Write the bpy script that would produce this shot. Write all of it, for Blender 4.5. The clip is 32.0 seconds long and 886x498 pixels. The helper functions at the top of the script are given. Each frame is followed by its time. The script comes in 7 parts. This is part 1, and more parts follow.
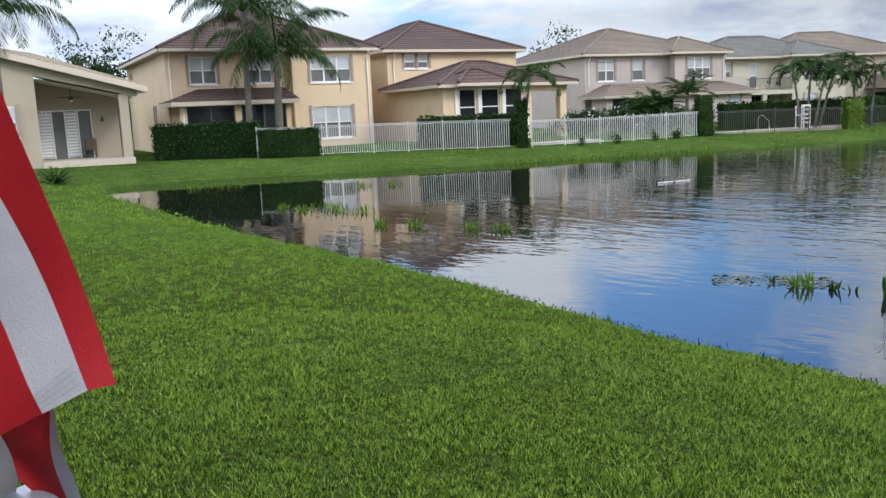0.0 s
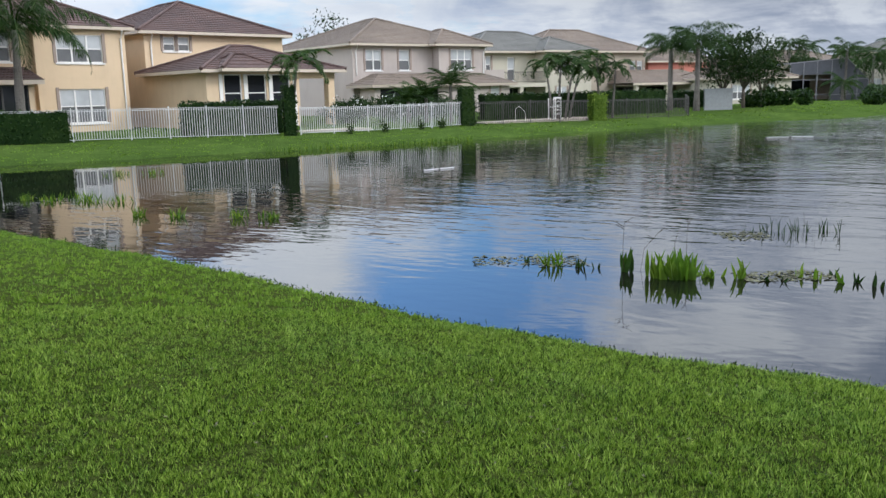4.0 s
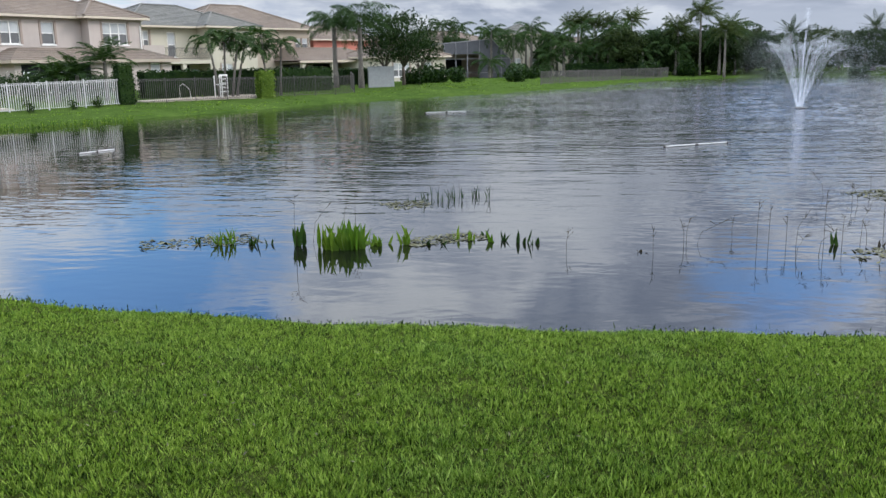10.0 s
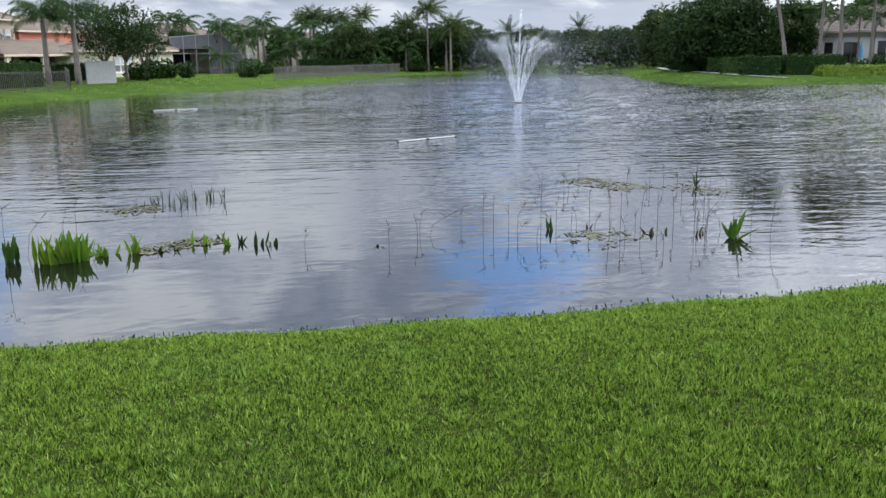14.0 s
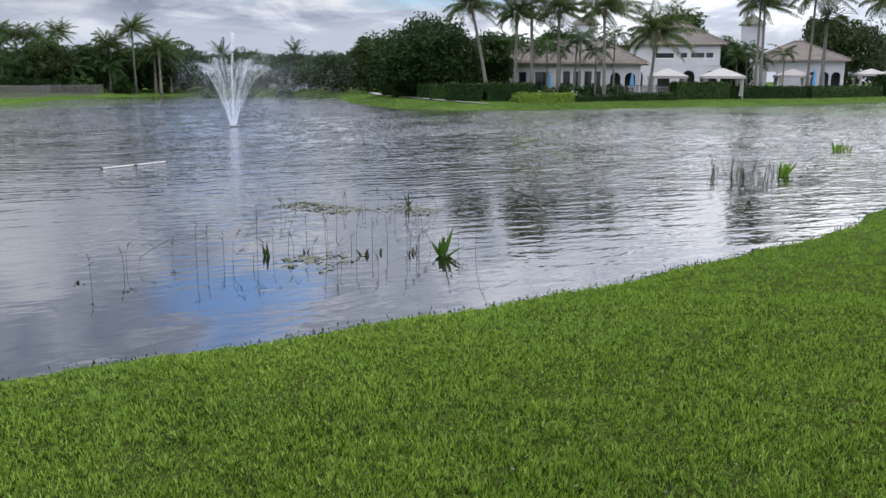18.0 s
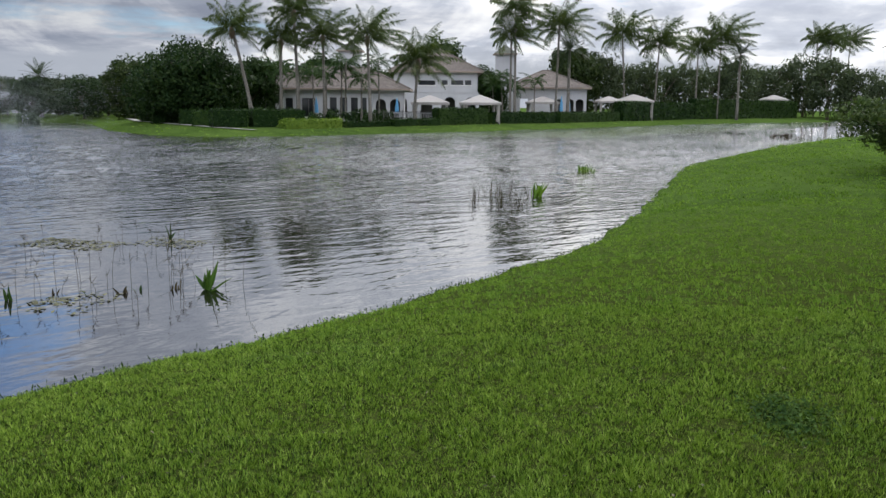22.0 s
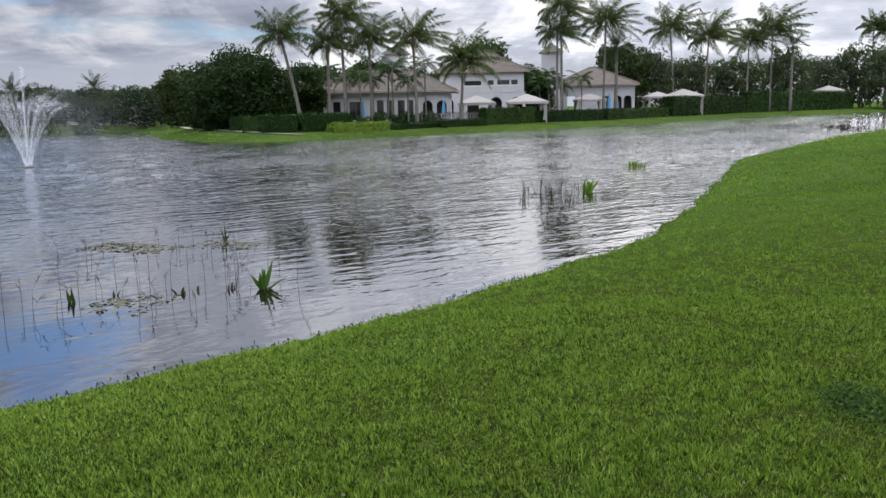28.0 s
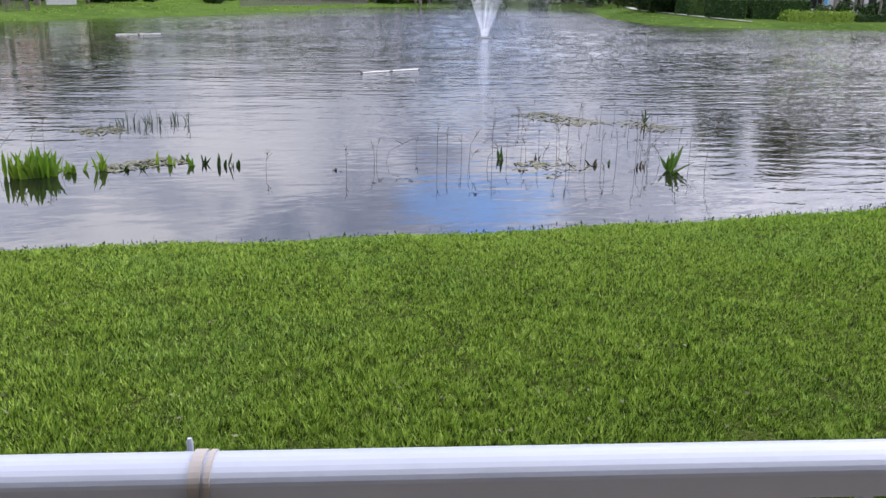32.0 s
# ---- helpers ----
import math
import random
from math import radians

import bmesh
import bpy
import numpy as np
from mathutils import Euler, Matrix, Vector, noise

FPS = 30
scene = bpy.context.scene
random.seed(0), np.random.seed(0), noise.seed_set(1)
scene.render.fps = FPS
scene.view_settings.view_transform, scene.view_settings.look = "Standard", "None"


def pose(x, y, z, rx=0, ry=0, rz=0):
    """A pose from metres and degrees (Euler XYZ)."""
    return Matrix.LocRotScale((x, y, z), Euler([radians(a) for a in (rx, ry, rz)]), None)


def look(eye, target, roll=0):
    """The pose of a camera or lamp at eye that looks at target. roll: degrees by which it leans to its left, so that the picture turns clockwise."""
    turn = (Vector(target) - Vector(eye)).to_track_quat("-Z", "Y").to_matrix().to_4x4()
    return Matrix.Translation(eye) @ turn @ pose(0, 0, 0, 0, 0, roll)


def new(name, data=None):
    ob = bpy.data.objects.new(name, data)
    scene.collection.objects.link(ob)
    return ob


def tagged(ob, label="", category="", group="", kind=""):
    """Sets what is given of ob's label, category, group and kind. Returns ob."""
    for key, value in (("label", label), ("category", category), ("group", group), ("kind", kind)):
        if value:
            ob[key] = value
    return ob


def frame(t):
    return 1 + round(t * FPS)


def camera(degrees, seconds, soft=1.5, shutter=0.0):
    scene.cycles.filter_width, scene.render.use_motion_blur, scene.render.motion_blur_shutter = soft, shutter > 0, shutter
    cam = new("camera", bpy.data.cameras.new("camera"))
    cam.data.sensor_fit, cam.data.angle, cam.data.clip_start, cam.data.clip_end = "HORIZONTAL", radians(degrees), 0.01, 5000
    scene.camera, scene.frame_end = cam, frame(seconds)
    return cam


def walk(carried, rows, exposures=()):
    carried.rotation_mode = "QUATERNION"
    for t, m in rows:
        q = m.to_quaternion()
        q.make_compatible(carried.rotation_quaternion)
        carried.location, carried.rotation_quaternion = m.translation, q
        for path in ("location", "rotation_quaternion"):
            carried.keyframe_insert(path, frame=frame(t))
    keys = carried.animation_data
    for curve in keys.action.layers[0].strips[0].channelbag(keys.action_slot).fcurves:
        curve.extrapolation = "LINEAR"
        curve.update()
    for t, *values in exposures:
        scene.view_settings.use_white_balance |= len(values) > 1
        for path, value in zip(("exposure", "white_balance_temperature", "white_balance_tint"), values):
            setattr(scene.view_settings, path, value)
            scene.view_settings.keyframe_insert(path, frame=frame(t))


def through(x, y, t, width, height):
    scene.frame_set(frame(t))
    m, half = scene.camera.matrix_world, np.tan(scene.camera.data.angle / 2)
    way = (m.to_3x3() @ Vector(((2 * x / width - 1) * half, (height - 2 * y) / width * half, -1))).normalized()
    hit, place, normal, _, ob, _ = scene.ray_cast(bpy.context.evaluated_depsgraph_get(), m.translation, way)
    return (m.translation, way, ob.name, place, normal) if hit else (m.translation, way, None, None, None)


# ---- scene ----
def aim(x, y, z, yaw, pitch, roll):
    """Camera pose from a place and turns: yaw to the left of +y, pitch up, roll as look()."""
    a, p = radians(yaw), radians(pitch)
    ahead = Vector((-math.sin(a) * math.cos(p), math.cos(a) * math.cos(p), math.sin(p)))
    return look((x, y, z), Vector((x, y, z)) + ahead * 10, roll)


# ---- camera and its walk ----
cam = camera(55.23, 32.0, soft=1.5)
walk(cam, [
    (0, aim(-0.170, 0.289, 2.488, 14.33, -9.14, -2.49)),
    (0.5, aim(-0.175, 0.270, 2.498, 13.35, -9.09, -2.31)),
    (1, aim(-0.166, 0.250, 2.510, 11.43, -9.11, -2.01)),
    (1.5, aim(-0.148, 0.242, 2.503, 8.19, -9.25, -1.60)),
    (2, aim(-0.150, 0.239, 2.495, 6.39, -9.42, -1.48)),
    (2.5, aim(-0.132, 0.252, 2.477, 4.18, -9.65, -1.42)),
    (3, aim(-0.119, 0.261, 2.470, 2.66, -9.95, -1.39)),
    (3.5, aim(-0.099, 0.282, 2.460, 0.76, -10.23, -1.32)),
    (5.5, aim(-0.060, 0.253, 2.458, -5.87, -10.80, -1.72)),
    (6, aim(-0.055, 0.219, 2.465, -7.68, -10.93, -1.61)),
    (6.5, aim(-0.049, 0.206, 2.466, -9.75, -11.09, -1.46)),
    (7, aim(-0.070, 0.141, 2.482, -11.16, -11.22, -1.37)),
    (7.5, aim(-0.084, 0.092, 2.490, -12.76, -11.39, -1.39)),
    (8, aim(-0.095, 0.068, 2.503, -14.98, -11.54, -1.25)),
    (8.5, aim(-0.091, 0.051, 2.489, -17.32, -11.71, -1.08)),
    (9, aim(-0.065, 0.091, 2.475, -19.26, -11.85, -1.06)),
    (9.5, aim(-0.037, 0.130, 2.449, -21.09, -12.07, -1.10)),
    (10, aim(-0.009, 0.153, 2.437, -22.85, -12.34, -1.07)),
    (10.5, aim(-0.006, 0.145, 2.459, -25.15, -12.44, -0.74)),
    (11, aim(-0.001, 0.144, 2.455, -27.14, -12.45, -0.69)),
    (11.5, aim(0.014, 0.139, 2.457, -28.53, -12.52, -0.94)),
    (12, aim(0.018, 0.131, 2.468, -29.38, -12.64, -1.18)),
    (12.5, aim(0.009, 0.106, 2.463, -31.13, -12.67, -1.07)),
    (13, aim(0.013, 0.076, 2.482, -34.18, -12.75, -0.81)),
    (13.5, aim(0.026, 0.065, 2.491, -37.48, -12.85, -0.67)),
    (14, aim(0.038, 0.058, 2.491, -40.35, -12.91, -0.66)),
    (14.5, aim(0.030, 0.032, 2.509, -43.61, -12.98, -0.52)),
    (16.5, aim(0.012, -0.062, 2.544, -52.19, -11.73, -0.10)),
    (17, aim(0.033, -0.068, 2.536, -54.63, -11.50, -0.02)),
    (17.5, aim(0.072, -0.048, 2.523, -56.96, -11.49, 0.28)),
    (18, aim(0.111, -0.036, 2.519, -59.15, -11.40, 0.45)),
    (18.5, aim(0.096, -0.063, 2.540, -62.04, -11.09, 0.53)),
    (19, aim(0.108, -0.073, 2.542, -64.76, -10.67, 0.17)),
    (19.5, aim(0.106, -0.088, 2.553, -67.30, -10.46, 0.07)),
    (20, aim(0.111, -0.110, 2.550, -68.53, -10.36, -0.11)),
    (20.5, aim(0.109, -0.114, 2.566, -69.21, -10.37, -0.14)),
    (21, aim(0.096, -0.129, 2.569, -71.00, -10.17, 0.16)),
    (21.5, aim(0.093, -0.139, 2.576, -73.09, -9.87, 0.45)),
    (22, aim(0.116, -0.130, 2.565, -74.52, -9.59, 0.58)),
    (22.5, aim(0.192, -0.097, 2.556, -77.06, -9.11, 0.64)),
    (23, aim(0.201, -0.106, 2.555, -79.37, -8.76, 0.49)),
    (23.5, aim(0.189, -0.137, 2.554, -80.94, -8.59, 0.28)),
    (24, aim(0.174, -0.151, 2.566, -82.60, -8.55, 0.23)),
    (24.5, aim(0.131, -0.186, 2.578, -83.44, -8.30, 0.08)),
    (26.5, aim(-0.039, -0.110, 2.567, -83.01, -8.26, -0.38)),
    (27, aim(-0.058, -0.100, 2.579, -79.07, -8.37, -0.76)),
    (27.5, aim(0.085, -0.119, 2.496, -75.13, -8.40, -0.88)),
    (28, aim(0.123, -0.075, 2.487, -71.18, -9.49, -1.01)),
    (28.5, aim(0.139, -0.005, 2.452, -64.00, -14.49, -0.29)),
    (29, aim(0.139, 0.004, 2.452, -54.41, -17.25, 0.28)),
    (29.5, aim(0.118, -0.114, 2.430, -47.45, -18.99, 0.94)),
    (30, aim(-0.004, -0.195, 2.455, -46.52, -19.85, 0.66)),
    (30.5, aim(-0.050, -0.342, 2.432, -44.43, -18.41, 0.47)),
    (31, aim(-0.203, -0.464, 2.464, -44.01, -17.43, 1.50)),
    (31.5, aim(-0.271, -0.565, 2.481, -43.17, -17.22, 1.52)),
    (32, aim(-0.303, -0.600, 2.497, -42.77, -17.16, 1.30)),
], exposures=[(0.0, -0.12, 5800, 10), (6.0, -0.16, 5800, 10), (10.0, -0.04, 5850, 10), (13.0, 0.18, 5900, 10), (18.0, 0.08, 6000, 12), (20.0, -0.12, 6050, 12), (23.0, -0.25, 6150, 10), (27.0, -0.22, 6150, 10), (28.2, -0.04, 6100, 13), (29.0, 0.34, 6000, 13), (30.0, 0.47, 6050, 19), (32.0, 0.42, 6050, 19)])

# ---- sky, sun ----
SUN_YAW, SUN_UP = -104.0, 34.0
world = bpy.data.worlds.new("sky")
scene.world = world
world.use_nodes = True


class Nodes:
    """Short hand for building node trees."""

    def __init__(self, tree):
        self.tree = tree
        tree.nodes.clear()

    def add(self, kind, ins=None, **props):
        n = self.tree.nodes.new(kind)
        if "operation" in props:
            n.operation = props["operation"]
        if "data_type" in props:
            n.data_type, n.blend_type = props["data_type"], props["blend_type"]
        if "bands_direction" in props:
            n.bands_direction = props["bands_direction"]
        if "rotation_type" in props:
            n.rotation_type = props["rotation_type"]
        for k, v in (ins or {}).items():
            if isinstance(v, bpy.types.NodeSocket):
                self.tree.links.new(v, n.inputs[k])
            else:
                n.inputs[k].default_value = v
        return n

    def math(self, op, a, b=0.0, c=0.0):
        return self.add("ShaderNodeMath", {0: a, 1: b, 2: c}, operation=op).outputs[0]

    def vmath(self, op, a, b=(0, 0, 0)):
        return self.add("ShaderNodeVectorMath", {0: a, 1: b}, operation=op)

    def noise(self, vec, scale, detail=3.0, rough=0.55, distort=0.0):
        return self.add("ShaderNodeTexNoise", {"Vector": vec, "Scale": scale, "Detail": detail, "Roughness": rough, "Distortion": distort}).outputs[0]

    def ramp(self, fac, stops):
        n = self.add("ShaderNodeValToRGB", {0: fac})
        el = n.color_ramp.elements
        while len(el) < len(stops):
            el.new(0.5)
        for e, (p, c) in zip(el, stops):
            e.position = p
            e.color = (*c, 1) if len(c) == 3 else c
        return n.outputs[0]

    def span(self, v, a, b, c=0.0, d=1.0):
        return self.add("ShaderNodeMapRange", {0: v, 1: a, 2: b, 3: c, 4: d}).outputs[0]

    def mix(self, fac, a, b, blend="MIX"):
        return self.add("ShaderNodeMix", {0: fac, 6: a, 7: b}, data_type="RGBA", blend_type=blend).outputs[2]


def c4(c):
    return (*c, 1.0)


w = Nodes(world.node_tree)
air = w.add("ShaderNodeTexSky")
air.sky_type, air.sun_disc, air.sun_elevation, air.sun_rotation = "NISHITA", False, radians(SUN_UP), radians(-SUN_YAW)
air.air_density, air.dust_density, air.ozone_density = 1.2, 1.0, 1.4
sky = w.mix(1.0, air.outputs[0], c4((0.125, 0.165, 0.225)), "MULTIPLY")
way = w.add("ShaderNodeTexCoord").outputs["Generated"]
sep = w.add("ShaderNodeSeparateXYZ", {0: way})
up = w.math("MAXIMUM", sep.outputs[2], 0.0)
over = w.math("ADD", up, 0.11)
flat = w.add("ShaderNodeCombineXYZ", {0: w.math("DIVIDE", sep.outputs[0], over), 1: w.math("DIVIDE", sep.outputs[1], over), 2: 3.7}).outputs[0]
big = w.noise(flat, 0.5, 7.0, 0.56, 0.3)
fine = w.noise(flat, 1.9, 6.0, 0.6)
puff = w.noise(w.vmath("MULTIPLY", way, (1, 1, 2.2)).outputs[0], 7.0, 7.0, 0.58, 0.5)
sun_way = Vector((-math.sin(radians(SUN_YAW)) * math.cos(radians(SUN_UP)), math.cos(radians(SUN_YAW)) * math.cos(radians(SUN_UP)), math.sin(radians(SUN_UP))))
near_sun = w.math("MAXIMUM", w.vmath("DOT_PRODUCT", way, tuple(sun_way)).outputs["Value"], 0.0)
glow = w.math("POWER", near_sun, 4.5)
thick = w.math("ADD", big, w.math("MULTIPLY", w.math("SUBTRACT", fine, 0.5), 0.35))
# gaps in the cloud deck
for yaw, lift, wide, deep in ((-4, 16, 0.990, 0.33), (-44, 17, 0.993, 0.29), (38, 26, 0.985, 0.22), (20, 8, 0.985, 0.24), (2, 8, 0.993, 0.20), (62, 8, 0.975, 0.20)):
    gap_way = (-math.sin(radians(yaw)) * math.cos(radians(lift)), math.cos(radians(yaw)) * math.cos(radians(lift)), math.sin(radians(lift)))
    at_gap = w.math("ADD", w.vmath("DOT_PRODUCT", way, gap_way).outputs["Value"], w.math("MULTIPLY", w.math("SUBTRACT", puff, 0.5), 0.035))
    thick = w.math("SUBTRACT", thick, w.span(at_gap, wide - 0.012, wide + 0.010, 0.0, deep))
cover = w.span(thick, 0.20, 0.36)
tone = w.math("ADD", w.math("MULTIPLY", puff, 0.65), w.math("MULTIPLY", fine, 0.35))
cloud = w.ramp(tone, [(0.38, (0.30, 0.34, 0.44)), (0.46, (0.44, 0.48, 0.57)), (0.52, (0.72, 0.74, 0.80)), (0.59, (1.08, 1.08, 1.06))])
pale = w.ramp(tone, [(0.40, (0.62, 0.69, 0.83)), (0.50, (0.86, 0.89, 0.95)), (0.58, (1.08, 1.08, 1.07))])
cloud = w.mix(w.span(sep.outputs[0], 0.12, 0.62, 0.95, 0.0), cloud, pale)
# sunlit heads of the larger clouds
for yaw, lift, wide, gain in ((10, 11, 0.9965, 0.9), (-30, 10, 0.9985, 0.7), (-35, 6, 0.9985, 0.5), (24, 4, 0.992, 0.7), (3, 5, 0.995, 0.6)):
    head_way = (-math.sin(radians(yaw)) * math.cos(radians(lift)), math.cos(radians(yaw)) * math.cos(radians(lift)), math.sin(radians(lift)))
    at_head = w.math("ADD", w.vmath("DOT_PRODUCT", way, head_way).outputs["Value"], w.math("MULTIPLY", w.math("SUBTRACT", puff, 0.5), 0.016))
    lit = w.span(at_head, wide - 0.004, wide + 0.002, 0.0, gain)
    cloud = w.mix(lit, cloud, c4((1.05, 1.05, 1.04)))
    cover = w.math("MAXIMUM", cover, w.math("MINIMUM", w.math("MULTIPLY", lit, 1.4), 1.0))
cloud = w.mix(1.0, cloud, w.mix(glow, c4((1, 1, 1)), c4((4.0, 3.85, 3.6))), "MULTIPLY")
cloud = w.mix(w.math("MULTIPLY", glow, 0.5), cloud, c4((1.9, 1.84, 1.74)))
seen = w.mix(cover, sky, cloud)
rise = w.math("ADD", sep.outputs[2], w.math("MULTIPLY", w.math("SUBTRACT", puff, 0.5), 0.10))
side = w.span(sep.outputs[0], 0.25, 0.65, 0.35, 0.9)
low = w.math("MULTIPLY", w.span(rise, 0.042, 0.066, 1.0, 0.0), side)
seen = w.mix(low, seen, c4((0.80, 0.83, 0.88)))
seen = w.mix(1.0, seen, w.ramp(sep.outputs[2], [(0.05, (0.74, 0.74, 0.74)), (0.10, (0.62, 0.62, 0.62)), (0.15, (0.92, 0.92, 0.92)), (0.28, (1.50, 1.50, 1.50)), (0.50, (1.80, 1.80, 1.80))]), "MULTIPLY")
seen = w.mix(1.0, seen, w.ramp(w.span(sep.outputs[0], -0.7, 0.9), [(0.0, (1.8, 1.8, 1.78)), (0.375, (1.35, 1.35, 1.33)), (0.6, (1.0, 1.0, 1.0)), (0.88, (0.89, 0.90, 0.93)), (1.0, (0.96, 0.96, 0.96))]), "MULTIPLY")
back = w.add("ShaderNodeBackground", {0: seen, 1: 1.0})
w.tree.links.new(back.outputs[0], w.add("ShaderNodeOutputWorld").inputs[0])

sun_data = bpy.data.lights.new("sun", "SUN")
sun_data.energy, sun_data.angle, sun_data.color = 1.9, radians(10), (1.0, 0.93, 0.84)
sun = new("sun", sun_data)
sun.matrix_world = look(sun_way * 200, (0, 0, 0))

# ---- materials ----


def material(name):
    m = bpy.data.materials.new(name)
    m.use_nodes = True
    return m, Nodes(m.node_tree)


def finish(n, base, rough=0.6, bump=None, strength=0.3, dist=0.02, metal=0.0, spec=0.5, **more):
    ins = {"Base Color": base, "Roughness": rough, "Metallic": metal, "Specular IOR Level": spec}
    ins.update(more)
    if bump is not None:
        ins["Normal"] = n.add("ShaderNodeBump", {"Strength": strength, "Distance": dist, "Height": bump}).outputs[0]
    b = n.add("ShaderNodeBsdfPrincipled", ins)
    n.tree.links.new(b.outputs[0], n.add("ShaderNodeOutputMaterial").inputs[0])
    return b


def where(n):
    return n.add("ShaderNodeNewGeometry").outputs["Position"]


def plain(name, color, rough=0.6, scale=6.0, vary=0.15, bump=0.15, metal=0.0, dist=0.01):
    """A painted, plastered or moulded surface: soft blotches, fine grain."""
    m, n = material(name)
    p = where(n)
    a, b = n.noise(p, scale, 4.0), n.noise(p, scale * 9, 3.0)
    f = n.math("ADD", n.math("MULTIPLY", a, 0.65), n.math("MULTIPLY", b, 0.35))
    lo = tuple(max(0, v * (1 - vary)) for v in color)
    hi = tuple(min(1, v * (1 + vary)) for v in color)
    finish(n, n.ramp(f, [(0.3, lo), (0.7, hi)]), rough, b, bump, dist, metal)
    return m


def stucco(name, color):
    m, n = material(name)
    p = where(n)
    tall = n.vmath("MULTIPLY", p, (1, 1, 0.15)).outputs[0]
    a, b, c = n.noise(p, 0.5, 4.0), n.noise(p, 30.0, 3.0), n.noise(tall, 3.0, 4.0, 0.65)
    f = n.math("ADD", n.math("MULTIPLY", a, 0.72), n.math("MULTIPLY", c, 0.28))
    col = n.ramp(f, [(0.3, tuple(v * 0.88 for v in color)), (0.5, color), (0.7, tuple(min(1, v * 1.06) for v in color))])
    finish(n, col, 0.88, b, 0.5, 0.01)
    return m


def tiles(name, dark, light):
    """Concrete roof tiles: colour by course and patch, ribs across."""
    m, n = material(name)
    p = where(n)
    tex = n.add("ShaderNodeTexCoord").outputs["Object"]
    a, b, c = n.noise(p, 0.35, 4.0), n.noise(p, 2.6, 4.0, 0.7), n.noise(p, 11.0, 2.0)
    f = n.math("ADD", n.math("MULTIPLY", a, 0.35), n.math("ADD", n.math("MULTIPLY", b, 0.4), n.math("MULTIPLY", c, 0.25)))
    ribs = n.add("ShaderNodeTexWave", {"Vector": tex, "Scale": 3.2, "Distortion": 0.0}, bands_direction="DIAGONAL").outputs["Fac"]
    finish(n, n.ramp(f, [(0.32, dark), (0.55, tuple((x + y) / 2 for x, y in zip(dark, light))), (0.72, light)]), 0.8, n.math("ADD", n.math("MULTIPLY", ribs, 0.6), c), 0.7, 0.05)
    return m


def leafy(name, dark, mid, light, rough=0.5, through=0.25, scale=0.35):
    """Leaves: each leaf its own tint, and patches over the whole plant."""
    m, n = material(name)
    g = n.add("ShaderNodeNewGeometry")
    own = g.outputs["Random Per Island"]
    patch = n.noise(g.outputs["Position"], scale, 3.0)
    f = n.math("ADD", n.math("MULTIPLY", own, 0.55), n.math("MULTIPLY", patch, 0.45))
    col = n.ramp(f, [(0.15, dark), (0.5, mid), (0.85, light)])
    b = n.add("ShaderNodeBsdfPrincipled", {"Base Color": col, "Roughness": rough, "Specular IOR Level": 0.06})
    t = n.add("ShaderNodeBsdfTranslucent", {0: n.mix(1.0, col, c4((1.3, 1.5, 0.6)), "MULTIPLY")})
    mx = n.add("ShaderNodeMixShader", {0: through, 1: b.outputs[0], 2: t.outputs[0]})
    n.tree.links.new(mx.outputs[0], n.add("ShaderNodeOutputMaterial").inputs[0])
    return m


def bark(name, dark, light, rings=0.0):
    m, n = material(name)
    p = n.add("ShaderNodeTexCoord").outputs["Object"]
    a, b = n.noise(p, 2.0, 4.0), n.noise(n.vmath("MULTIPLY", p, (1, 1, 0.3)).outputs[0], 14.0, 4.0)
    f = n.math("ADD", n.math("MULTIPLY", a, 0.5), n.math("MULTIPLY", b, 0.5))
    h = b
    if rings:
        ring = n.add("ShaderNodeTexWave", {"Vector": p, "Scale": rings, "Distortion": 1.5, "Detail": 2.0}, bands_direction="Z").outputs["Fac"]
        f = n.math("ADD", n.math("MULTIPLY", f, 0.75), n.math("MULTIPLY", ring, 0.25))
        h = n.math("ADD", b, ring)
    finish(n, n.ramp(f, [(0.3, dark), (0.7, light)]), 0.9, h, 0.6, 0.03)
    return m


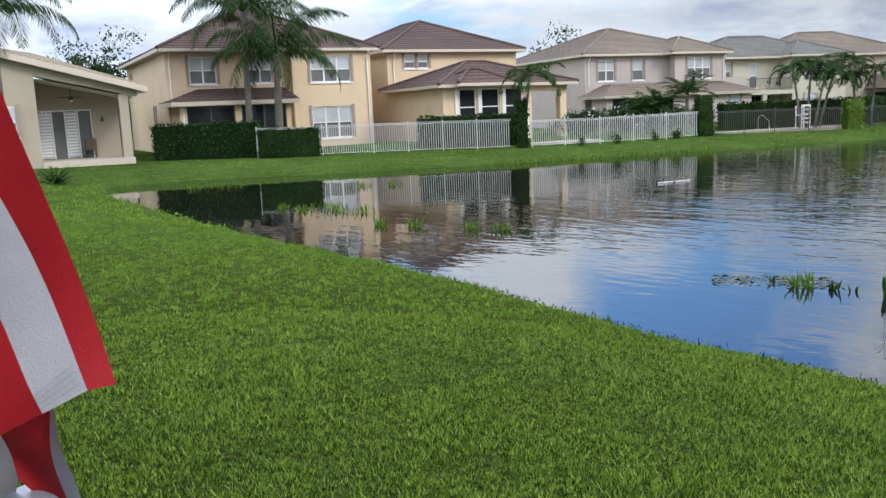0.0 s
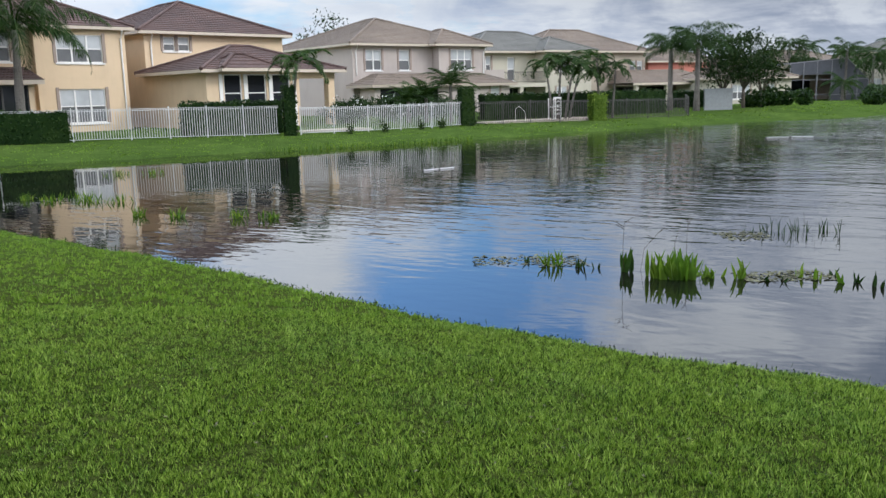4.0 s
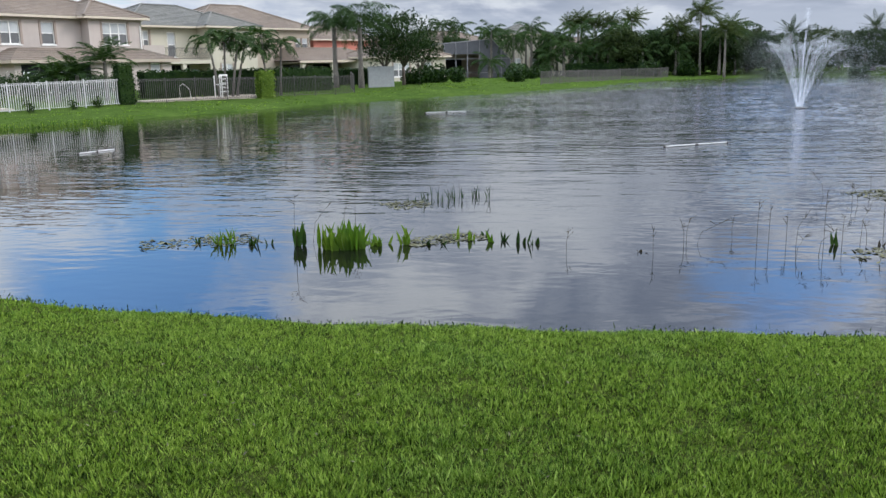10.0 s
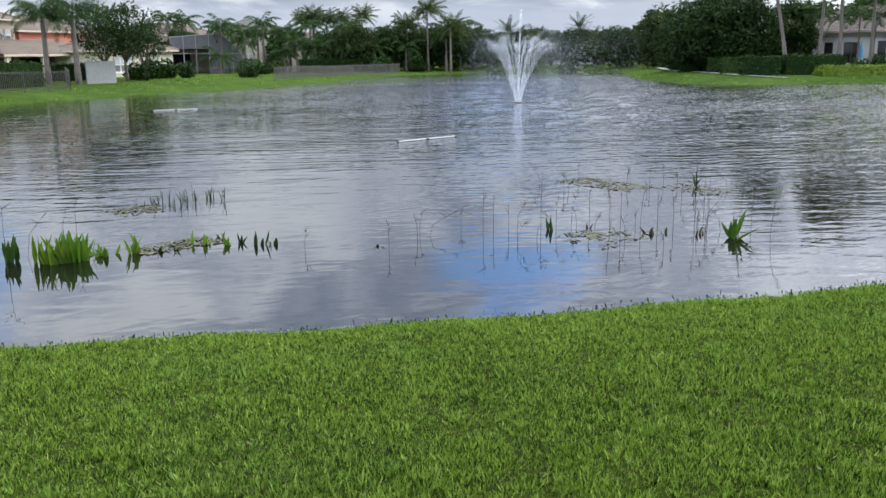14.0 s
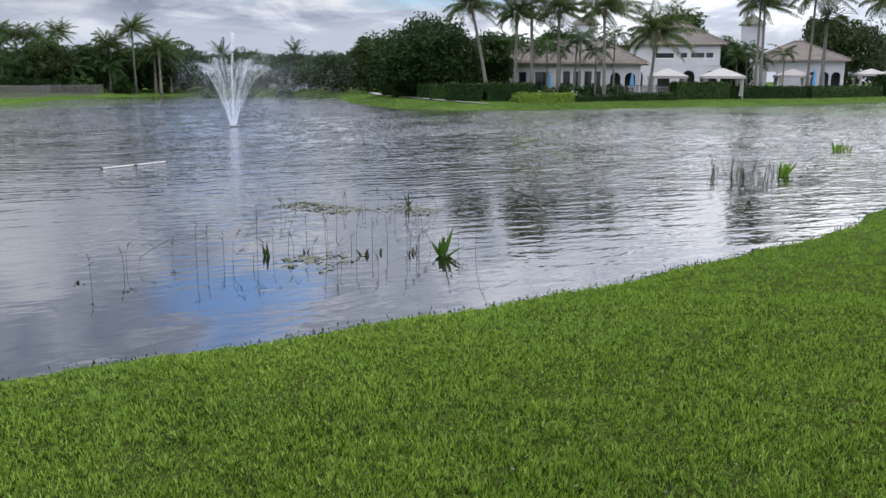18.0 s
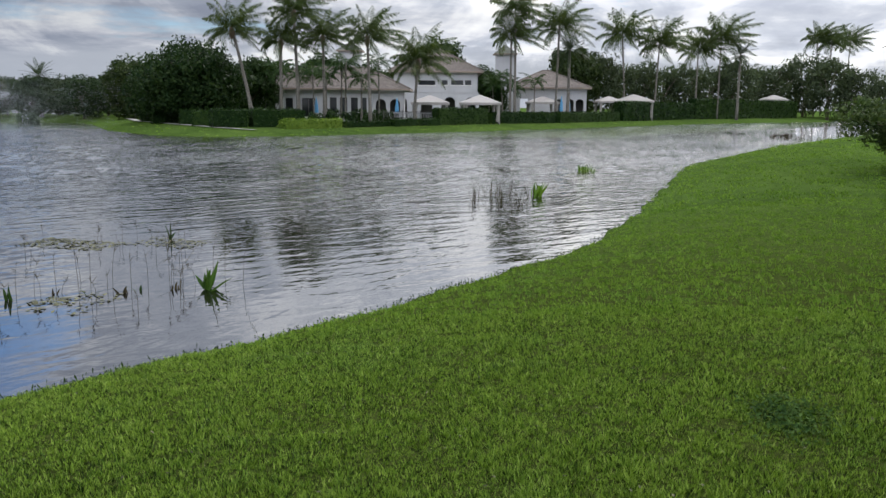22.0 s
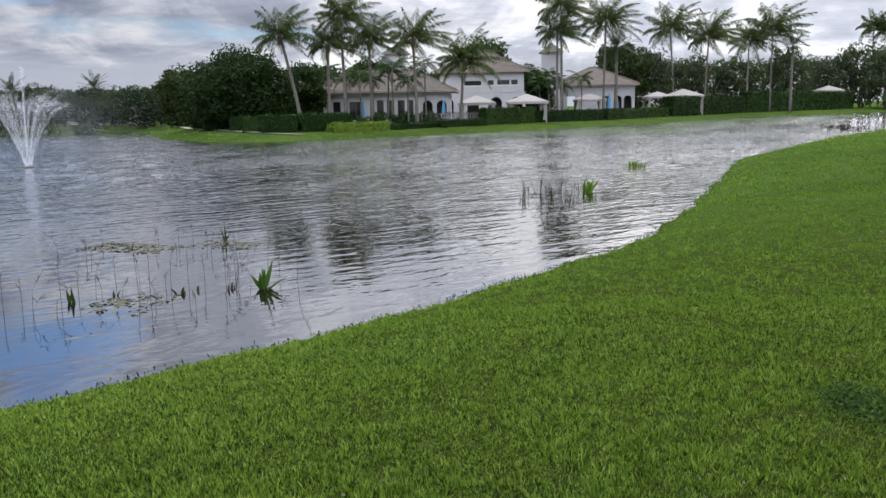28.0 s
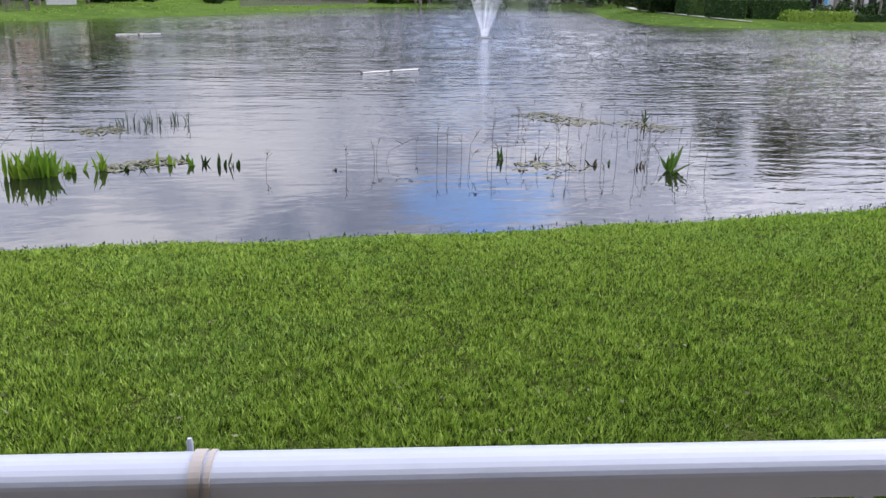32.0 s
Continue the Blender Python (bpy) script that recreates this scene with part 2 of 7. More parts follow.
def water_material():
    m, n = material("lake_water")
    p = where(n)

    def crests(angle, across, along, detail=1.0, bend=0.4):
        """Height of a train of waves: short across the crests, long along them."""
        q = n.add("ShaderNodeVectorRotate", {"Vector": p, "Angle": radians(angle)}, rotation_type="Z_AXIS").outputs[0]
        return n.noise(n.vmath("MULTIPLY", q, (along, across, 1)).outputs[0], 1.0, detail, 0.5, bend)

    ripple = crests(38, 3.0, 0.75)
    cross = crests(8, 5.2, 1.5)
    chop = crests(66, 9.0, 3.6)
    slow = crests(30, 0.9, 0.3)
    # calm under the near bank and in the cove, open water beyond, drifting lanes of wind
    ways = n.add("ShaderNodeSeparateXYZ", {0: p})
    lanes = n.noise(n.vmath("MULTIPLY", p, (0.6, 1.6, 1)).outputs[0], 0.13, 3.0)
    far = n.vmath("LENGTH", n.vmath("MULTIPLY", p, (1, 1, 0)).outputs[0]).outputs["Value"]
    east = n.math("SUBTRACT", ways.outputs[0], n.math("MULTIPLY", ways.outputs[1], 0.36))
    open_ = n.math("MAXIMUM", n.span(far, 9.5, 21.0, 0.14, 1.0), n.span(east, 2.0, 9.0, 0.0, 0.6))
    cove = n.span(east, -18.0, -2.0, 0.07, 1.0)
    wind = n.math("ADD", 1.0, n.math("MULTIPLY", n.span(east, 0.0, 22.0, 0.0, 2.3), n.span(far, 14.0, 42.0, 0.0, 1.0)))
    breeze = n.math("MULTIPLY", n.span(east, 4.0, 30.0, 0.0, 1.0), n.span(far, 11.0, 26.0, 0.2, 1.0))
    h = n.math("MULTIPLY", ripple, 0.018)
    for part_, amount in ((cross, 0.0075), (chop, 0.0024), (slow, 0.014)):
        h = n.math("ADD", h, n.math("MULTIPLY", part_, amount))
    h = n.math("ADD", h, n.math("MULTIPLY", breeze, n.math("ADD", n.math("MULTIPLY", cross, 0.010), n.math("MULTIPLY", chop, 0.007))))
    calm = n.math("MULTIPLY", n.math("MULTIPLY", n.span(lanes, 0.36, 0.62, 0.55, 1.2), wind), n.math("MULTIPLY", open_, cove))
    h = n.math("MULTIPLY", h, n.math("ADD", 0.02, calm))
    silt = n.ramp(n.noise(p, 0.25, 3.0), [(0.35, (0.0030, 0.0038, 0.0032)), (0.65, (0.0085, 0.0080, 0.0058))])
    finish(n, silt, 0.015, h, 1.0, 1.0, spec=0.5, IOR=1.5)
    return m


def lawn_material():
    m, n = material("lawn_soil_and_grass")
    p = where(n)
    a, b, c = n.noise(p, 0.22, 4.0), n.noise(p, 1.6, 4.0, 0.6), n.noise(p, 24.0, 3.0, 0.7)
    f = n.math("ADD", n.math("MULTIPLY", a, 0.3), n.math("ADD", n.math("MULTIPLY", b, 0.3), n.math("MULTIPLY", c, 0.4)))
    col = n.ramp(f, [(0.30, (0.018, 0.034, 0.008)), (0.5, (0.048, 0.080, 0.017)), (0.72, (0.095, 0.138, 0.030))])
    # shade between the near blades is put into the ground colour
    thatch_shade = n.ramp(c, [(0.35, (0.014, 0.020, 0.004)), (0.65, (0.050, 0.064, 0.015))])
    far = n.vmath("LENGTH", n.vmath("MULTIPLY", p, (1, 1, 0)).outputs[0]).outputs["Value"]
    col = n.mix(n.span(far, 9.0, 22.0), thatch_shade, col)
    finish(n, col, 0.95, c, 0.8, 0.05, spec=0.0)
    return m


def blade_material(name, even):
    m, n = material(name)
    g = n.add("ShaderNodeNewGeometry")
    p, own = g.outputs["Position"], g.outputs["Random Per Island"]
    a, b, c = n.noise(p, 0.35, 4.0), n.noise(p, 2.0, 4.0, 0.65), n.noise(p, 22.0, 3.0)
    f = n.math("ADD", n.math("ADD", n.math("MULTIPLY", own, 0.46), n.math("SUBTRACT", n.math("MULTIPLY", c, 0.55), 0.15)), n.math("ADD", n.math("MULTIPLY", a, 0.13), n.math("MULTIPLY", b, 0.20)))
    f = n.math("ADD", n.math("MULTIPLY", f, 1 - even), 0.50 * even)
    col = n.ramp(f, [(0.34, (0.008, 0.020, 0.002)), (0.45, (0.078, 0.140, 0.015)), (0.60, (0.170, 0.254, 0.028)), (0.84, (0.25, 0.32, 0.065))])
    cool = n.span(n.noise(p, 0.9, 3.0, 0.6), 0.48, 0.70, 0.0, 0.35)
    col = n.mix(cool, col, n.ramp(f, [(0.30, (0.009, 0.027, 0.006)), (0.5, (0.074, 0.148, 0.026)), (0.75, (0.20, 0.29, 0.085))]))
    s = n.add("ShaderNodeBsdfPrincipled", {"Base Color": col, "Roughness": 0.55, "Specular IOR Level": 0.08})
    t = n.add("ShaderNodeBsdfTranslucent", {0: n.mix(1.0, col, c4((1.2, 1.5, 0.5)), "MULTIPLY")})
    mx = n.add("ShaderNodeMixShader", {0: 0.08, 1: s.outputs[0], 2: t.outputs[0]})
    n.tree.links.new(mx.outputs[0], n.add("ShaderNodeOutputMaterial").inputs[0])
    return m


def glass_material(name, tint, rough=0.06):
    m, n = material(name)
    p = where(n)
    a = n.noise(p, 1.3, 2.0)
    finish(n, n.ramp(a, [(0.3, tuple(v * 0.8 for v in tint)), (0.7, tint)]), rough, None, spec=0.45)
    return m


M = {}
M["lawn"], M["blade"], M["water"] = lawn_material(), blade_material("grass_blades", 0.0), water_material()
M["blade_far"] = blade_material("distant_grass_blades", 0.6)
M["cream"] = stucco("cream_stucco", (0.58, 0.44, 0.285))
M["cream2"] = stucco("pale_cream_stucco", (0.33, 0.28, 0.205))
M["greige"] = stucco("greige_stucco", (0.40, 0.345, 0.305))
M["ivory"] = stucco("ivory_stucco", (0.43, 0.395, 0.31))
M["tan"] = stucco("tan_stucco", (0.35, 0.295, 0.23))
M["coral"] = stucco("coral_stucco", (0.46, 0.17, 0.12))
M["clubwhite"] = stucco("clubhouse_white_stucco", (0.42, 0.405, 0.415))
M["white"] = plain("white_trim_paint", (0.68, 0.66, 0.62), 0.5, 3.0, 0.06)
M["fence_white"] = plain("white_fence_paint", (0.50, 0.495, 0.485), 0.4, 2.0, 0.05, 0.03)
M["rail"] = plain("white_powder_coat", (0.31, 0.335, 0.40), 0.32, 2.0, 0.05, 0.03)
M["trimcream"] = plain("cream_fascia_paint", (0.46, 0.39, 0.30), 0.5, 3.0, 0.08)
M["cage"] = plain("weathered_bronze_frame", (0.17, 0.165, 0.17), 0.4, 4.0, 0.15)
M["timber"] = plain("weathered_dark_fence", (0.075, 0.068, 0.060), 0.7, 4.0, 0.25)
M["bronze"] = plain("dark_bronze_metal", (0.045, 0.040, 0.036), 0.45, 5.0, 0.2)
M["roof_brown"] = tiles("brown_roof_tile", (0.030, 0.017, 0.015), (0.125, 0.070, 0.056))
M["roof_tan"] = tiles("tan_roof_tile", (0.088, 0.067, 0.050), (0.23, 0.18, 0.138))
M["roof_grey"] = tiles("grey_roof_tile", (0.070, 0.069, 0.062), (0.175, 0.17, 0.15))
M["roof_club"] = tiles("clubhouse_roof_tile", (0.062, 0.050, 0.042), (0.19, 0.152, 0.128))
M["roof_tower"] = tiles("weathered_tower_roof_tile", (0.055, 0.058, 0.045), (0.15, 0.15, 0.115))
M["shade_trim"] = plain("brown_window_trim", (0.26, 0.20, 0.16), 0.6)
M["blind"] = glass_material("window_with_blind", (0.46, 0.47, 0.47))
# opaque panes: the unlit room behind is put into their dark colour
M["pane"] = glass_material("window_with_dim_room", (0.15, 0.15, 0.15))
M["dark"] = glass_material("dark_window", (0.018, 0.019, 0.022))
M["screen"] = plain("dark_insect_screen", (0.075, 0.076, 0.085), 0.8, 2.0, 0.2)
M["deck"] = plain("pale_paving", (0.42, 0.36, 0.29), 0.8, 4.0, 0.12)
M["path"] = plain("concrete_path", (0.24, 0.225, 0.20), 0.85, 3.0, 0.12)
M["canvas"] = plain("cream_canvas", (0.29, 0.265, 0.245), 0.85, 2.0, 0.08)
M["blue_cloth"] = plain("blue_canvas", (0.10, 0.28, 0.48), 0.8, 3.0, 0.1)
M["pipe"] = plain("weathered_white_plastic", (0.46, 0.46, 0.45), 0.45, 5.0, 0.2)
M["grey_plastic"] = plain("grey_plastic", (0.35, 0.36, 0.37), 0.5)
M["oak"] = leafy("oak_leaves", (0.0057, 0.0147, 0.0045), (0.0153, 0.0319, 0.0089), (0.0382, 0.0587, 0.0173), 0.5, 0.2)
M["tree2"] = leafy("broad_leaves", (0.0071, 0.0161, 0.0045), (0.0170, 0.0335, 0.0089), (0.0379, 0.0580, 0.0179), 0.5, 0.22)
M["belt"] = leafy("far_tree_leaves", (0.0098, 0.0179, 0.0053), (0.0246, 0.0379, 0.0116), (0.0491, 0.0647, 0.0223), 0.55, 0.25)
# greyer, paler leaves: distance haze is put into the colour
M["wood_haze"] = leafy("hazed_far_leaves", (0.020, 0.030, 0.016), (0.042, 0.055, 0.030), (0.075, 0.090, 0.050), 0.6, 0.25)
M["shrub"] = leafy("shrub_leaves", (0.016, 0.028, 0.010), (0.040, 0.060, 0.022), (0.092, 0.115, 0.048), 0.65, 0.3)
M["weed"] = leafy("lawn_weed_leaves", (0.010, 0.025, 0.006), (0.028, 0.058, 0.012), (0.075, 0.12, 0.03), 0.95, 0.15, 3.0)
M["screen_wall"] = plain("grey_painted_wall", (0.20, 0.21, 0.21), 0.7)
M["hedge2"] = leafy("dark_water_leaves", (0.010, 0.026, 0.005), (0.028, 0.060, 0.011), (0.085, 0.125, 0.028), 0.4, 0.3, 3.0)
M["hedge"] = leafy("hedge_leaves", (0.0050, 0.0136, 0.0037), (0.0136, 0.0310, 0.0074), (0.0372, 0.0651, 0.0136), 0.45, 0.2, 0.8)
M["lime"] = leafy("lime_green_leaves", (0.045, 0.080, 0.011), (0.105, 0.165, 0.022), (0.20, 0.26, 0.045), 0.5, 0.3, 0.8)
M["palm"] = leafy("palm_fronds", (0.0087, 0.0211, 0.0062), (0.0223, 0.0459, 0.0124), (0.0496, 0.0756, 0.0236), 0.6, 0.25)
M["coco"] = leafy("coconut_palm_fronds", (0.0136, 0.0248, 0.0074), (0.0372, 0.0558, 0.0174), (0.0868, 0.1023, 0.0360), 0.42, 0.3)
M["greypalm"] = leafy("date_palm_fronds", (0.0124, 0.0211, 0.0112), (0.0279, 0.0422, 0.0223), (0.0558, 0.0713, 0.0372), 0.5, 0.2)
M["reed"] = leafy("water_plant_leaves", (0.018, 0.045, 0.006), (0.060, 0.115, 0.014), (0.19, 0.235, 0.030), 0.4, 0.35, 3.0)
M["dull"] = leafy("brown_stems", (0.016, 0.013, 0.008), (0.035, 0.028, 0.017), (0.07, 0.058, 0.032), 0.7, 0.05, 3.0)
M["mat"] = leafy("floating_weed", (0.035, 0.035, 0.018), (0.085, 0.085, 0.050), (0.17, 0.165, 0.10), 0.7, 0.1, 2.0)
M["flower"] = plain("white_petals", (0.82, 0.80, 0.76), 0.6)
M["bark"] = bark("rough_bark", (0.05, 0.038, 0.028), (0.16, 0.13, 0.10))
M["palmbark"] = bark("grey_palm_bark", (0.075, 0.065, 0.054), (0.19, 0.17, 0.145), 9.0)
M["shaft"] = plain("brown_crown_shaft", (0.13, 0.085, 0.055), 0.7)

# ---- building helpers ----


class Mesh:
    """Collects vertices and faces of one mesh."""

    def __init__(self):
        self.v, self.f = [], []

    def quad(self, *pts):
        k = len(self.v)
        self.v += [tuple(p) for p in pts]
        self.f.append(tuple(range(k, k + len(pts))))
        return self

    def box(self, x0, x1, y0, y1, z0, z1, m=None):
        k = len(self.v)
        pts = [Vector((x, y, z)) for z in (z0, z1) for y in (y0, y1) for x in (x0, x1)]
        self.v += [tuple(m @ p if m else p) for p in pts]
        self.f += [(k, k + 2, k + 3, k + 1), (k + 4, k + 5, k + 7, k + 6), (k, k + 1, k + 5, k + 4), (k + 2, k + 6, k + 7, k + 3), (k, k + 4, k + 6, k + 2), (k + 1, k + 3, k + 7, k + 5)]
        return self

    def weld(self):
        """Join vertices that lie in one place."""
        seen_, where_, keep = {}, [], []
        for p in self.v:
            k = tuple(round(c, 3) for c in p)
            if k not in seen_:
                seen_[k] = len(keep)
                keep.append(p)
            where_.append(seen_[k])
        self.v = keep
        faces = [tuple(dict.fromkeys(where_[i] for i in f)) for f in self.f]
        self.f = [f for f in faces if len(f) > 2]
        return self

    def tube(self, pts, radii, sides=8, caps=True):
        """A tapered tube along points."""
        k, rings = len(self.v), len(pts)
        pts = [Vector(p) for p in pts]
        for i, p in enumerate(pts):
            d = (pts[min(i + 1, rings - 1)] - pts[max(i - 1, 0)]).normalized()
            a = d.orthogonal().normalized() if abs(d.z) < 0.9 else Vector((1, 0, 0)).cross(d).normalized()
            b = d.cross(a)
            r = radii[i] if hasattr(radii, "__len__") else radii
            self.v += [tuple(p + (a * math.cos(t) + b * math.sin(t)) * r) for t in (2 * math.pi * j / sides for j in range(sides))]
        for i in range(rings - 1):
            for j in range(sides):
                q = k + i * sides
                self.f.append((q + j, q + (j + 1) % sides, q + sides + (j + 1) % sides, q + sides + j))
        if caps:
            self.f.append(tuple(range(k + sides - 1, k - 1, -1)))
            self.f.append(tuple(range(k + (rings - 1) * sides, k + rings * sides)))
        return self

    def data(self, name, mat, smooth=False):
        me = bpy.data.meshes.new(name)
        me.from_pydata(self.v, [], self.f)
        me.materials.append(mat)
        if smooth:
            me.polygons.foreach_set("use_smooth", [True] * len(me.polygons))
        me.update()
        return me


def soup(name, verts, size, mat, smooth=False):
    """A mesh of loose polygons of one size from an array of corners."""
    verts = np.asarray(verts, np.float32).reshape(-1, 3)
    count = len(verts) // size
    me = bpy.data.meshes.new(name)
    me.vertices.add(len(verts))
    me.vertices.foreach_set("co", verts.ravel())
    me.loops.add(len(verts))
    me.loops.foreach_set("vertex_index", np.arange(len(verts), dtype=np.int32))
    me.polygons.add(count)
    me.polygons.foreach_set("loop_start", np.arange(0, len(verts), size, dtype=np.int32))
    me.update(calc_edges=True)
    me.materials.append(mat)
    return me


def thing(name, m, label, category, group="", kind=""):
    ob = new(name)
    ob.matrix_world = m
    ob.empty_display_size = 0.2
    return tagged(ob, label, category, group, kind)


def part(name, mesh, mat, parent, label="", smooth=False, at=None):
    data = mesh.data(name, mat, smooth) if isinstance(mesh, Mesh) else mesh
    ob = new(name, data)
    ob.parent = parent
    if at is not None:
        ob.matrix_basis = at
    return tagged(ob, label)


# ---- ground and lake ----
NEAR_SHORE = [(-21.6, 29.6), (-15.7, 23.4), (-9.0, 17.4), (-5.3, 14.4), (-3.2, 12.6), (-1.7, 11.0), (-0.2, 9.5), (1.8, 7.9), (4.6, 6.2), (6.6, 5.1), (8.2, 4.3),
              (10.8, 3.2), (12.1, 2.75), (15.4, 1.5), (21.8, 0.75), (30, 0.25), (40, -0.4), (46, -2.0), (58, -4.9), (87, -15), (150, -38), (215, -62)]
FAR_SHORE = [(235, -52), (195, -30), (165, -12), (140, 0), (118, 8.5), (100, 15.0), (76, 24), (61, 32), (58.2, 38.5), (62.4, 44), (68.5, 52), (86, 67), (92, 76), (84, 86), (70, 85), (55, 79), (49, 71.5), (32.2, 62.5),
             (25.9, 60.2), (18.2, 56.8), (9.4, 49.8), (3.4, 46), (-1.9, 43.4), (-4.6, 40.9), (-8, 39.3), (-12.9, 36.4), (-16, 35.2), (-20, 33.6), (-22.3, 31.6)]


def rounded(pts, times=2):
    pts = [np.array(p, float) for p in pts]
    for _ in range(times):
        out = []
        for a, b in zip(pts, pts[1:] + pts[:1]):
            out += [a * 0.75 + b * 0.25, a * 0.25 + b * 0.75]
        pts = out
    return np.array(pts)


SHORE = rounded(NEAR_SHORE + FAR_SHORE)


def shore_distance(x, y):
    """Metres from the water's edge, negative in the lake."""
    x, y = np.asarray(x, float), np.asarray(y, float)
    best, inside = np.full(x.shape, 1e9), np.zeros(x.shape, bool)
    for (ax, ay), (bx, by) in zip(SHORE, np.roll(SHORE, -1, 0)):
        dx, dy = bx - ax, by - ay
        k = np.clip(((x - ax) * dx + (y - ay) * dy) / (dx * dx + dy * dy), 0, 1)
        best = np.minimum(best, np.hypot(x - ax - k * dx, y - ay - k * dy))
        cross = (ay > y) != (by > y)
        inside ^= cross & (x < dx * (y - ay) / (dy if abs(dy) > 1e-9 else 1e-9) + ax)
    return np.where(inside, -best, best)


def ground_height(x, y):
    x, y = np.asarray(x, float), np.asarray(y, float)
    d = shore_distance(x, y)
    d = d + 0.10 * np.sin(x * 2.1 + 0.7 * y) * np.sin(y * 1.7 - 0.4 * x)
    bank = 0.84 * (1 - np.exp(-np.maximum(d, 0) / 3.6)) + 0.03 * np.sin(x * 0.31) * np.sin(y * 0.27 + 1) * np.minimum(np.maximum(d, 0) / 6, 1)
    # the bank runs lower by the far fence
    bank = bank * (1 - 0.42 * np.clip((x - 26) / 14, 0, 1) * np.clip((y - 60) / 12, 0, 1) * np.clip((100 - x) / 25, 0, 1))
    return np.where(d > 0, bank, np.maximum(d * 0.45, -1.3))


def ground_at(x, y):
    return float(ground_height(np.array([x]), np.array([y]))[0])


def spaced(lo, hi, fine_lo, fine_hi, fine, coarse):
    mid = np.arange(fine_lo, fine_hi, fine)
    right, step = [fine_hi], fine
    while right[-1] < hi:
        step = min(step * 1.12, coarse)
        right.append(right[-1] + step)
    left, step = [fine_lo], fine
    while left[-1] > lo:
        step = min(step * 1.12, coarse)
        left.append(left[-1] - step)
    return np.concatenate([np.array(left[:0:-1]), mid, np.array(right)])


gx, gy = spaced(-900, 1200, -24, 46, 0.28, 120.0), spaced(-700, 1200, -8, 34, 0.28, 120.0)
X, Y = np.meshgrid(gx, gy)
Zg = ground_height(X.ravel(), Y.ravel())
gv = np.stack([X.ravel(), Y.ravel(), Zg], -1)
nx, ny = len(gx), len(gy)
ii = (np.arange(ny - 1)[:, None] * nx + np.arange(nx - 1)[None]).ravel()
me = bpy.data.meshes.new("ground")
me.vertices.add(len(gv))
me.vertices.foreach_set("co", gv.astype(np.float32).ravel())
quads = np.stack([ii, ii + 1, ii + nx + 1, ii + nx], -1).astype(np.int32)
me.loops.add(quads.size)
me.loops.foreach_set("vertex_index", quads.ravel())
me.polygons.add(len(quads))
me.polygons.foreach_set("loop_start", np.arange(0, quads.size, 4, dtype=np.int32))
me.update(calc_edges=True)
me.polygons.foreach_set("use_smooth", np.ones(len(quads), bool))
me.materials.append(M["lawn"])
tagged(new("ground", me), "mown green lawn sloping gently down to the lake", "lawn", kind="structure")

lx, ly = spaced(-60, 260, 9, 76, 0.2, 40.0), spaced(-60, 120, -8, 62, 0.2, 40.0)
LX, LY = (v.ravel() for v in np.meshgrid(lx, ly))
blow = np.clip((LX - 0.36 * LY - 1) / 18, 0, 1) * np.clip((np.hypot(LX, LY) - 15) / 22, 0, 1)
blow *= np.clip((LX - 9) / 4, 0, 1) * np.clip((76 - LX) / 12, 0, 1) * np.clip((LY + 8) / 6, 0, 1) * np.clip((62 - LY) / 8, 0, 1)
waves = np.random.default_rng(21)
LZ = np.zeros_like(LX)
for i in range(14):
    heading, span_ = math.radians(52 + waves.normal(0, 26)), 0.55 * 2.2 ** waves.uniform(0, 1)
    along = LX * math.cos(heading) + LY * math.sin(heading)
    sway = 0.5 * np.sin(LX * waves.uniform(0.1, 0.3) + waves.uniform(0, 6)) * np.sin(LY * waves.uniform(0.1, 0.3) + waves.uniform(0, 6))
    LZ += 0.0029 * span_ * np.sin(2 * math.pi * along / span_ + 3 * sway + waves.uniform(0, 6))
LZ *= blow
lnx = len(lx)
ii = (np.arange(len(ly) - 1)[:, None] * lnx + np.arange(lnx - 1)[None]).ravel()
quads = np.stack([ii, ii + 1, ii + lnx + 1, ii + lnx], -1).astype(np.int32)
lake = bpy.data.meshes.new("water")
lake.vertices.add(len(LX))
lake.vertices.foreach_set("co", np.stack([LX, LY, LZ], -1).astype(np.float32).ravel())
lake.loops.add(quads.size)
lake.loops.foreach_set("vertex_index", quads.ravel())
lake.polygons.add(len(quads))
lake.polygons.foreach_set("loop_start", np.arange(0, quads.size, 4, dtype=np.int32))
lake.update(calc_edges=True)
lake.polygons.foreach_set("use_smooth", np.ones(len(quads), bool))
lake.materials.append(M["water"])
tagged(new("water", lake), "rippled lake reflecting clouds, houses and palms", "lake", kind="structure")

# ---- houses: helpers ----


def at(x, y, z, turn=0.0):
    return pose(x, y, z, 0, 0, turn)


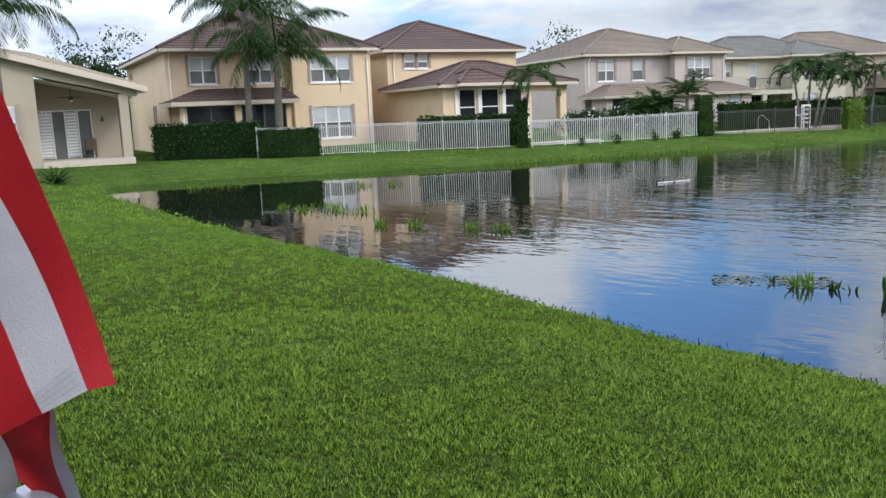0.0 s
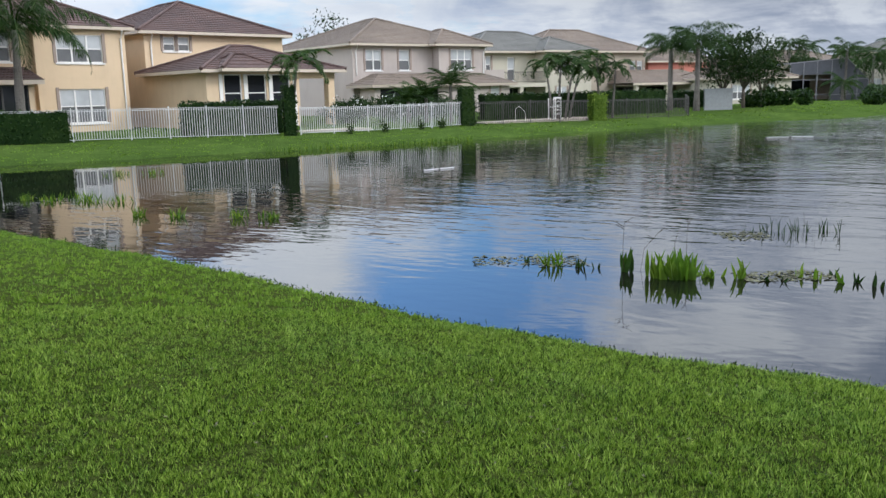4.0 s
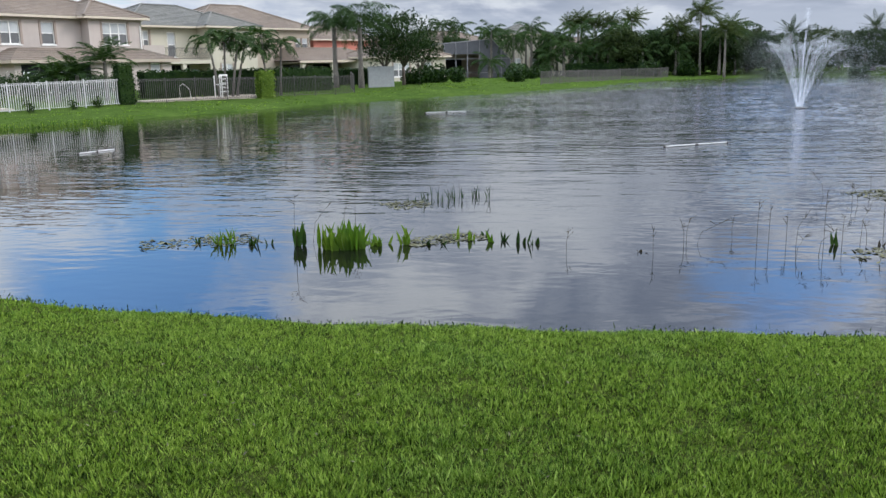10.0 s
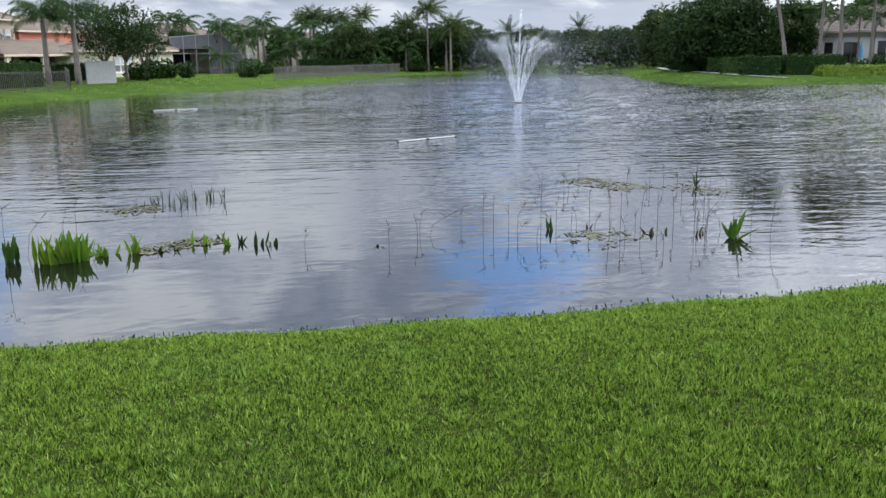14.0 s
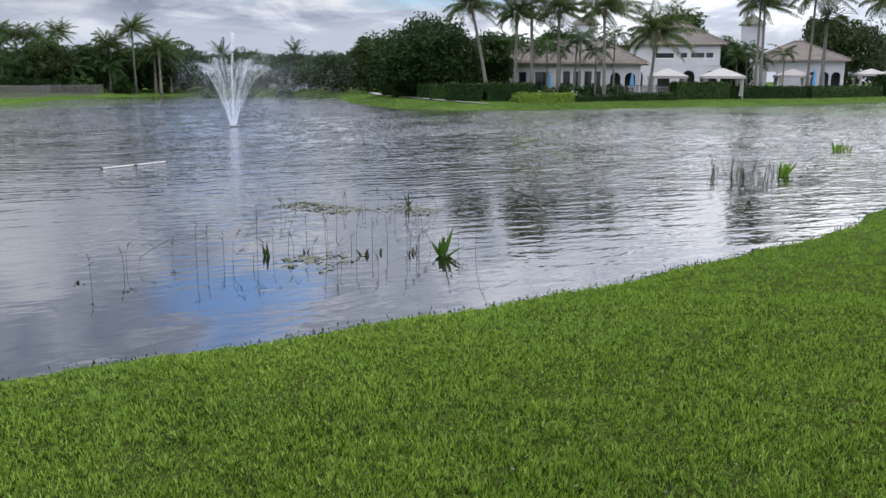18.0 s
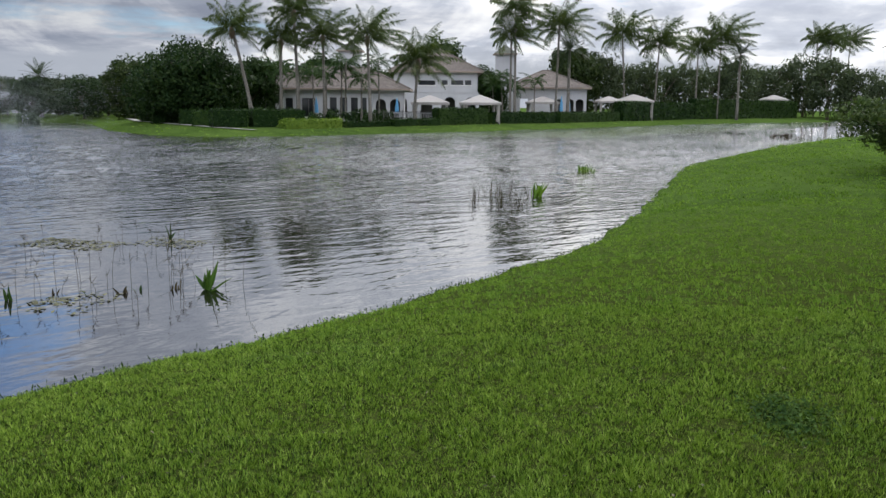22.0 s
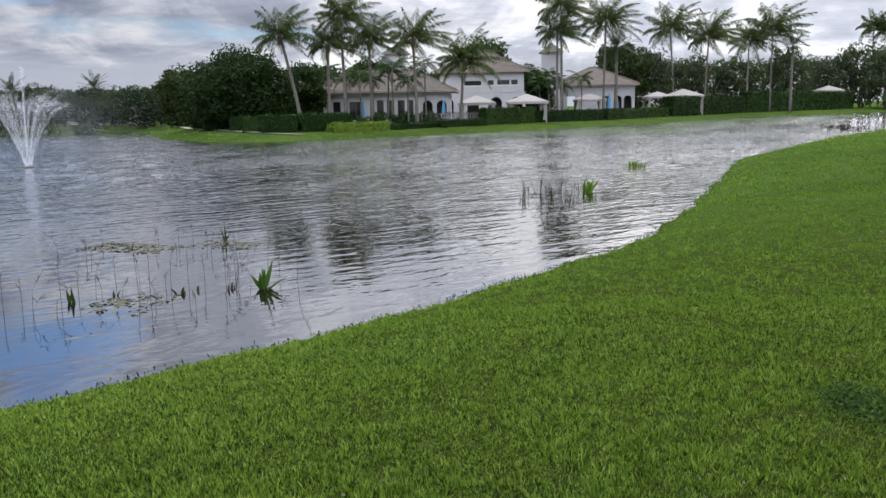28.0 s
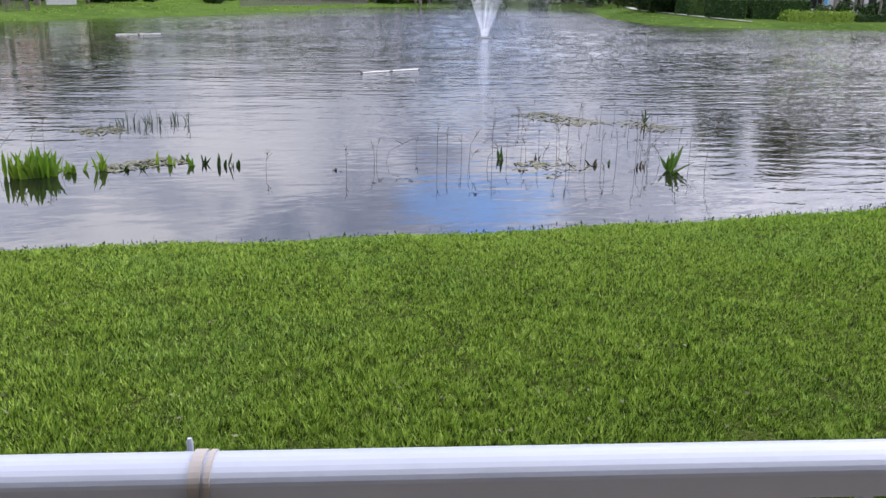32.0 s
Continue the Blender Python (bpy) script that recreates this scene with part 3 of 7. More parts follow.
def wall_panel(mb, x0, x1, z0, z1, holes=(), depth=0.18):
    """A wall in the plane y = 0 that faces -y, with real openings (x, z, w, h) and their reveals."""
    xs = sorted({x0, x1, *[h[0] for h in holes], *[h[0] + h[2] for h in holes]})
    zs = sorted({z0, z1, *[h[1] for h in holes], *[h[1] + h[3] for h in holes]})
    for a, b in zip(xs, xs[1:]):
        for c, d in zip(zs, zs[1:]):
            mx, mz = (a + b) / 2, (c + d) / 2
            if not any(h[0] < mx < h[0] + h[2] and h[1] < mz < h[1] + h[3] for h in holes):
                mb.quad((a, 0, c), (b, 0, c), (b, 0, d), (a, 0, d))
                mb.quad((b, depth, c), (a, depth, c), (a, depth, d), (b, depth, d))
    for x, z, w_, h_ in holes:
        mb.quad((x, 0, z), (x, 0, z + h_), (x, depth, z + h_), (x, depth, z))
        mb.quad((x + w_, 0, z + h_), (x + w_, 0, z), (x + w_, depth, z), (x + w_, depth, z + h_))
        mb.quad((x, 0, z + h_), (x + w_, 0, z + h_), (x + w_, depth, z + h_), (x, depth, z + h_))
        mb.quad((x + w_, 0, z), (x, 0, z), (x, depth, z), (x + w_, depth, z))
    return mb


def window(house, x, z, w_, h_, cols=2, style="blind", trim=True, m=None):
    """A window in a wall opening: frame with sashes, panes, sill and side trim."""
    m = m or Matrix()
    t = 0.06
    fm = M["white"] if style != "dark" else M["bronze"]
    frame_mesh = Mesh()
    ring = [(x, z), (x + w_, z), (x + w_, z + h_), (x, z + h_)]
    inner = [(x + t, z + t), (x + w_ - t, z + t), (x + w_ - t, z + h_ - t), (x + t, z + h_ - t)]
    for i in range(4):
        a, b, c, d = ring[i], ring[(i + 1) % 4], inner[(i + 1) % 4], inner[i]
        frame_mesh.quad((a[0], 0.06, a[1]), (b[0], 0.06, b[1]), (c[0], 0.06, c[1]), (d[0], 0.06, d[1]))
        frame_mesh.quad((d[0], 0.06, d[1]), (c[0], 0.06, c[1]), (c[0], 0.12, c[1]), (d[0], 0.12, d[1]))
    win = part("window", frame_mesh.weld(), fm, house, at=m)
    for i in range(1, cols):
        c = x + w_ * i / cols
        part("mullion", Mesh().box(c - 0.045, c + 0.045, 0.055, 0.125, z + t, z + h_ - t), fm, win)
    if style != "dark":
        part("meeting_rail", Mesh().box(x + t, x + w_ - t, 0.05, 0.11, z + h_ * 0.5 - 0.03, z + h_ * 0.5 + 0.03), fm, win)
    for i in range(cols):
        a, b = x + w_ * i / cols + 0.03, x + w_ * (i + 1) / cols - 0.03
        if style in ("dark", "low"):
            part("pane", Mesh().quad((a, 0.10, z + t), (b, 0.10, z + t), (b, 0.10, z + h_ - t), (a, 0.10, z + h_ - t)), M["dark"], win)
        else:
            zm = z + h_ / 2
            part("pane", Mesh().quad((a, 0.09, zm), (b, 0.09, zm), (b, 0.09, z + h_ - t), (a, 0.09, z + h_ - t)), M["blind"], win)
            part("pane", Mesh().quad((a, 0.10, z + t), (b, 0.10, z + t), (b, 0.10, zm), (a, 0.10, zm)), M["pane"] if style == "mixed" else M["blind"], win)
    s = Mesh().box(x - 0.08, x + w_ + 0.08, -0.06, 0.06, z - 0.09, z - 0.002)
    part("sill", s, M["white"], win)
    if trim:
        for q in (x - 0.17, x + w_ + 0.005):
            part("side_trim", Mesh().box(q, q + 0.165, -0.035, 0.02, z - 0.002, z + h_ + 0.1), M["shade_trim"], win)
    return win


def slope(mb, a, b, c, d, course=0.36, lift=0.045):
    """Roof tiles laid in overlapping courses from the eave a-b up to the ridge d-c."""
    a, b, c, d = (Vector(p) for p in (a, b, c, d))
    n = max(2, int(((d + c) / 2 - (a + b) / 2).length / course))
    up_ = Vector((0, 0, lift))
    for i in range(n):
        s, t = i / n, (i + 1) / n
        l0, r0, l1, r1 = a.lerp(d, s), b.lerp(c, s), a.lerp(d, t), b.lerp(c, t)
        mb.quad(l0 + up_, r0 + up_, r1, l1)
        mb.quad(l0, r0, r0 + up_, l0 + up_)
    mb.weld()


def hip_roof(house, x0, x1, y0, y1, z, rise, mat, over=0.5, trim="trimcream"):
    """A hipped tile roof with ridge caps, over a boxed eave with fascia."""
    x0, x1, y0, y1 = x0 - over, x1 + over, y0 - over, y1 + over
    half = min(x1 - x0, y1 - y0) / 2
    if x1 - x0 >= y1 - y0:
        p, q = (x0 + half, (y0 + y1) / 2, z + rise), (x1 - half, (y0 + y1) / 2, z + rise)
        front, back = ((x0, y0, z), (x1, y0, z), q, p), ((x1, y1, z), (x0, y1, z), p, q)
        left, right = ((x0, y1, z), (x0, y0, z), p, p), ((x1, y0, z), (x1, y1, z), q, q)
        hips = [((x0, y0, z), p), ((x0, y1, z), p), ((x1, y0, z), q), ((x1, y1, z), q), (p, q)]
    else:
        p, q = ((x0 + x1) / 2, y0 + half, z + rise), ((x0 + x1) / 2, y1 - half, z + rise)
        front, back = ((x0, y0, z), (x1, y0, z), p, p), ((x1, y1, z), (x0, y1, z), q, q)
        left, right = ((x0, y1, z), (x0, y0, z), p, q), ((x1, y0, z), (x1, y1, z), q, p)
        hips = [((x0, y0, z), p), ((x1, y0, z), p), ((x0, y1, z), q), ((x1, y1, z), q), (p, q)]
    mb = Mesh()
    for s in (front, back, left, right):
        slope(mb, *s)
    roof = part("roof", mb, mat, house)
    caps = Mesh()
    for a, b in hips:
        if (Vector(a) - Vector(b)).length > 0.3:
            caps.tube([Vector(a) + Vector((0, 0, 0.03)), Vector(b) + Vector((0, 0, 0.03))], 0.11, 6)
    part("ridge_cap", caps, mat, roof)
    f = Mesh().box(x0, x1, y0, y0 + 0.03, z - 0.17, z).box(x0, x1, y1 - 0.03, y1, z - 0.17, z).box(x0, x0 + 0.03, y0 + 0.03, y1 - 0.03, z - 0.17, z)
    f.box(x1 - 0.03, x1, y0 + 0.03, y1 - 0.03, z - 0.17, z).quad((x0, y0, z - 0.15), (x1, y0, z - 0.15), (x1, y1, z - 0.15), (x0, y1, z - 0.15))
    part("fascia", f, M[trim], roof)
    return roof


def block(house, x0, x1, y0, y1, z0, z1, mat, holes=(), left=(), name="wall"):
    """Four walls; holes in the front one are (x, z, w, h), those of the left one run from the back."""
    part(name, wall_panel(Mesh(), x0, x1, z0, z1, holes), mat, house, at=at(0, y0, 0))
    part(name, wall_panel(Mesh(), 0, y1 - y0, z0, z1, left), mat, house, at=pose(x0, y1, 0, 0, 0, -90))
    part(name, wall_panel(Mesh(), 0, y1 - y0, z0, z1), mat, house, at=pose(x1, y0, 0, 0, 0, 90))
    part(name, wall_panel(Mesh(), 0, x1 - x0, z0, z1), mat, house, at=pose(x1, y1, 0, 0, 0, 180))


def downpipe(house, x, y, z0, z1, mat="white"):
    part("downpipe", Mesh().tube([(x, y - 0.35, z1), (x, y - 0.06, z1 - 0.45), (x, y - 0.06, z0)], 0.045, 6), M[mat], house)


# ---- the houses along the far bank ----
G = 0.75
# cream two-storey house with a brown roof
h = thing("house", at(-25.86, 42.2, 0, 42), "cream stucco two-storey house with brown tile roof behind a hedge", "house")
wins_a = [(1.15, 4.6, 1.5, 1.5), (4.45, 4.6, 1.35, 1.5)]
wins_b = [(7.95, 4.55, 2.5, 1.5), (7.9, 1.3, 2.5, 1.85)]
block(h, -0.1, 6.85, 0, 14, G - 0.3, 6.4, M["cream"], [wins_a[0], wins_a[1], (0.4, 1.3, 5.9, 2.0)], [(9.4, 1.6, 0.6, 1.9), (1.5, 5.0, 0.6, 0.9)])
block(h, 6.85, 11.75, -0.5, 14, G - 0.3, 6.4, M["cream"], wins_b)
for x, z, a, b in wins_a:
    window(h, x, z, a, b, 2, "mixed")
for x, z, a, b in wins_b:
    window(h, x, z, a, b, 3, "mixed", m=at(0, -0.5, 0))
window(h, 0.4, 1.3, 5.9, 2.0, 4, "dark", False)
window(h, 9.4, 1.6, 0.6, 1.9, 1, "dark", m=pose(-0.1, 14, 0, 0, 0, -90))
window(h, 1.5, 5.0, 0.6, 0.9, 1, "mixed", m=pose(-0.1, 14, 0, 0, 0, -90))
hip_roof(h, -0.1, 11.75, -0.3, 14, 6.5, 3.0, M["roof_brown"])
block(h, 0.0, 6.0, -2.4, 0, G - 0.3, 3.5, M["cream"], [(0.35, 1.4, 2.55, 1.95), (3.25, 1.4, 2.5, 1.95)], name="porch_wall")
window(h, 0.35, 1.4, 2.55, 1.95, 2, "dark", False, at(0, -2.4, 0))
window(h, 3.25, 1.4, 2.5, 1.95, 2, "dark", False, at(0, -2.4, 0))
mb = Mesh()
slope(mb, (-0.5, -2.9, 3.6), (6.4, -2.9, 3.6), (6.4, 0, 4.35), (1.6, 0, 4.35))
slope(mb, (-0.5, 0.6, 3.6), (-0.5, -2.9, 3.6), (1.6, 0, 4.35), (1.6, 0.2, 4.35))
pr = part("porch_roof", mb, M["roof_brown"], h)
part("fascia", Mesh().box(-0.5, 6.4, -2.9, -2.86, 3.38, 3.6).box(-0.5, -0.46, -2.86, 0.5, 3.38, 3.6).box(-0.46, 6.4, -2.86, 0, 3.40, 3.43), M["trimcream"], pr)
downpipe(h, 0.15, -2.4, G, 3.4)
downpipe(h, 0.1, 0, 3.6, 6.3)
downpipe(h, 11.5, -0.5, G, 6.3)

# cream two-storey house with a one-storey bay wing
h = thing("house", at(-16.3, 52.4, 0, 42), "cream stucco house with brown tile roof and bay-windowed wing", "house")
block(h, -0.3, 9.3, 0, 12.5, G - 0.3, 6.4, M["cream"], [(0.9, 5.35, 0.75, 0.85), (1.85, 5.35, 0.75, 0.85)])
window(h, 0.9, 5.35, 0.75, 0.85, 1, "mixed")
window(h, 1.85, 5.35, 0.75, 0.85, 1, "mixed")
hip_roof(h, -0.3, 9.3, 0, 12.5, 6.5, 2.3, M["roof_brown"])
downpipe(h, 0.1, 0, G, 6.3)
W = at(-1.4, -7.4, 0.2)
wing_holes = [(2.05, 1.5, 1.1, 2.05), (3.5, 1.5, 1.2, 2.05), (5.1, 1.5, 1.2, 2.05)]
for mesh_, m_ in ((wall_panel(Mesh(), 1.0, 6.9, G - 0.3, 3.7, wing_holes), W), (wall_panel(Mesh(), 0, 7.4, G - 0.3, 3.7), W @ pose(1.0, 7.4, 0, 0, 0, -90)), (wall_panel(Mesh(), 0, 4.0, G - 0.3, 3.7), W @ pose(6.9, 0, 0, 0, 0, 90)),
                  (wall_panel(Mesh(), 6.9, 9.6, G - 0.3, 3.7, [(7.2, G, 0.9, 2.1)]), W @ at(0, 4.0, 0))):
    part("wing_wall", mesh_, M["cream"], h, at=m_)
for x, z, a, b in wing_holes:
    window(h, x, z, a, b, 1, "low", False, W)
window(h, 7.2, G, 0.9, 2.1, 1, "dark", False, W @ at(0, 4.0, 0))
for x in (1.75, 3.25, 4.85, 6.45):
    part("pilaster", Mesh().box(x, x + 0.2, -0.07, -0.002, G - 0.3, 3.55), M["white"], h, at=W)
part("porch_post", Mesh().box(9.0, 9.45, 0.05, 0.5, G - 0.3, 3.55), M["cream"], h, at=W)
part("porch_beam", Mesh().box(6.95, 9.5, 0.05, 0.45, 3.3, 3.7), M["cream"], h, at=W)
holder = part("wing_ceiling", Mesh().box(6.9, 9.6, 0.45, 4.0, 3.62, 3.7), M["white"], h, at=W)
for ob_ in [hip_roof(h, 1.0, 9.5, 0, 7.2, 3.8, 1.45, M["roof_brown"])]:
    ob_.matrix_basis = W
rf = hip_roof(h, 1.9, 5.0, -0.5, 2.0, 3.85, 0.8, M["roof_brown"], 0.35)
rf.matrix_basis = W

# greige two-storey house with a tan roof
h = thing("house", at(-5.3, 67.5, 0, 36), "greige stucco two-storey house with tan tile roof", "house")
wl = [(0.98, 4.35, 1.5, 1.6), (4.15, 4.35, 1.05, 1.6)]
wr = [(8.7, 4.35, 2.3, 1.65)]
block(h, -0.2, 7.5, 0, 14, G - 0.3, 6.3, M["greige"], wl, [(2, 4.6, 0.8, 1.2)])
block(h, 7.5, 12.4, -0.9, 14, G - 0.3, 6.3, M["greige"], wr)
window(h, *wl[0], 2, "mixed")
window(h, *wl[1], 1, "mixed")
window(h, *wr[0], 3, "mixed", m=at(0, -0.9, 0))
window(h, 2, 4.6, 0.8, 1.2, 1, "dark", m=pose(-0.2, 14, 0, 0, 0, -90))
hip_roof(h, -0.2, 12.4, 0, 14, 6.4, 2.5, M["roof_tan"])
rf = hip_roof(h, 7.3, 12.4, -0.9, 5.0, 6.42, 1.35, M["roof_tan"], 0.5)
block(h, -0.2, 13.3, -3.0, -0.9, G - 0.3, 3.1, M["greige"], [(0.3, 1.0, 5.5, 1.9), (11.2, 0.9, 1.0, 2.0)], name="porch_wall")
window(h, 0.3, 1.0, 5.5, 1.9, 4, "dark", False, at(0, -3.0, 0))
window(h, 11.2, 0.9, 1.0, 2.0, 1, "mixed", True, at(0, -3.0, 0))
mb = Mesh()
slope(mb, (-0.7, -3.5, 3.2), (13.8, -3.5, 3.2), (11.8, -0.92, 4.1), (1.6, -0.92, 4.1))
slope(mb, (-0.7, 0.3, 3.2), (-0.7, -3.5, 3.2), (1.6, -0.92, 4.1), (1.6, 0, 4.1))
slope(mb, (13.8, -3.5, 3.2), (13.8, 0.3, 3.2), (11.8, 0, 4.1), (11.8, -0.92, 4.1))
pr = part("porch_roof", mb, M["roof_tan"], h)
part("fascia", Mesh().box(-0.7, 13.8, -3.5, -3.46, 2.98, 3.2).box(-0.7, -0.66, -3.46, 0.3, 2.98, 3.2).box(13.76, 13.8, -3.46, 0.3, 2.98, 3.2).box(-0.66, 13.76, -3.46, -0.9, 3.0, 3.03), M["tan"], pr)
downpipe(h, 0.1, 0, 4.0, 6.2)
downpipe(h, 12.2, -0.9, 4.0, 6.2)
part("air_conditioner", Mesh().box(12.2, 13.1, -3.75, -3.06, G - 0.2, G + 0.65), M["grey_plastic"], h)

# ivory house with a grey roof and a balcony
h = thing("house", at(4.5, 80, 0, 30), "ivory stucco house with grey tile roof and open balcony", "house")
hw = [(1.0, 4.2, 1.1, 1.55), (4.0, 3.45, 0.85, 2.2), (7.6, 1.4, 1.0, 1.4)]
block(h, 0, 7.3, 0, 9, G - 0.3, 6.1, M["ivory"], hw[:2] + [(1.6, 1.0, 4.6, 1.75)])
block(h, 7.3, 13.0, -1.6, 9, G - 0.3, 6.2, M["ivory"], [(8.6, 1.3, 1.3, 1.5), (8.9, 4.3, 1.2, 1.4)])
window(h, *hw[0], 2, "mixed")
window(h, *hw[1], 1, "mixed", False)
window(h, 1.6, 1.0, 4.6, 1.75, 3, "dark", False)
window(h, 8.6, 1.3, 1.3, 1.5, 2, "mixed", True, at(0, -1.6, 0))
window(h, 8.9, 4.3, 1.2, 1.4, 2, "mixed", True, at(0, -1.6, 0))
hip_roof(h, 0, 13.0, -0.2, 9, 6.2, 2.1, M["roof_grey"])
rf = hip_roof(h, 7.2, 13.0, -1.6, 4.5, 6.22, 1.4, M["roof_grey"])
bal = part("balcony", Mesh().box(0.2, 7.28, -1.9, -0.02, 2.85, 3.2), M["ivory"], h)
part("parapet", Mesh().box(0.2, 2.3, -1.88, -1.76, 3.2, 4.45), M["greige"], bal)
rails = Mesh().box(2.3, 7.26, -1.86, -1.82, 4.2, 4.26).box(2.3, 7.26, -1.86, -1.82, 3.3, 3.34)
for i in range(38):
    rails.box(2.4 + i * 0.128, 2.425 + i * 0.128, -1.85, -1.83, 3.34, 4.2)
part("railing", rails, M["bronze"], bal)
for x in (0.3, 4.1):
    part("porch_post", Mesh().box(x, x + 0.4, -1.85, -1.5, G - 0.3, 2.85), M["ivory"], h)

# tan house with a covered patio
h = thing("house", at(10.5, 85, 0, 25), "tan stucco two-storey house with hipped tan roof and patio", "house")
block(h, 0.5, 14.2, 0, 10, G - 0.3, 6.2, M["tan"], [(12.2, 4.3, 0.75, 1.0), (13.1, 4.3, 0.75, 1.0), (5.6, 1.3, 1.5, 1.4)])
window(h, 12.2, 4.3, 0.75, 1.0, 1, "mixed")
window(h, 13.1, 4.3, 0.75, 1.0, 1, "mixed")
window(h, 5.6, 1.3, 1.5, 1.4, 2, "mixed")
hip_roof(h, 0.5, 14.2, 0, 10, 6.3, 2.4, M["roof_tan"])
part("patio_back_wall", wall_panel(Mesh(), 9.5, 20.0, G - 0.3, 2.9, [(10.2, G, 2.6, 1.9), (14.2, G, 2.8, 1.9)]), M["tan"], h, at=at(0, -0.25, 0))
window(h, 10.2, G, 2.6, 1.9, 2, "dark", False, at(0, -0.25, 0))
window(h, 14.2, G, 2.8, 1.9, 2, "dark", False, at(0, -0.25, 0))
mb = Mesh()
slope(mb, (9.3, -4.3, 3.0), (20.6, -4.3, 3.0), (19.0, 0, 4.4), (10.6, 0, 4.4))
slope(mb, (9.3, 0, 3.0), (9.3, -4.3, 3.0), (10.6, 0, 4.4), (10.6, 0, 4.4))
pr = part("patio_roof", mb, M["roof_tan"], h)
part("fascia", Mesh().box(9.3, 20.6, -4.3, -4.26, 2.78, 3.0).box(9.34, 20.6, -4.26, -0.2, 2.80, 2.83), M["trimcream"], pr)
for x in (9.7, 13.6, 17.2, 20.0):
    part("porch_post", Mesh().box(x, x + 0.4, -4.1, -3.75, G - 0.3, 2.8), M["ivory"], h)

# coral house beyond
h = thing("house", at(24, 92, 0, 25), "coral stucco house with tile roof beyond the patio", "house")
block(h, 0, 9.5, 0, 8, G - 0.3, 5.2, M["coral"], [(6.6, 1.3, 1.5, 1.4)])
window(h, 6.6, 1.3, 1.5, 1.4, 2, "mixed")
hip_roof(h, 0, 9.5, 0, 8, 5.3, 1.6, M["roof_tan"])
h = thing("house", at(29.5, 84, 0, 25), "pale low house wing with white windows", "house")
block(h, 0, 9.0, 0, 7, G - 0.3, 3.2, M["ivory"], [(0.9, 1.2, 2.4, 1.4), (5.5, 1.2, 1.2, 1.4)])
window(h, 0.9, 1.2, 2.4, 1.4, 3, "mixed")
window(h, 5.5, 1.2, 1.2, 1.4, 2, "mixed")
hip_roof(h, 0, 9.0, 0, 7, 3.3, 1.5, M["roof_tan"])

# houses past the palms
for (x, y, a, l, d_, e, r, wall_, roof_, lab) in [(49, 122, 20, 15, 9, 5.7, 1.7, "tan", "roof_tan", "tan house with pale tile roof behind a pool cage"),
                                                   (63, 107.5, -12, 9.5, 8, 4.2, 1.5, "ivory", "roof_tan", "small ivory house among palms"),
                                                   (57, 112, -12, 7, 8, 6.3, 1.5, "ivory", "roof_grey", "pale two-storey house half hidden by palms"),
                                                   (104, 93, -40, 10, 7, 3.4, 1.3, "clubwhite", "roof_tan", "white low house far beyond the lake")]:
    h = thing("house", at(x, y, 0, a), lab, "house")
    hs = [(l * k - 0.7, 1.5, 1.4, 1.5) for k in (0.3, 0.7)]
    block(h, 0, l, 0, d_, G - 0.3, e, M[wall_], hs)
    for k in hs:
        window(h, *k, 2, "mixed")
    hip_roof(h, 0, l, 0, d_, e + 0.1, r, M[roof_])

# low house with a deep porch nearest the cove
h = thing("house", at(-28.5, 33.65, 0, 42), "pale cream one-storey house with deep corner porch", "house")
Z0 = 1.0
wallm = M["cream2"]
mb = Mesh()
for a, b, c, d in [((-9, 0, 0.4), (0.85, 0, 0.4), (0.85, 0, 6.0), (-9, 0, 7.6)), ((0.85, 0, 4.95), (5.3, 0, 3.9), (5.3, 0, 4.6), (0.85, 0, 6.0))]:
    mb.quad(a, b, c, d)
mb.quad((-9, 0.25, 0.4), (-9, 0.25, 7.6), (0.85, 0.25, 6.0), (0.85, 0.25, 0.4)).quad((0.85, 0, 0.4), (0.85, 0.25, 0.4), (0.85, 0.25, 4.95), (0.85, 0, 4.95))
mb.quad((0.85, 0, 4.95), (0.85, 0.25, 4.95), (5.3, 0.25, 3.9), (5.3, 0, 3.9)).quad((0.85, 0.25, 4.95), (0.85, 0.25, 6.0), (5.3, 0.25, 4.6), (5.3, 0.25, 3.9))
part("gable_wall", mb, wallm, h)
part("corner_post", Mesh().box(4.45, 4.88, 0.0, 0.42, 0.4, 4.05), wallm, h)
part("porch_side_wall", Mesh().box(0.62, 0.84, 0.26, 3.0, 0.4, 4.9), wallm, h)
part("porch_back_wall", wall_panel(Mesh(), 0.85, 4.75, 0.4, 4.9, [(0.95, Z0, 2.5, 2.42)]), wallm, h, at=at(0, 3.0, 0))
part("porch_end_wall", Mesh().box(4.5, 4.74, 3.2, 11, 0.4, 4.1), wallm, h)
part("porch_ceiling", Mesh().quad((0.85, 0.25, 4.86), (5.2, 0.25, 3.86), (5.2, 3.0, 3.86), (0.85, 3.0, 4.86)), M["white"], h)
part("porch_floor", Mesh().box(0.85, 4.95, -0.1, 3.0, 0.5, Z0), M["deck"], h)
door = part("sliding_door", Mesh().box(0.95, 1.0, 0.05, 0.12, Z0, Z0 + 2.42).box(3.4, 3.45, 0.05, 0.12, Z0, Z0 + 2.42).box(1.0, 3.4, 0.05, 0.12, Z0 + 2.36, Z0 + 2.42), M["white"], h, at=at(0, 3.0, 0))
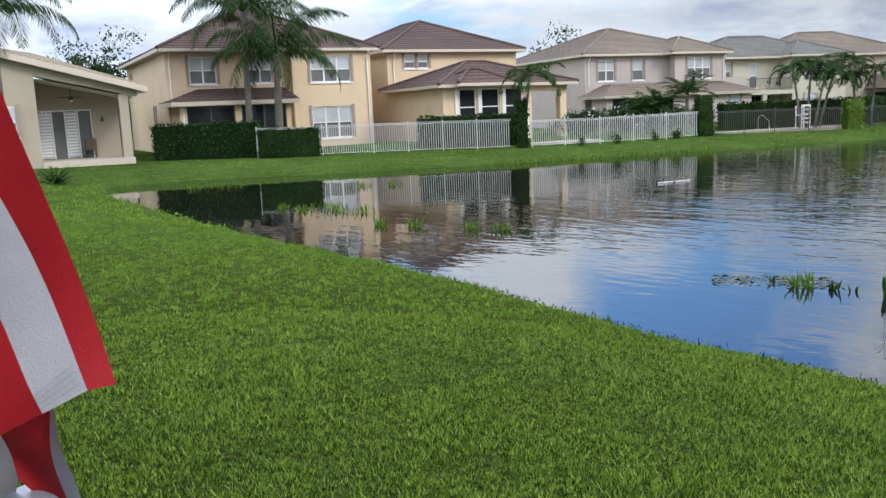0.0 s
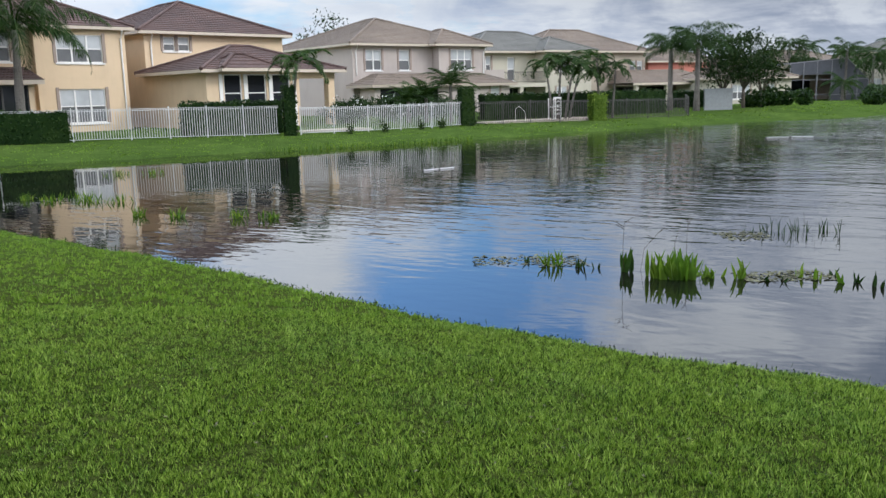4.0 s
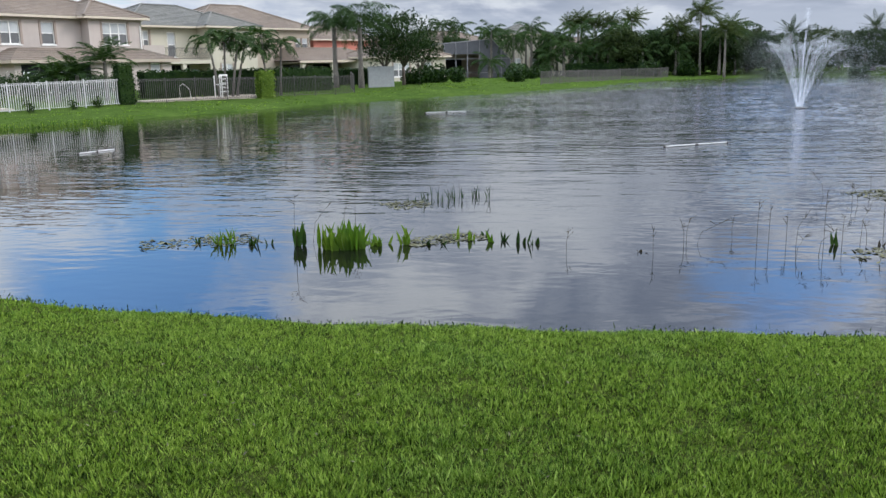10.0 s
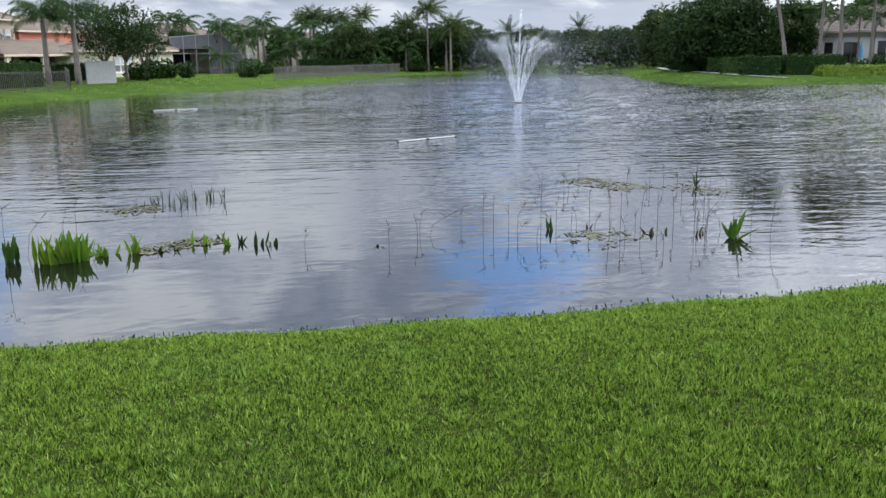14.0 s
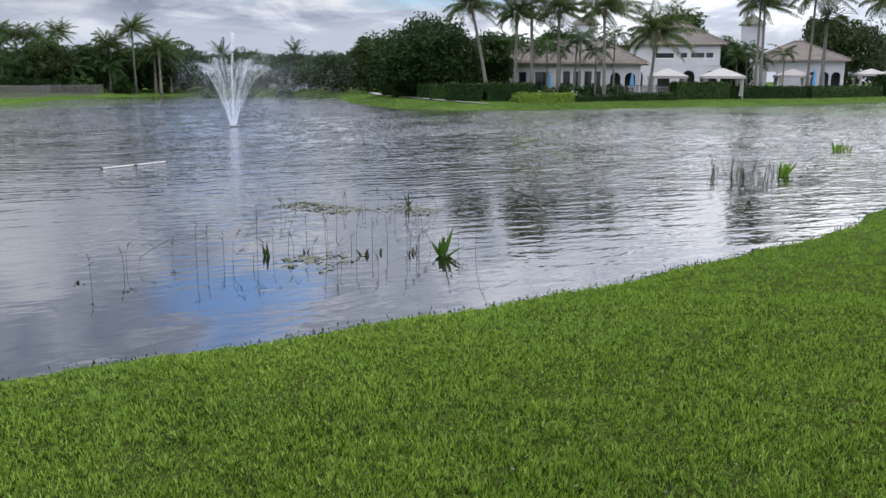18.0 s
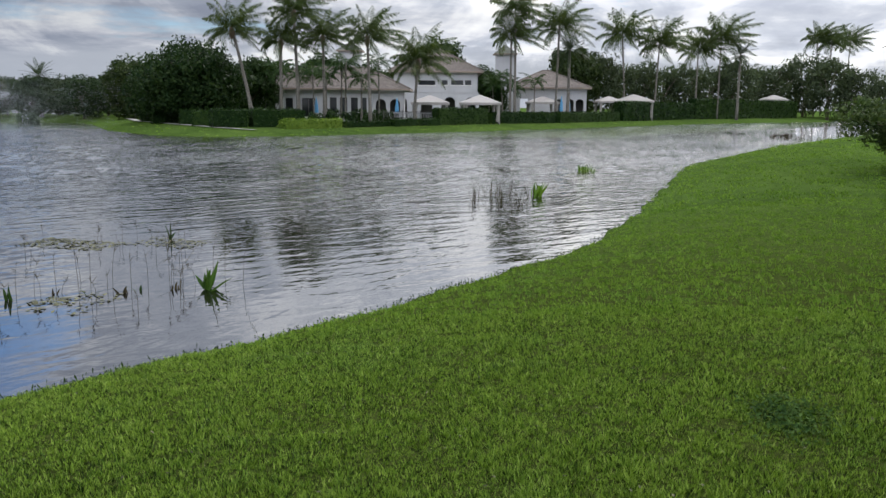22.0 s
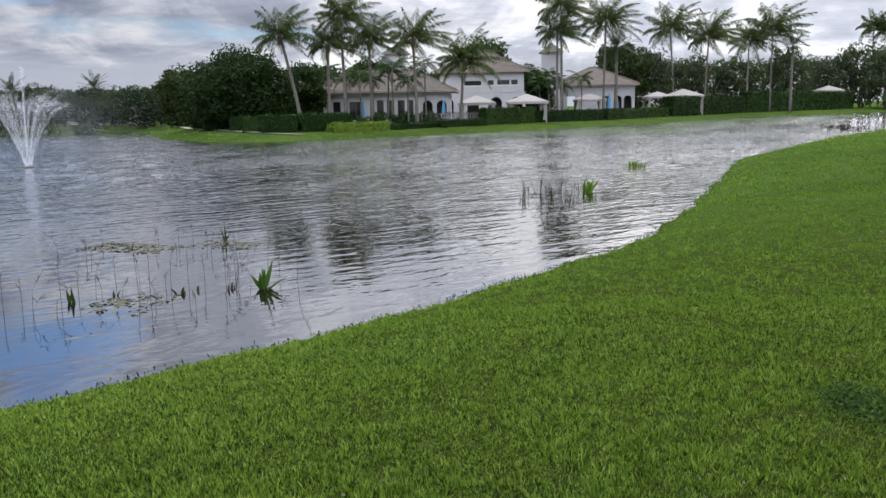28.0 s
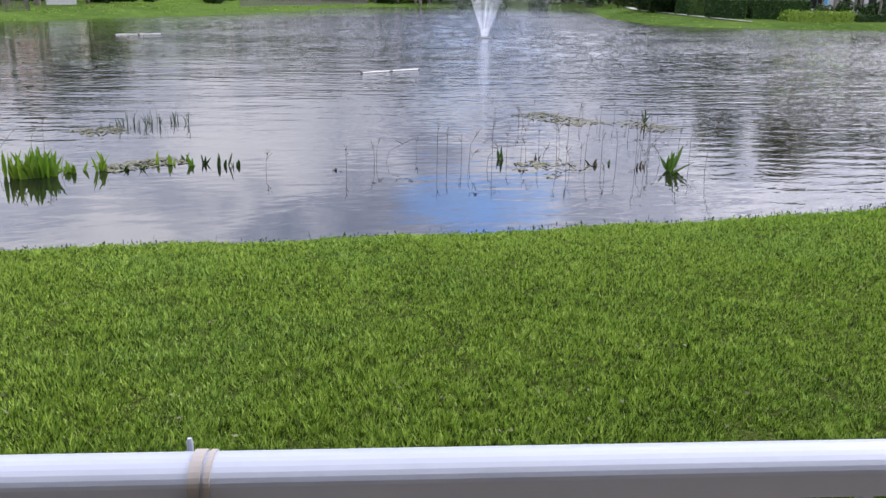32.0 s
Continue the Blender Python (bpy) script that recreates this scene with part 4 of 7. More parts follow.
for i, mt in enumerate(("blind", "pane", "blind", "pane")):
    a = 1.0 + i * 0.6
    part("pane", Mesh().quad((a + 0.03, 0.08, Z0 + 0.04), (a + 0.57, 0.08, Z0 + 0.04), (a + 0.57, 0.08, Z0 + 2.34), (a + 0.03, 0.08, Z0 + 2.34)), M[mt], door)
    part("stile", Mesh().box(a - 0.02, a + 0.03, 0.04, 0.10, Z0 + 0.02, Z0 + 2.36), M["white"], door)
    if mt == "blind":
        sl = Mesh()
        for k in range(14):
            sl.box(a + 0.05, a + 0.55, 0.055, 0.075, Z0 + 0.15 + k * 0.155, Z0 + 0.24 + k * 0.155)
        part("shutter_slats", sl, M["white"], door)
part("wall_lamp", Mesh().tube([(3.95, 2.92, 2.8), (3.95, 2.92, 3.02)], [0.07, 0.05], 8), M["bronze"], h)
fan = part("ceiling_fan", Mesh().tube([(2.5, 1.8, 4.45), (2.5, 1.8, 4.05)], 0.02, 6).tube([(2.5, 1.8, 4.05), (2.5, 1.8, 3.88)], [0.1, 0.12], 10), M["bronze"], h)
for i in range(5):
    part("fan_blade", Mesh().box(0.12, 0.62, -0.06, 0.06, -0.012, 0.012), M["bronze"], fan, at=pose(2.5, 1.8, 4.0, 8, 0, 72 * i + 10))
part("fan_light", Mesh().tube([(2.5, 1.8, 3.88), (2.5, 1.8, 3.78)], [0.09, 0.05], 10), M["white"], fan)
mb = Mesh()
slope(mb, (5.75, -0.45, 4.35), (5.75, 12, 4.35), (-9, 12, 8.4), (-9, -0.45, 8.4))
rf = part("roof", mb, M["roof_grey"], h)
part("fascia", Mesh().quad((-9, -0.45, 8.12), (5.75, -0.45, 4.07), (5.75, -0.45, 4.37), (-9, -0.45, 8.42)).quad((5.75, -0.45, 4.1), (5.75, 12, 4.1), (5.75, 12, 4.37), (5.75, -0.45, 4.37))
     .quad((-9, -0.43, 8.12), (-9, 0, 8.12), (5.75, 0, 4.09), (5.75, -0.43, 4.09)), M["trimcream"], rf)
window(h, -0.75, 2.2, 0.7, 1.4, 1, "mixed", True, at(0, -0.13, 0))

# pool cage
h = thing("pool_enclosure", at(46.5, 104, 0, -5), "dark bronze screened pool enclosure with gabled end", "pool enclosure")
fr = Mesh()
for x, t_ in ((-2, 5.0), (-0.4, 5.1), (1.2, 5.2), (2.9, 5.4), (4.65, 5.5), (6.0, 4.0), (7.3, 2.85)):
    fr.box(x - 0.05, x + 0.05, -0.05, 0.05, 0.3, t_)
for z in (1.2, 3.0):
    fr.box(-2, 7.3 if z < 2.8 else 7.1, -0.04, 0.04, z - 0.04, z + 0.04)
fr.tube([(-2, 0, 5.0), (4.65, 0, 5.5), (7.3, 0, 2.85)], 0.06, 6)
for y in (3, 6, 9):
    fr.tube([(-2, y, 5.0), (4.65, y, 5.5), (7.3, y, 2.85), (7.3, y, 0.3)], 0.05, 6)
part("frame", fr, M["cage"], h)
part("screen_end", Mesh().quad((2.9, 0.02, 0.4), (7.3, 0.02, 0.4), (7.3, 0.02, 2.85), (4.65, 0.02, 5.5), (2.9, 0.02, 5.4)), M["screen"], h)
part("screen_side", Mesh().quad((7.32, 0, 0.4), (7.32, 9, 0.4), (7.32, 9, 2.85), (7.32, 0, 2.85)), M["screen"], h)
part("screen_roof", Mesh().quad((-2, 0, 4.95), (4.65, 0, 5.45), (4.65, 9, 5.45), (-2, 9, 4.95)).quad((4.65, 0, 5.45), (7.3, 0, 2.83), (7.3, 9, 2.83), (4.65, 9, 5.45)).quad((-2, 0, 5.0), (2.9, 0, 5.4), (2.9, 0, 3.6), (-2, 0, 3.6)), M["screen"], h)
part("back_wall", Mesh().box(-2.5, 7.3, 9, 9.3, 0.4, 4.6), M["tan"], h)
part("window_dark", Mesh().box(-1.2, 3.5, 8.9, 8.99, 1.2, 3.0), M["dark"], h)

# ---- clubhouse ----
C = thing("clubhouse", at(88, 47, 0, -74), "white stucco clubhouse with brown tile roofs, arches and two towers", "clubhouse")
cw = [(1.8, 1.6, 0.5, 1.35), (3.95, 1.2, 0.85, 2.1), (5.8, 1.2, 1.5, 2.1), (8.95, 1.2, 0.8, 2.2), (10.1, 1.2, 0.85, 2.2), (11.35, 1.2, 0.8, 2.2), (12.45, 1.2, 0.7, 2.2)]
block(C, 0.9, 13.8, 0, 9, 0.4, 4.35, M["clubwhite"], cw)
for k in cw:
    window(C, *k, 1 if k[2] < 1 else 2, "dark", False)


def arcade(parent, xs, width, z0, spring, top, mat, depth=0.35):
    """A wall run of round arches standing on piers; xs are the arch centres."""
    x0, x1 = xs[0] - width / 2 - 0.35, xs[-1] + width / 2 + 0.35
    r = width / 2
    mb_ = Mesh()
    edges = []
    for c_ in xs:
        edges.append([(c_ + r * math.cos(math.pi - math.pi * i / 10), spring + r * math.sin(math.pi * i / 10)) for i in range(11)])
    for y_ in (0, depth):
        prev = x0
        for e_ in edges:
            mb_.quad((prev, y_, z0), (e_[0][0], y_, z0), (e_[0][0], y_, top), (prev, y_, top))
            for p_, q_ in zip(e_, e_[1:]):
                mb_.quad((p_[0], y_, p_[1]), (q_[0], y_, q_[1]), (q_[0], y_, top), (p_[0], y_, top))
            prev = e_[-1][0]
        mb_.quad((prev, y_, z0), (x1, y_, z0), (x1, y_, top), (prev, y_, top))
    for e_ in edges:
        run = [(e_[0][0], z0)] + e_ + [(e_[-1][0], z0)]
        for p_, q_ in zip(run, run[1:]):
            mb_.quad((p_[0], 0, p_[1]), (q_[0], 0, q_[1]), (q_[0], depth, q_[1]), (p_[0], depth, p_[1]))
    return part("arcade", mb_, mat, parent)


ar = arcade(C, [14.75, 16.35], 1.15, 0.4, 2.7, 4.35, M["clubwhite"])
# dark back sheet: the shade inside the arches is put into its colour
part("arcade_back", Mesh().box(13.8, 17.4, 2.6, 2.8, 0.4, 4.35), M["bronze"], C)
part("arcade_end", Mesh().box(17.2, 17.4, 0.36, 2.6, 0.4, 4.35), M["clubwhite"], C)
hip_roof(C, 0.9, 17.4, 0, 9, 4.4, 2.5, M["roof_club"], 0.7, "shade_trim")
# two-storey middle
inv = (Matrix.Translation((88, 47, 0)) @ pose(0, 0, 0, 0, 0, -74)).inverted()
MB_ = Matrix.Translation(inv @ Vector((106, 37, 0)))
mh = [(4.1, 5.2, 2.2, 0.62), (7.15, 5.25, 0.75, 0.62), (8.35, 5.25, 1.6, 0.62), (10.15, 5.25, 0.85, 0.62)]
part("upper_wall", wall_panel(Mesh(), 0.9, 11.8, 4.3, 7.0, mh), M["clubwhite"], C, at=MB_)
for k in mh:
    window(C, *k, 1, "dark", False, MB_)
part("upper_wall", wall_panel(Mesh(), 0, 10, 0.4, 7.0), M["clubwhite"], C, at=MB_ @ pose(0.9, 10, 0, 0, 0, -90))
part("upper_wall", wall_panel(Mesh(), 0, 10, 0.4, 7.0), M["clubwhite"], C, at=MB_ @ pose(11.8, 0, 0, 0, 0, 90))
a2 = arcade(C, [1.9, 5.2, 8.2, 10.9], 1.5, 0.4, 2.95, 4.3, M["clubwhite"])
a2.matrix_basis = MB_
# dark sheet stands in for the shade behind the middle arches
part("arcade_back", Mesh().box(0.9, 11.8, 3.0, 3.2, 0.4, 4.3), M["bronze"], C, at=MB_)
part("string_course", Mesh().box(0.85, 11.85, -0.06, -0.002, 4.28, 4.42), M["clubwhite"], C, at=MB_)
rf = hip_roof(C, 0.9, 11.8, 0, 10, 7.0, 3.1, M["roof_club"], 0.7, "shade_trim")
rf.matrix_basis = MB_


def tower(m_, half, z0, z1, peak):
    t_ = part("tower", Mesh().box(-half, half, -half, half, z0, z1).box(-half - 0.02, half + 0.02, -half - 0.02, half + 0.02, z1 - 0.9, z1 - 0.82), M["clubwhite"], C, at=m_)
    o = half + 0.35
    mb_ = Mesh()
    for k in range(4):
        a_, b_ = [(-o, -o), (o, -o), (o, o), (-o, o)][k], [(o, -o), (o, o), (-o, o), (-o, -o)][k]
        slope(mb_, (*a_, z1), (*b_, z1), (0, 0, peak), (0, 0, peak), 0.3)
    part("tower_roof", mb_, M["roof_tower"], t_)
    part("tower_eave", Mesh().box(-o, o, -o, o, z1 - 0.12, z1 - 0.004), M["shade_trim"], t_)


tower(Matrix.Translation(inv @ Vector((119.5, 24.2, 0))), 1.25, 0.4, 9.8, 11.1)
tower(Matrix.Translation(inv @ Vector((98.0, 38.8, 0))), 1.25, 0.4, 9.0, 10.1)
# right wing
WR = Matrix.Translation(inv @ Vector((121.5, 25.0, 0))) @ pose(0, 0, 0, 0, 0, -4) @ Matrix.Diagonal((1.12, 1.12, 1.06, 1))
part("wing_wall", wall_panel(Mesh(), 0.9, 6.6, 0.4, 5.0, [(2.4, 1.3, 1.0, 2.2)]), M["clubwhite"], C, at=WR)
a3 = arcade(C, [7.4, 8.75, 10.0], 1.0, 0.4, 3.0, 5.0, M["clubwhite"])
a3.matrix_basis = WR
# shade behind the wing arches, again as a dark sheet
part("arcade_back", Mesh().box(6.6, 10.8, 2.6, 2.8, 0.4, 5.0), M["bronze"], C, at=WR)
part("wing_wall", Mesh().box(10.6, 10.8, 0.4, 9, 0.4, 5.0).box(0.7, 0.9, 0.2, 9, 0.4, 5.0), M["clubwhite"], C, at=WR)
rf = hip_roof(C, 0.9, 10.8, 0, 9, 5.0, 2.4, M["roof_club"], 0.6, "shade_trim")
rf.matrix_basis = WR

# ---- plants: helpers ----
rng = np.random.default_rng(7)


def unit(n):
    v = rng.normal(size=(n, 3))
    return v / np.linalg.norm(v, axis=1, keepdims=True)


def leaf_quads(centres, size, out=None, flat=0.0):
    """Diamond leaves at the centres; out: the way they face, more or less."""
    n = len(centres)
    a = unit(n)
    if out is not None:
        a = a * 0.8 + out
        a /= np.linalg.norm(a, axis=1, keepdims=True)
    b = np.cross(a, unit(n))
    b /= np.linalg.norm(b, axis=1, keepdims=True)
    b[:, 2] *= 1 - flat
    c = np.cross(a, b)
    s = size * rng.uniform(0.6, 1.3, (n, 1))
    return np.stack([centres - b * s, centres - c * s * 0.45, centres + b * s, centres + c * s * 0.45], 1)


def crown_mesh(name, width, height, clumps, leaves, size, mat, ragged=0.35):
    """A crown of many leaf clumps with gaps and an uneven outline, its foot at z = 0."""
    out = []
    for i in range(clumps):
        u_ = unit(1)[0]
        r = rng.uniform(0.45, 1.0) ** 0.6
        c = np.array([u_[0] * width / 2 * r, u_[1] * width / 2 * r, height * (0.52 + 0.46 * u_[2] * r)])
        k = rng.uniform(1 - ragged, 1 + ragged) * width * 0.17
        d = unit(leaves)
        p = c + d * np.array([k, k, k * 0.75]) * rng.uniform(0.35, 1.0, (leaves, 1)) ** 0.5
        out.append(leaf_quads(p, size, d))
    return soup(name, np.concatenate(out), 4, mat)


def limbs_mesh(name, height, spread, trunk_r, count, mat, fork=0.35):
    mb = Mesh()
    top = height * fork
    mb.tube([(0, 0, -0.3), (0.05, 0, top * 0.5), (0, 0.05, top)], [trunk_r * 1.35, trunk_r, trunk_r * 0.85], 9)
    for i in range(count):
        a = 2 * math.pi * i / count + rng.uniform(-0.3, 0.3)
        r, z = spread * rng.uniform(0.5, 0.95), height * rng.uniform(0.62, 0.92)
        tip = Vector((math.cos(a) * r, math.sin(a) * r, z))
        mid = Vector((math.cos(a) * r * 0.4, math.sin(a) * r * 0.4, top + (z - top) * 0.5))
        mb.tube([(0, 0, top * 0.92), mid, tip], [trunk_r * 0.6, trunk_r * 0.38, 0.03], 6)
        for j in range(2):
            e = mid.lerp(tip, 0.4 + 0.3 * j) + Vector((rng.uniform(-1, 1), rng.uniform(-1, 1), rng.uniform(0.3, 1))) * spread * 0.28
            mb.tube([mid.lerp(tip, 0.25 + 0.25 * j), e], [trunk_r * 0.25, 0.02], 5)
    return mb.data(name, mat, True)


WIND = np.array([0.25, -0.95, 0.0])


def frond(length, rise, droop, leaflet, width, pairs, hang, turn, wind=0.0, flat=0.3, start=0.12):
    """Corners of one feather frond: an arching rib with two rows of leaflets."""
    n = pairs + 1
    t = np.linspace(0, 1, n)
    ang = rise - droop * t ** 1.4
    step = length / pairs
    rad = np.concatenate([[0], np.cumsum(np.cos(ang[:-1]) * step)])
    hgt = np.concatenate([[0], np.cumsum(np.sin(ang[:-1]) * step)])
    ct, st = math.cos(turn), math.sin(turn)
    p = np.stack([rad * ct, rad * st, hgt], 1) + WIND * (wind * length * (t ** 2))[:, None]
    ahead = np.gradient(p, axis=0)
    ahead /= np.linalg.norm(ahead, axis=1, keepdims=True)
    side = np.cross(ahead, (0, 0, 1))
    side /= np.linalg.norm(side, axis=1, keepdims=True) + 1e-9
    out = []
    r = 0.012 * length * (1 - t * 0.8)
    a, b = p[:-1], p[1:]
    out.append(np.stack([a - side[:-1] * r[:-1, None], a + side[:-1] * r[:-1, None], b + side[1:] * r[1:, None], b - side[1:] * r[1:, None]], 1))
    k = t > start
    q, sd, ah = p[k], side[k], ahead[k]
    prof = np.sin(np.pi * np.clip(t[k] * 0.86 + 0.12, 0, 1)) ** 0.6
    for s in (-1, 1):
        m = len(q)
        jit = rng.uniform(0.8, 1.15, (m, 1))
        w_ = sd * s * (1 - 0.15 * flat) + ah * 0.55 + np.array([0, 0, -1.0]) * (hang * rng.uniform(0.5, 1.3, (m, 1))) + WIND * wind * 0.8
        w_ /= np.linalg.norm(w_, axis=1, keepdims=True)
        tip = q + w_ * leaflet * prof[:, None] * jit
        mid = q + w_ * leaflet * prof[:, None] * jit * 0.45 + np.array([0, 0, 0.04]) * leaflet
        out.append(np.stack([q - ah * width * 0.4, mid - ah * width, tip, mid + ah * width], 1))
    return np.concatenate(out)


def palm_crown(name, count, length, rise, droop, leaflet, width, pairs, hang, mat, wind=0.0, spears=0):
    out = []
    for i in range(count):
        level = i / count
        turn = i * 2.399 + rng.uniform(-0.2, 0.2)
        e = rise[0] + (rise[1] - rise[0]) * level + rng.uniform(-0.12, 0.12)
        out.append(frond(length * rng.uniform(0.85, 1.1), e, droop * rng.uniform(0.85, 1.2), leaflet, width, pairs, hang, turn, wind))
    for i in range(spears):
        out.append(frond(length * 0.75, 1.45, 0.3, leaflet * 0.12, width * 0.5, pairs, 0.1, i * 2.0, wind * 0.9))
    return soup(name, np.concatenate(out), 4, mat)


def palm(name, x, y, crown, height, radius, label, lean=(0, 0), group="", size=1.0, turn=0.0, bulge=0.0, barkmat="palmbark", shaft=0.0, base=None):
    z = ground_at(x, y) if base is None else base
    ob = thing(name, at(x, y, z, 0), label, "palm tree", group)
    top = Vector((lean[0], lean[1], height - z))
    pts, rad = [], []
    for i in range(7):
        t = i / 6
        pts.append(Vector((top.x * t ** 1.3, top.y * t ** 1.3, -0.25 + (top.z + 0.25) * t)))
        rad.append(radius * (1.35 - 0.5 * t if t < 0.2 else 1.12 - 0.3 * t) + bulge * math.exp(-((t - 0.45) / 0.25) ** 2))
    part("trunk", Mesh().tube(pts, rad, 9), M[barkmat], ob, smooth=True)
    if shaft:
        part("crown_shaft", Mesh().tube([top - Vector((0, 0, shaft)), top - Vector((0, 0, shaft * 0.5)), top + Vector((0, 0, 0.1))], [radius * 0.95, radius * 1.9, radius * 1.2], 8), M["shaft"], ob, smooth=True)
    part("crown", crown, M["palm"], ob, at=Matrix.Translation(top) @ pose(0, 0, 0, 0, 0, turn) @ Matrix.Diagonal((size, size, size, 1)))
    return ob


def tree(name, x, y, limbs, crown, label, size=1.0, turn=0.0, group="", category="tree", tall=1.0, base=None):
    ob = thing(name, at(x, y, ground_at(x, y) if base is None else base, turn), label, category, group)
    s = Matrix.Diagonal((size, size, size * tall, 1))
    part("trunk", limbs, M["bark"], ob, at=s)
    part("crown", crown, M["oak"], ob, at=s)
    return ob


def hedge(x0, y0, x1, y1, width, height, label, mat="hedge", leaf=0.11, density=60, name="hedge", group="", base=None, round_=0.0):
    """A clipped hedge between two points: a dense skin of leaves over a dark core."""
    length = math.hypot(x1 - x0, y1 - y0)
    turn = math.degrees(math.atan2(y1 - y0, x1 - x0))
    areas = [(length * height, 0), (length * height, 1), (length * width, 2), (width * height, 3), (width * height, 4)]
    pts, outs = [], []
    for area, side in areas:
        n = int(area * density) + 8
        a, b = rng.uniform(0, 1, n), rng.uniform(0, 1, n)
        j = rng.normal(0, 0.05, n)
        if side < 2:
            s = -1 if side == 0 else 1
            p = np.stack([a * length, s * (width / 2 + j) * (1 - round_ * b ** 3), b * height], 1)
            o = np.tile([0, s, 0.2], (n, 1))
        elif side == 2:
            p = np.stack([a * length, (b - 0.5) * width, height + j + 0.04 * np.sin(a * length * 2.3)], 1)
            o = np.tile([0, 0, 1.0], (n, 1))
        else:
            s = 0 if side == 3 else length
            p = np.stack([s + j * (1 if side == 4 else -1), (a - 0.5) * width, b * height], 1)
            o = np.tile([-1.0 if side == 3 else 1.0, 0, 0.2], (n, 1))
        pts.append(p), outs.append(o)
    p, o = np.concatenate(pts), np.concatenate(outs)
    q = leaf_quads(p, leaf, o)
    e = 0.05
    bx = Mesh().box(e, length - e, -width / 2 + e, width / 2 - e, -0.3, height - e)
    core = np.array([[bx.v[i] for i in f] for f in bx.f])
    me_ = soup(name, np.concatenate([q, core]), 4, M[mat])
    ob = new(name, me_)
    zb = min(ground_at(x0, y0), ground_at(x1, y1)) if base is None else base
    ob.matrix_world = at(x0, y0, zb, turn)
    return tagged(ob, label, "hedge", group)


def bush_mesh(name, width, height, leaves, size, mat, clumps=9):
    out = []
    for i in range(clumps):
        a, r = rng.uniform(0, 6.28), rng.uniform(0, 0.36) * width
        c = np.array([math.cos(a) * r, math.sin(a) * r, height * rng.uniform(0.3, 0.72)])
        d = unit(leaves // clumps)
        k = np.array([width * 0.25, width * 0.25, height * 0.33])
        p = c + d * k * rng.uniform(0.4, 1, (len(d), 1)) ** 0.5
        p[:, 2] = np.maximum(p[:, 2], 0.02)
        out.append(leaf_quads(p, size, d))
    return soup(name, np.concatenate(out), 4, M[mat])


def bush(name, x, y, mesh, label, size=1.0, turn=0.0, group="", base=None, category="bush"):
    ob = new(name, mesh)
    ob.matrix_world = at(x, y, (ground_at(x, y) if base is None else base) - 0.03 - 0.12 * (size > 1.1), turn) @ Matrix.Diagonal((size, size, size, 1))
    return tagged(ob, label, category, group)


# ---- crowns, built once ----
coco = [palm_crown("crown", 30, 3.0, (-0.25, 1.50), 1.05, 0.74, 0.027, 48, 1.15, M["coco"], wv) for wv in (0.22, 0.28, 0.18)]
queen = [palm_crown("crown", 20, 3.7, (0.25, 1.40), 1.95, 0.85, 0.022, 62, 1.25, M["palm"], 0.03) for _ in range(2)]
queen_far = [palm_crown("crown", 15, 3.2, (-0.4, 1.1), 1.7, 0.8, 0.06, 24, 1.1, M["palm"], 0.06) for _ in range(2)]
xmas = [palm_crown("crown", 12, 1.75, (0.0, 1.1), 1.9, 0.50, 0.045, 22, 0.35, M["palm"], 0.06) for _ in range(3)]
date = [palm_crown("crown", 30, 2.7, (-0.75, 1.3), 0.55, 0.42, 0.045, 24, 0.15, M["greypalm"], 0.0) for _ in range(2)]
small = [palm_crown("crown", 12, 2.1, (-0.2, 1.1), 1.4, 0.6, 0.05, 20, 0.7, M["palm"], 0.08) for _ in range(2)]
areca = palm_crown("crown", 22, 2.3, (0.3, 1.35), 1.2, 0.5, 0.03, 28, 0.35, M["palm"], 0.03)
oak_limbs = limbs_mesh("trunk", 7.2, 4.0, 0.28, 7, M["bark"], 0.26)
oak_crown = crown_mesh("crown", 9.4, 7.2, 230, 170, 0.19, M["oak"], 0.3)
far_limbs = limbs_mesh("trunk", 7.0, 2.6, 0.17, 6, M["bark"], 0.35)
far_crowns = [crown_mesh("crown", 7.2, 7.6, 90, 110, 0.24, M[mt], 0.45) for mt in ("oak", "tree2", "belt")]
# thinner crowns in the haze-tinted leaf colour
haze_crowns = [crown_mesh("crown", 7.2, 7.6, 62, 70, 0.24, M["wood_haze"], 0.6) for _ in range(2)]
open_limbs = limbs_mesh("trunk", 6.4, 2.9, 0.16, 8, M["bark"], 0.3)
open_crowns = [crown_mesh("crown", 6.4, 5.2, 50, 80, 0.15, M["oak"], 0.5) for _ in range(2)]
thin_limbs = limbs_mesh("trunk", 6.5, 1.9, 0.12, 9, M["bark"], 0.3)
thin_crown = crown_mesh("crown", 4.8, 7.2, 46, 34, 0.12, M["tree2"], 0.5)

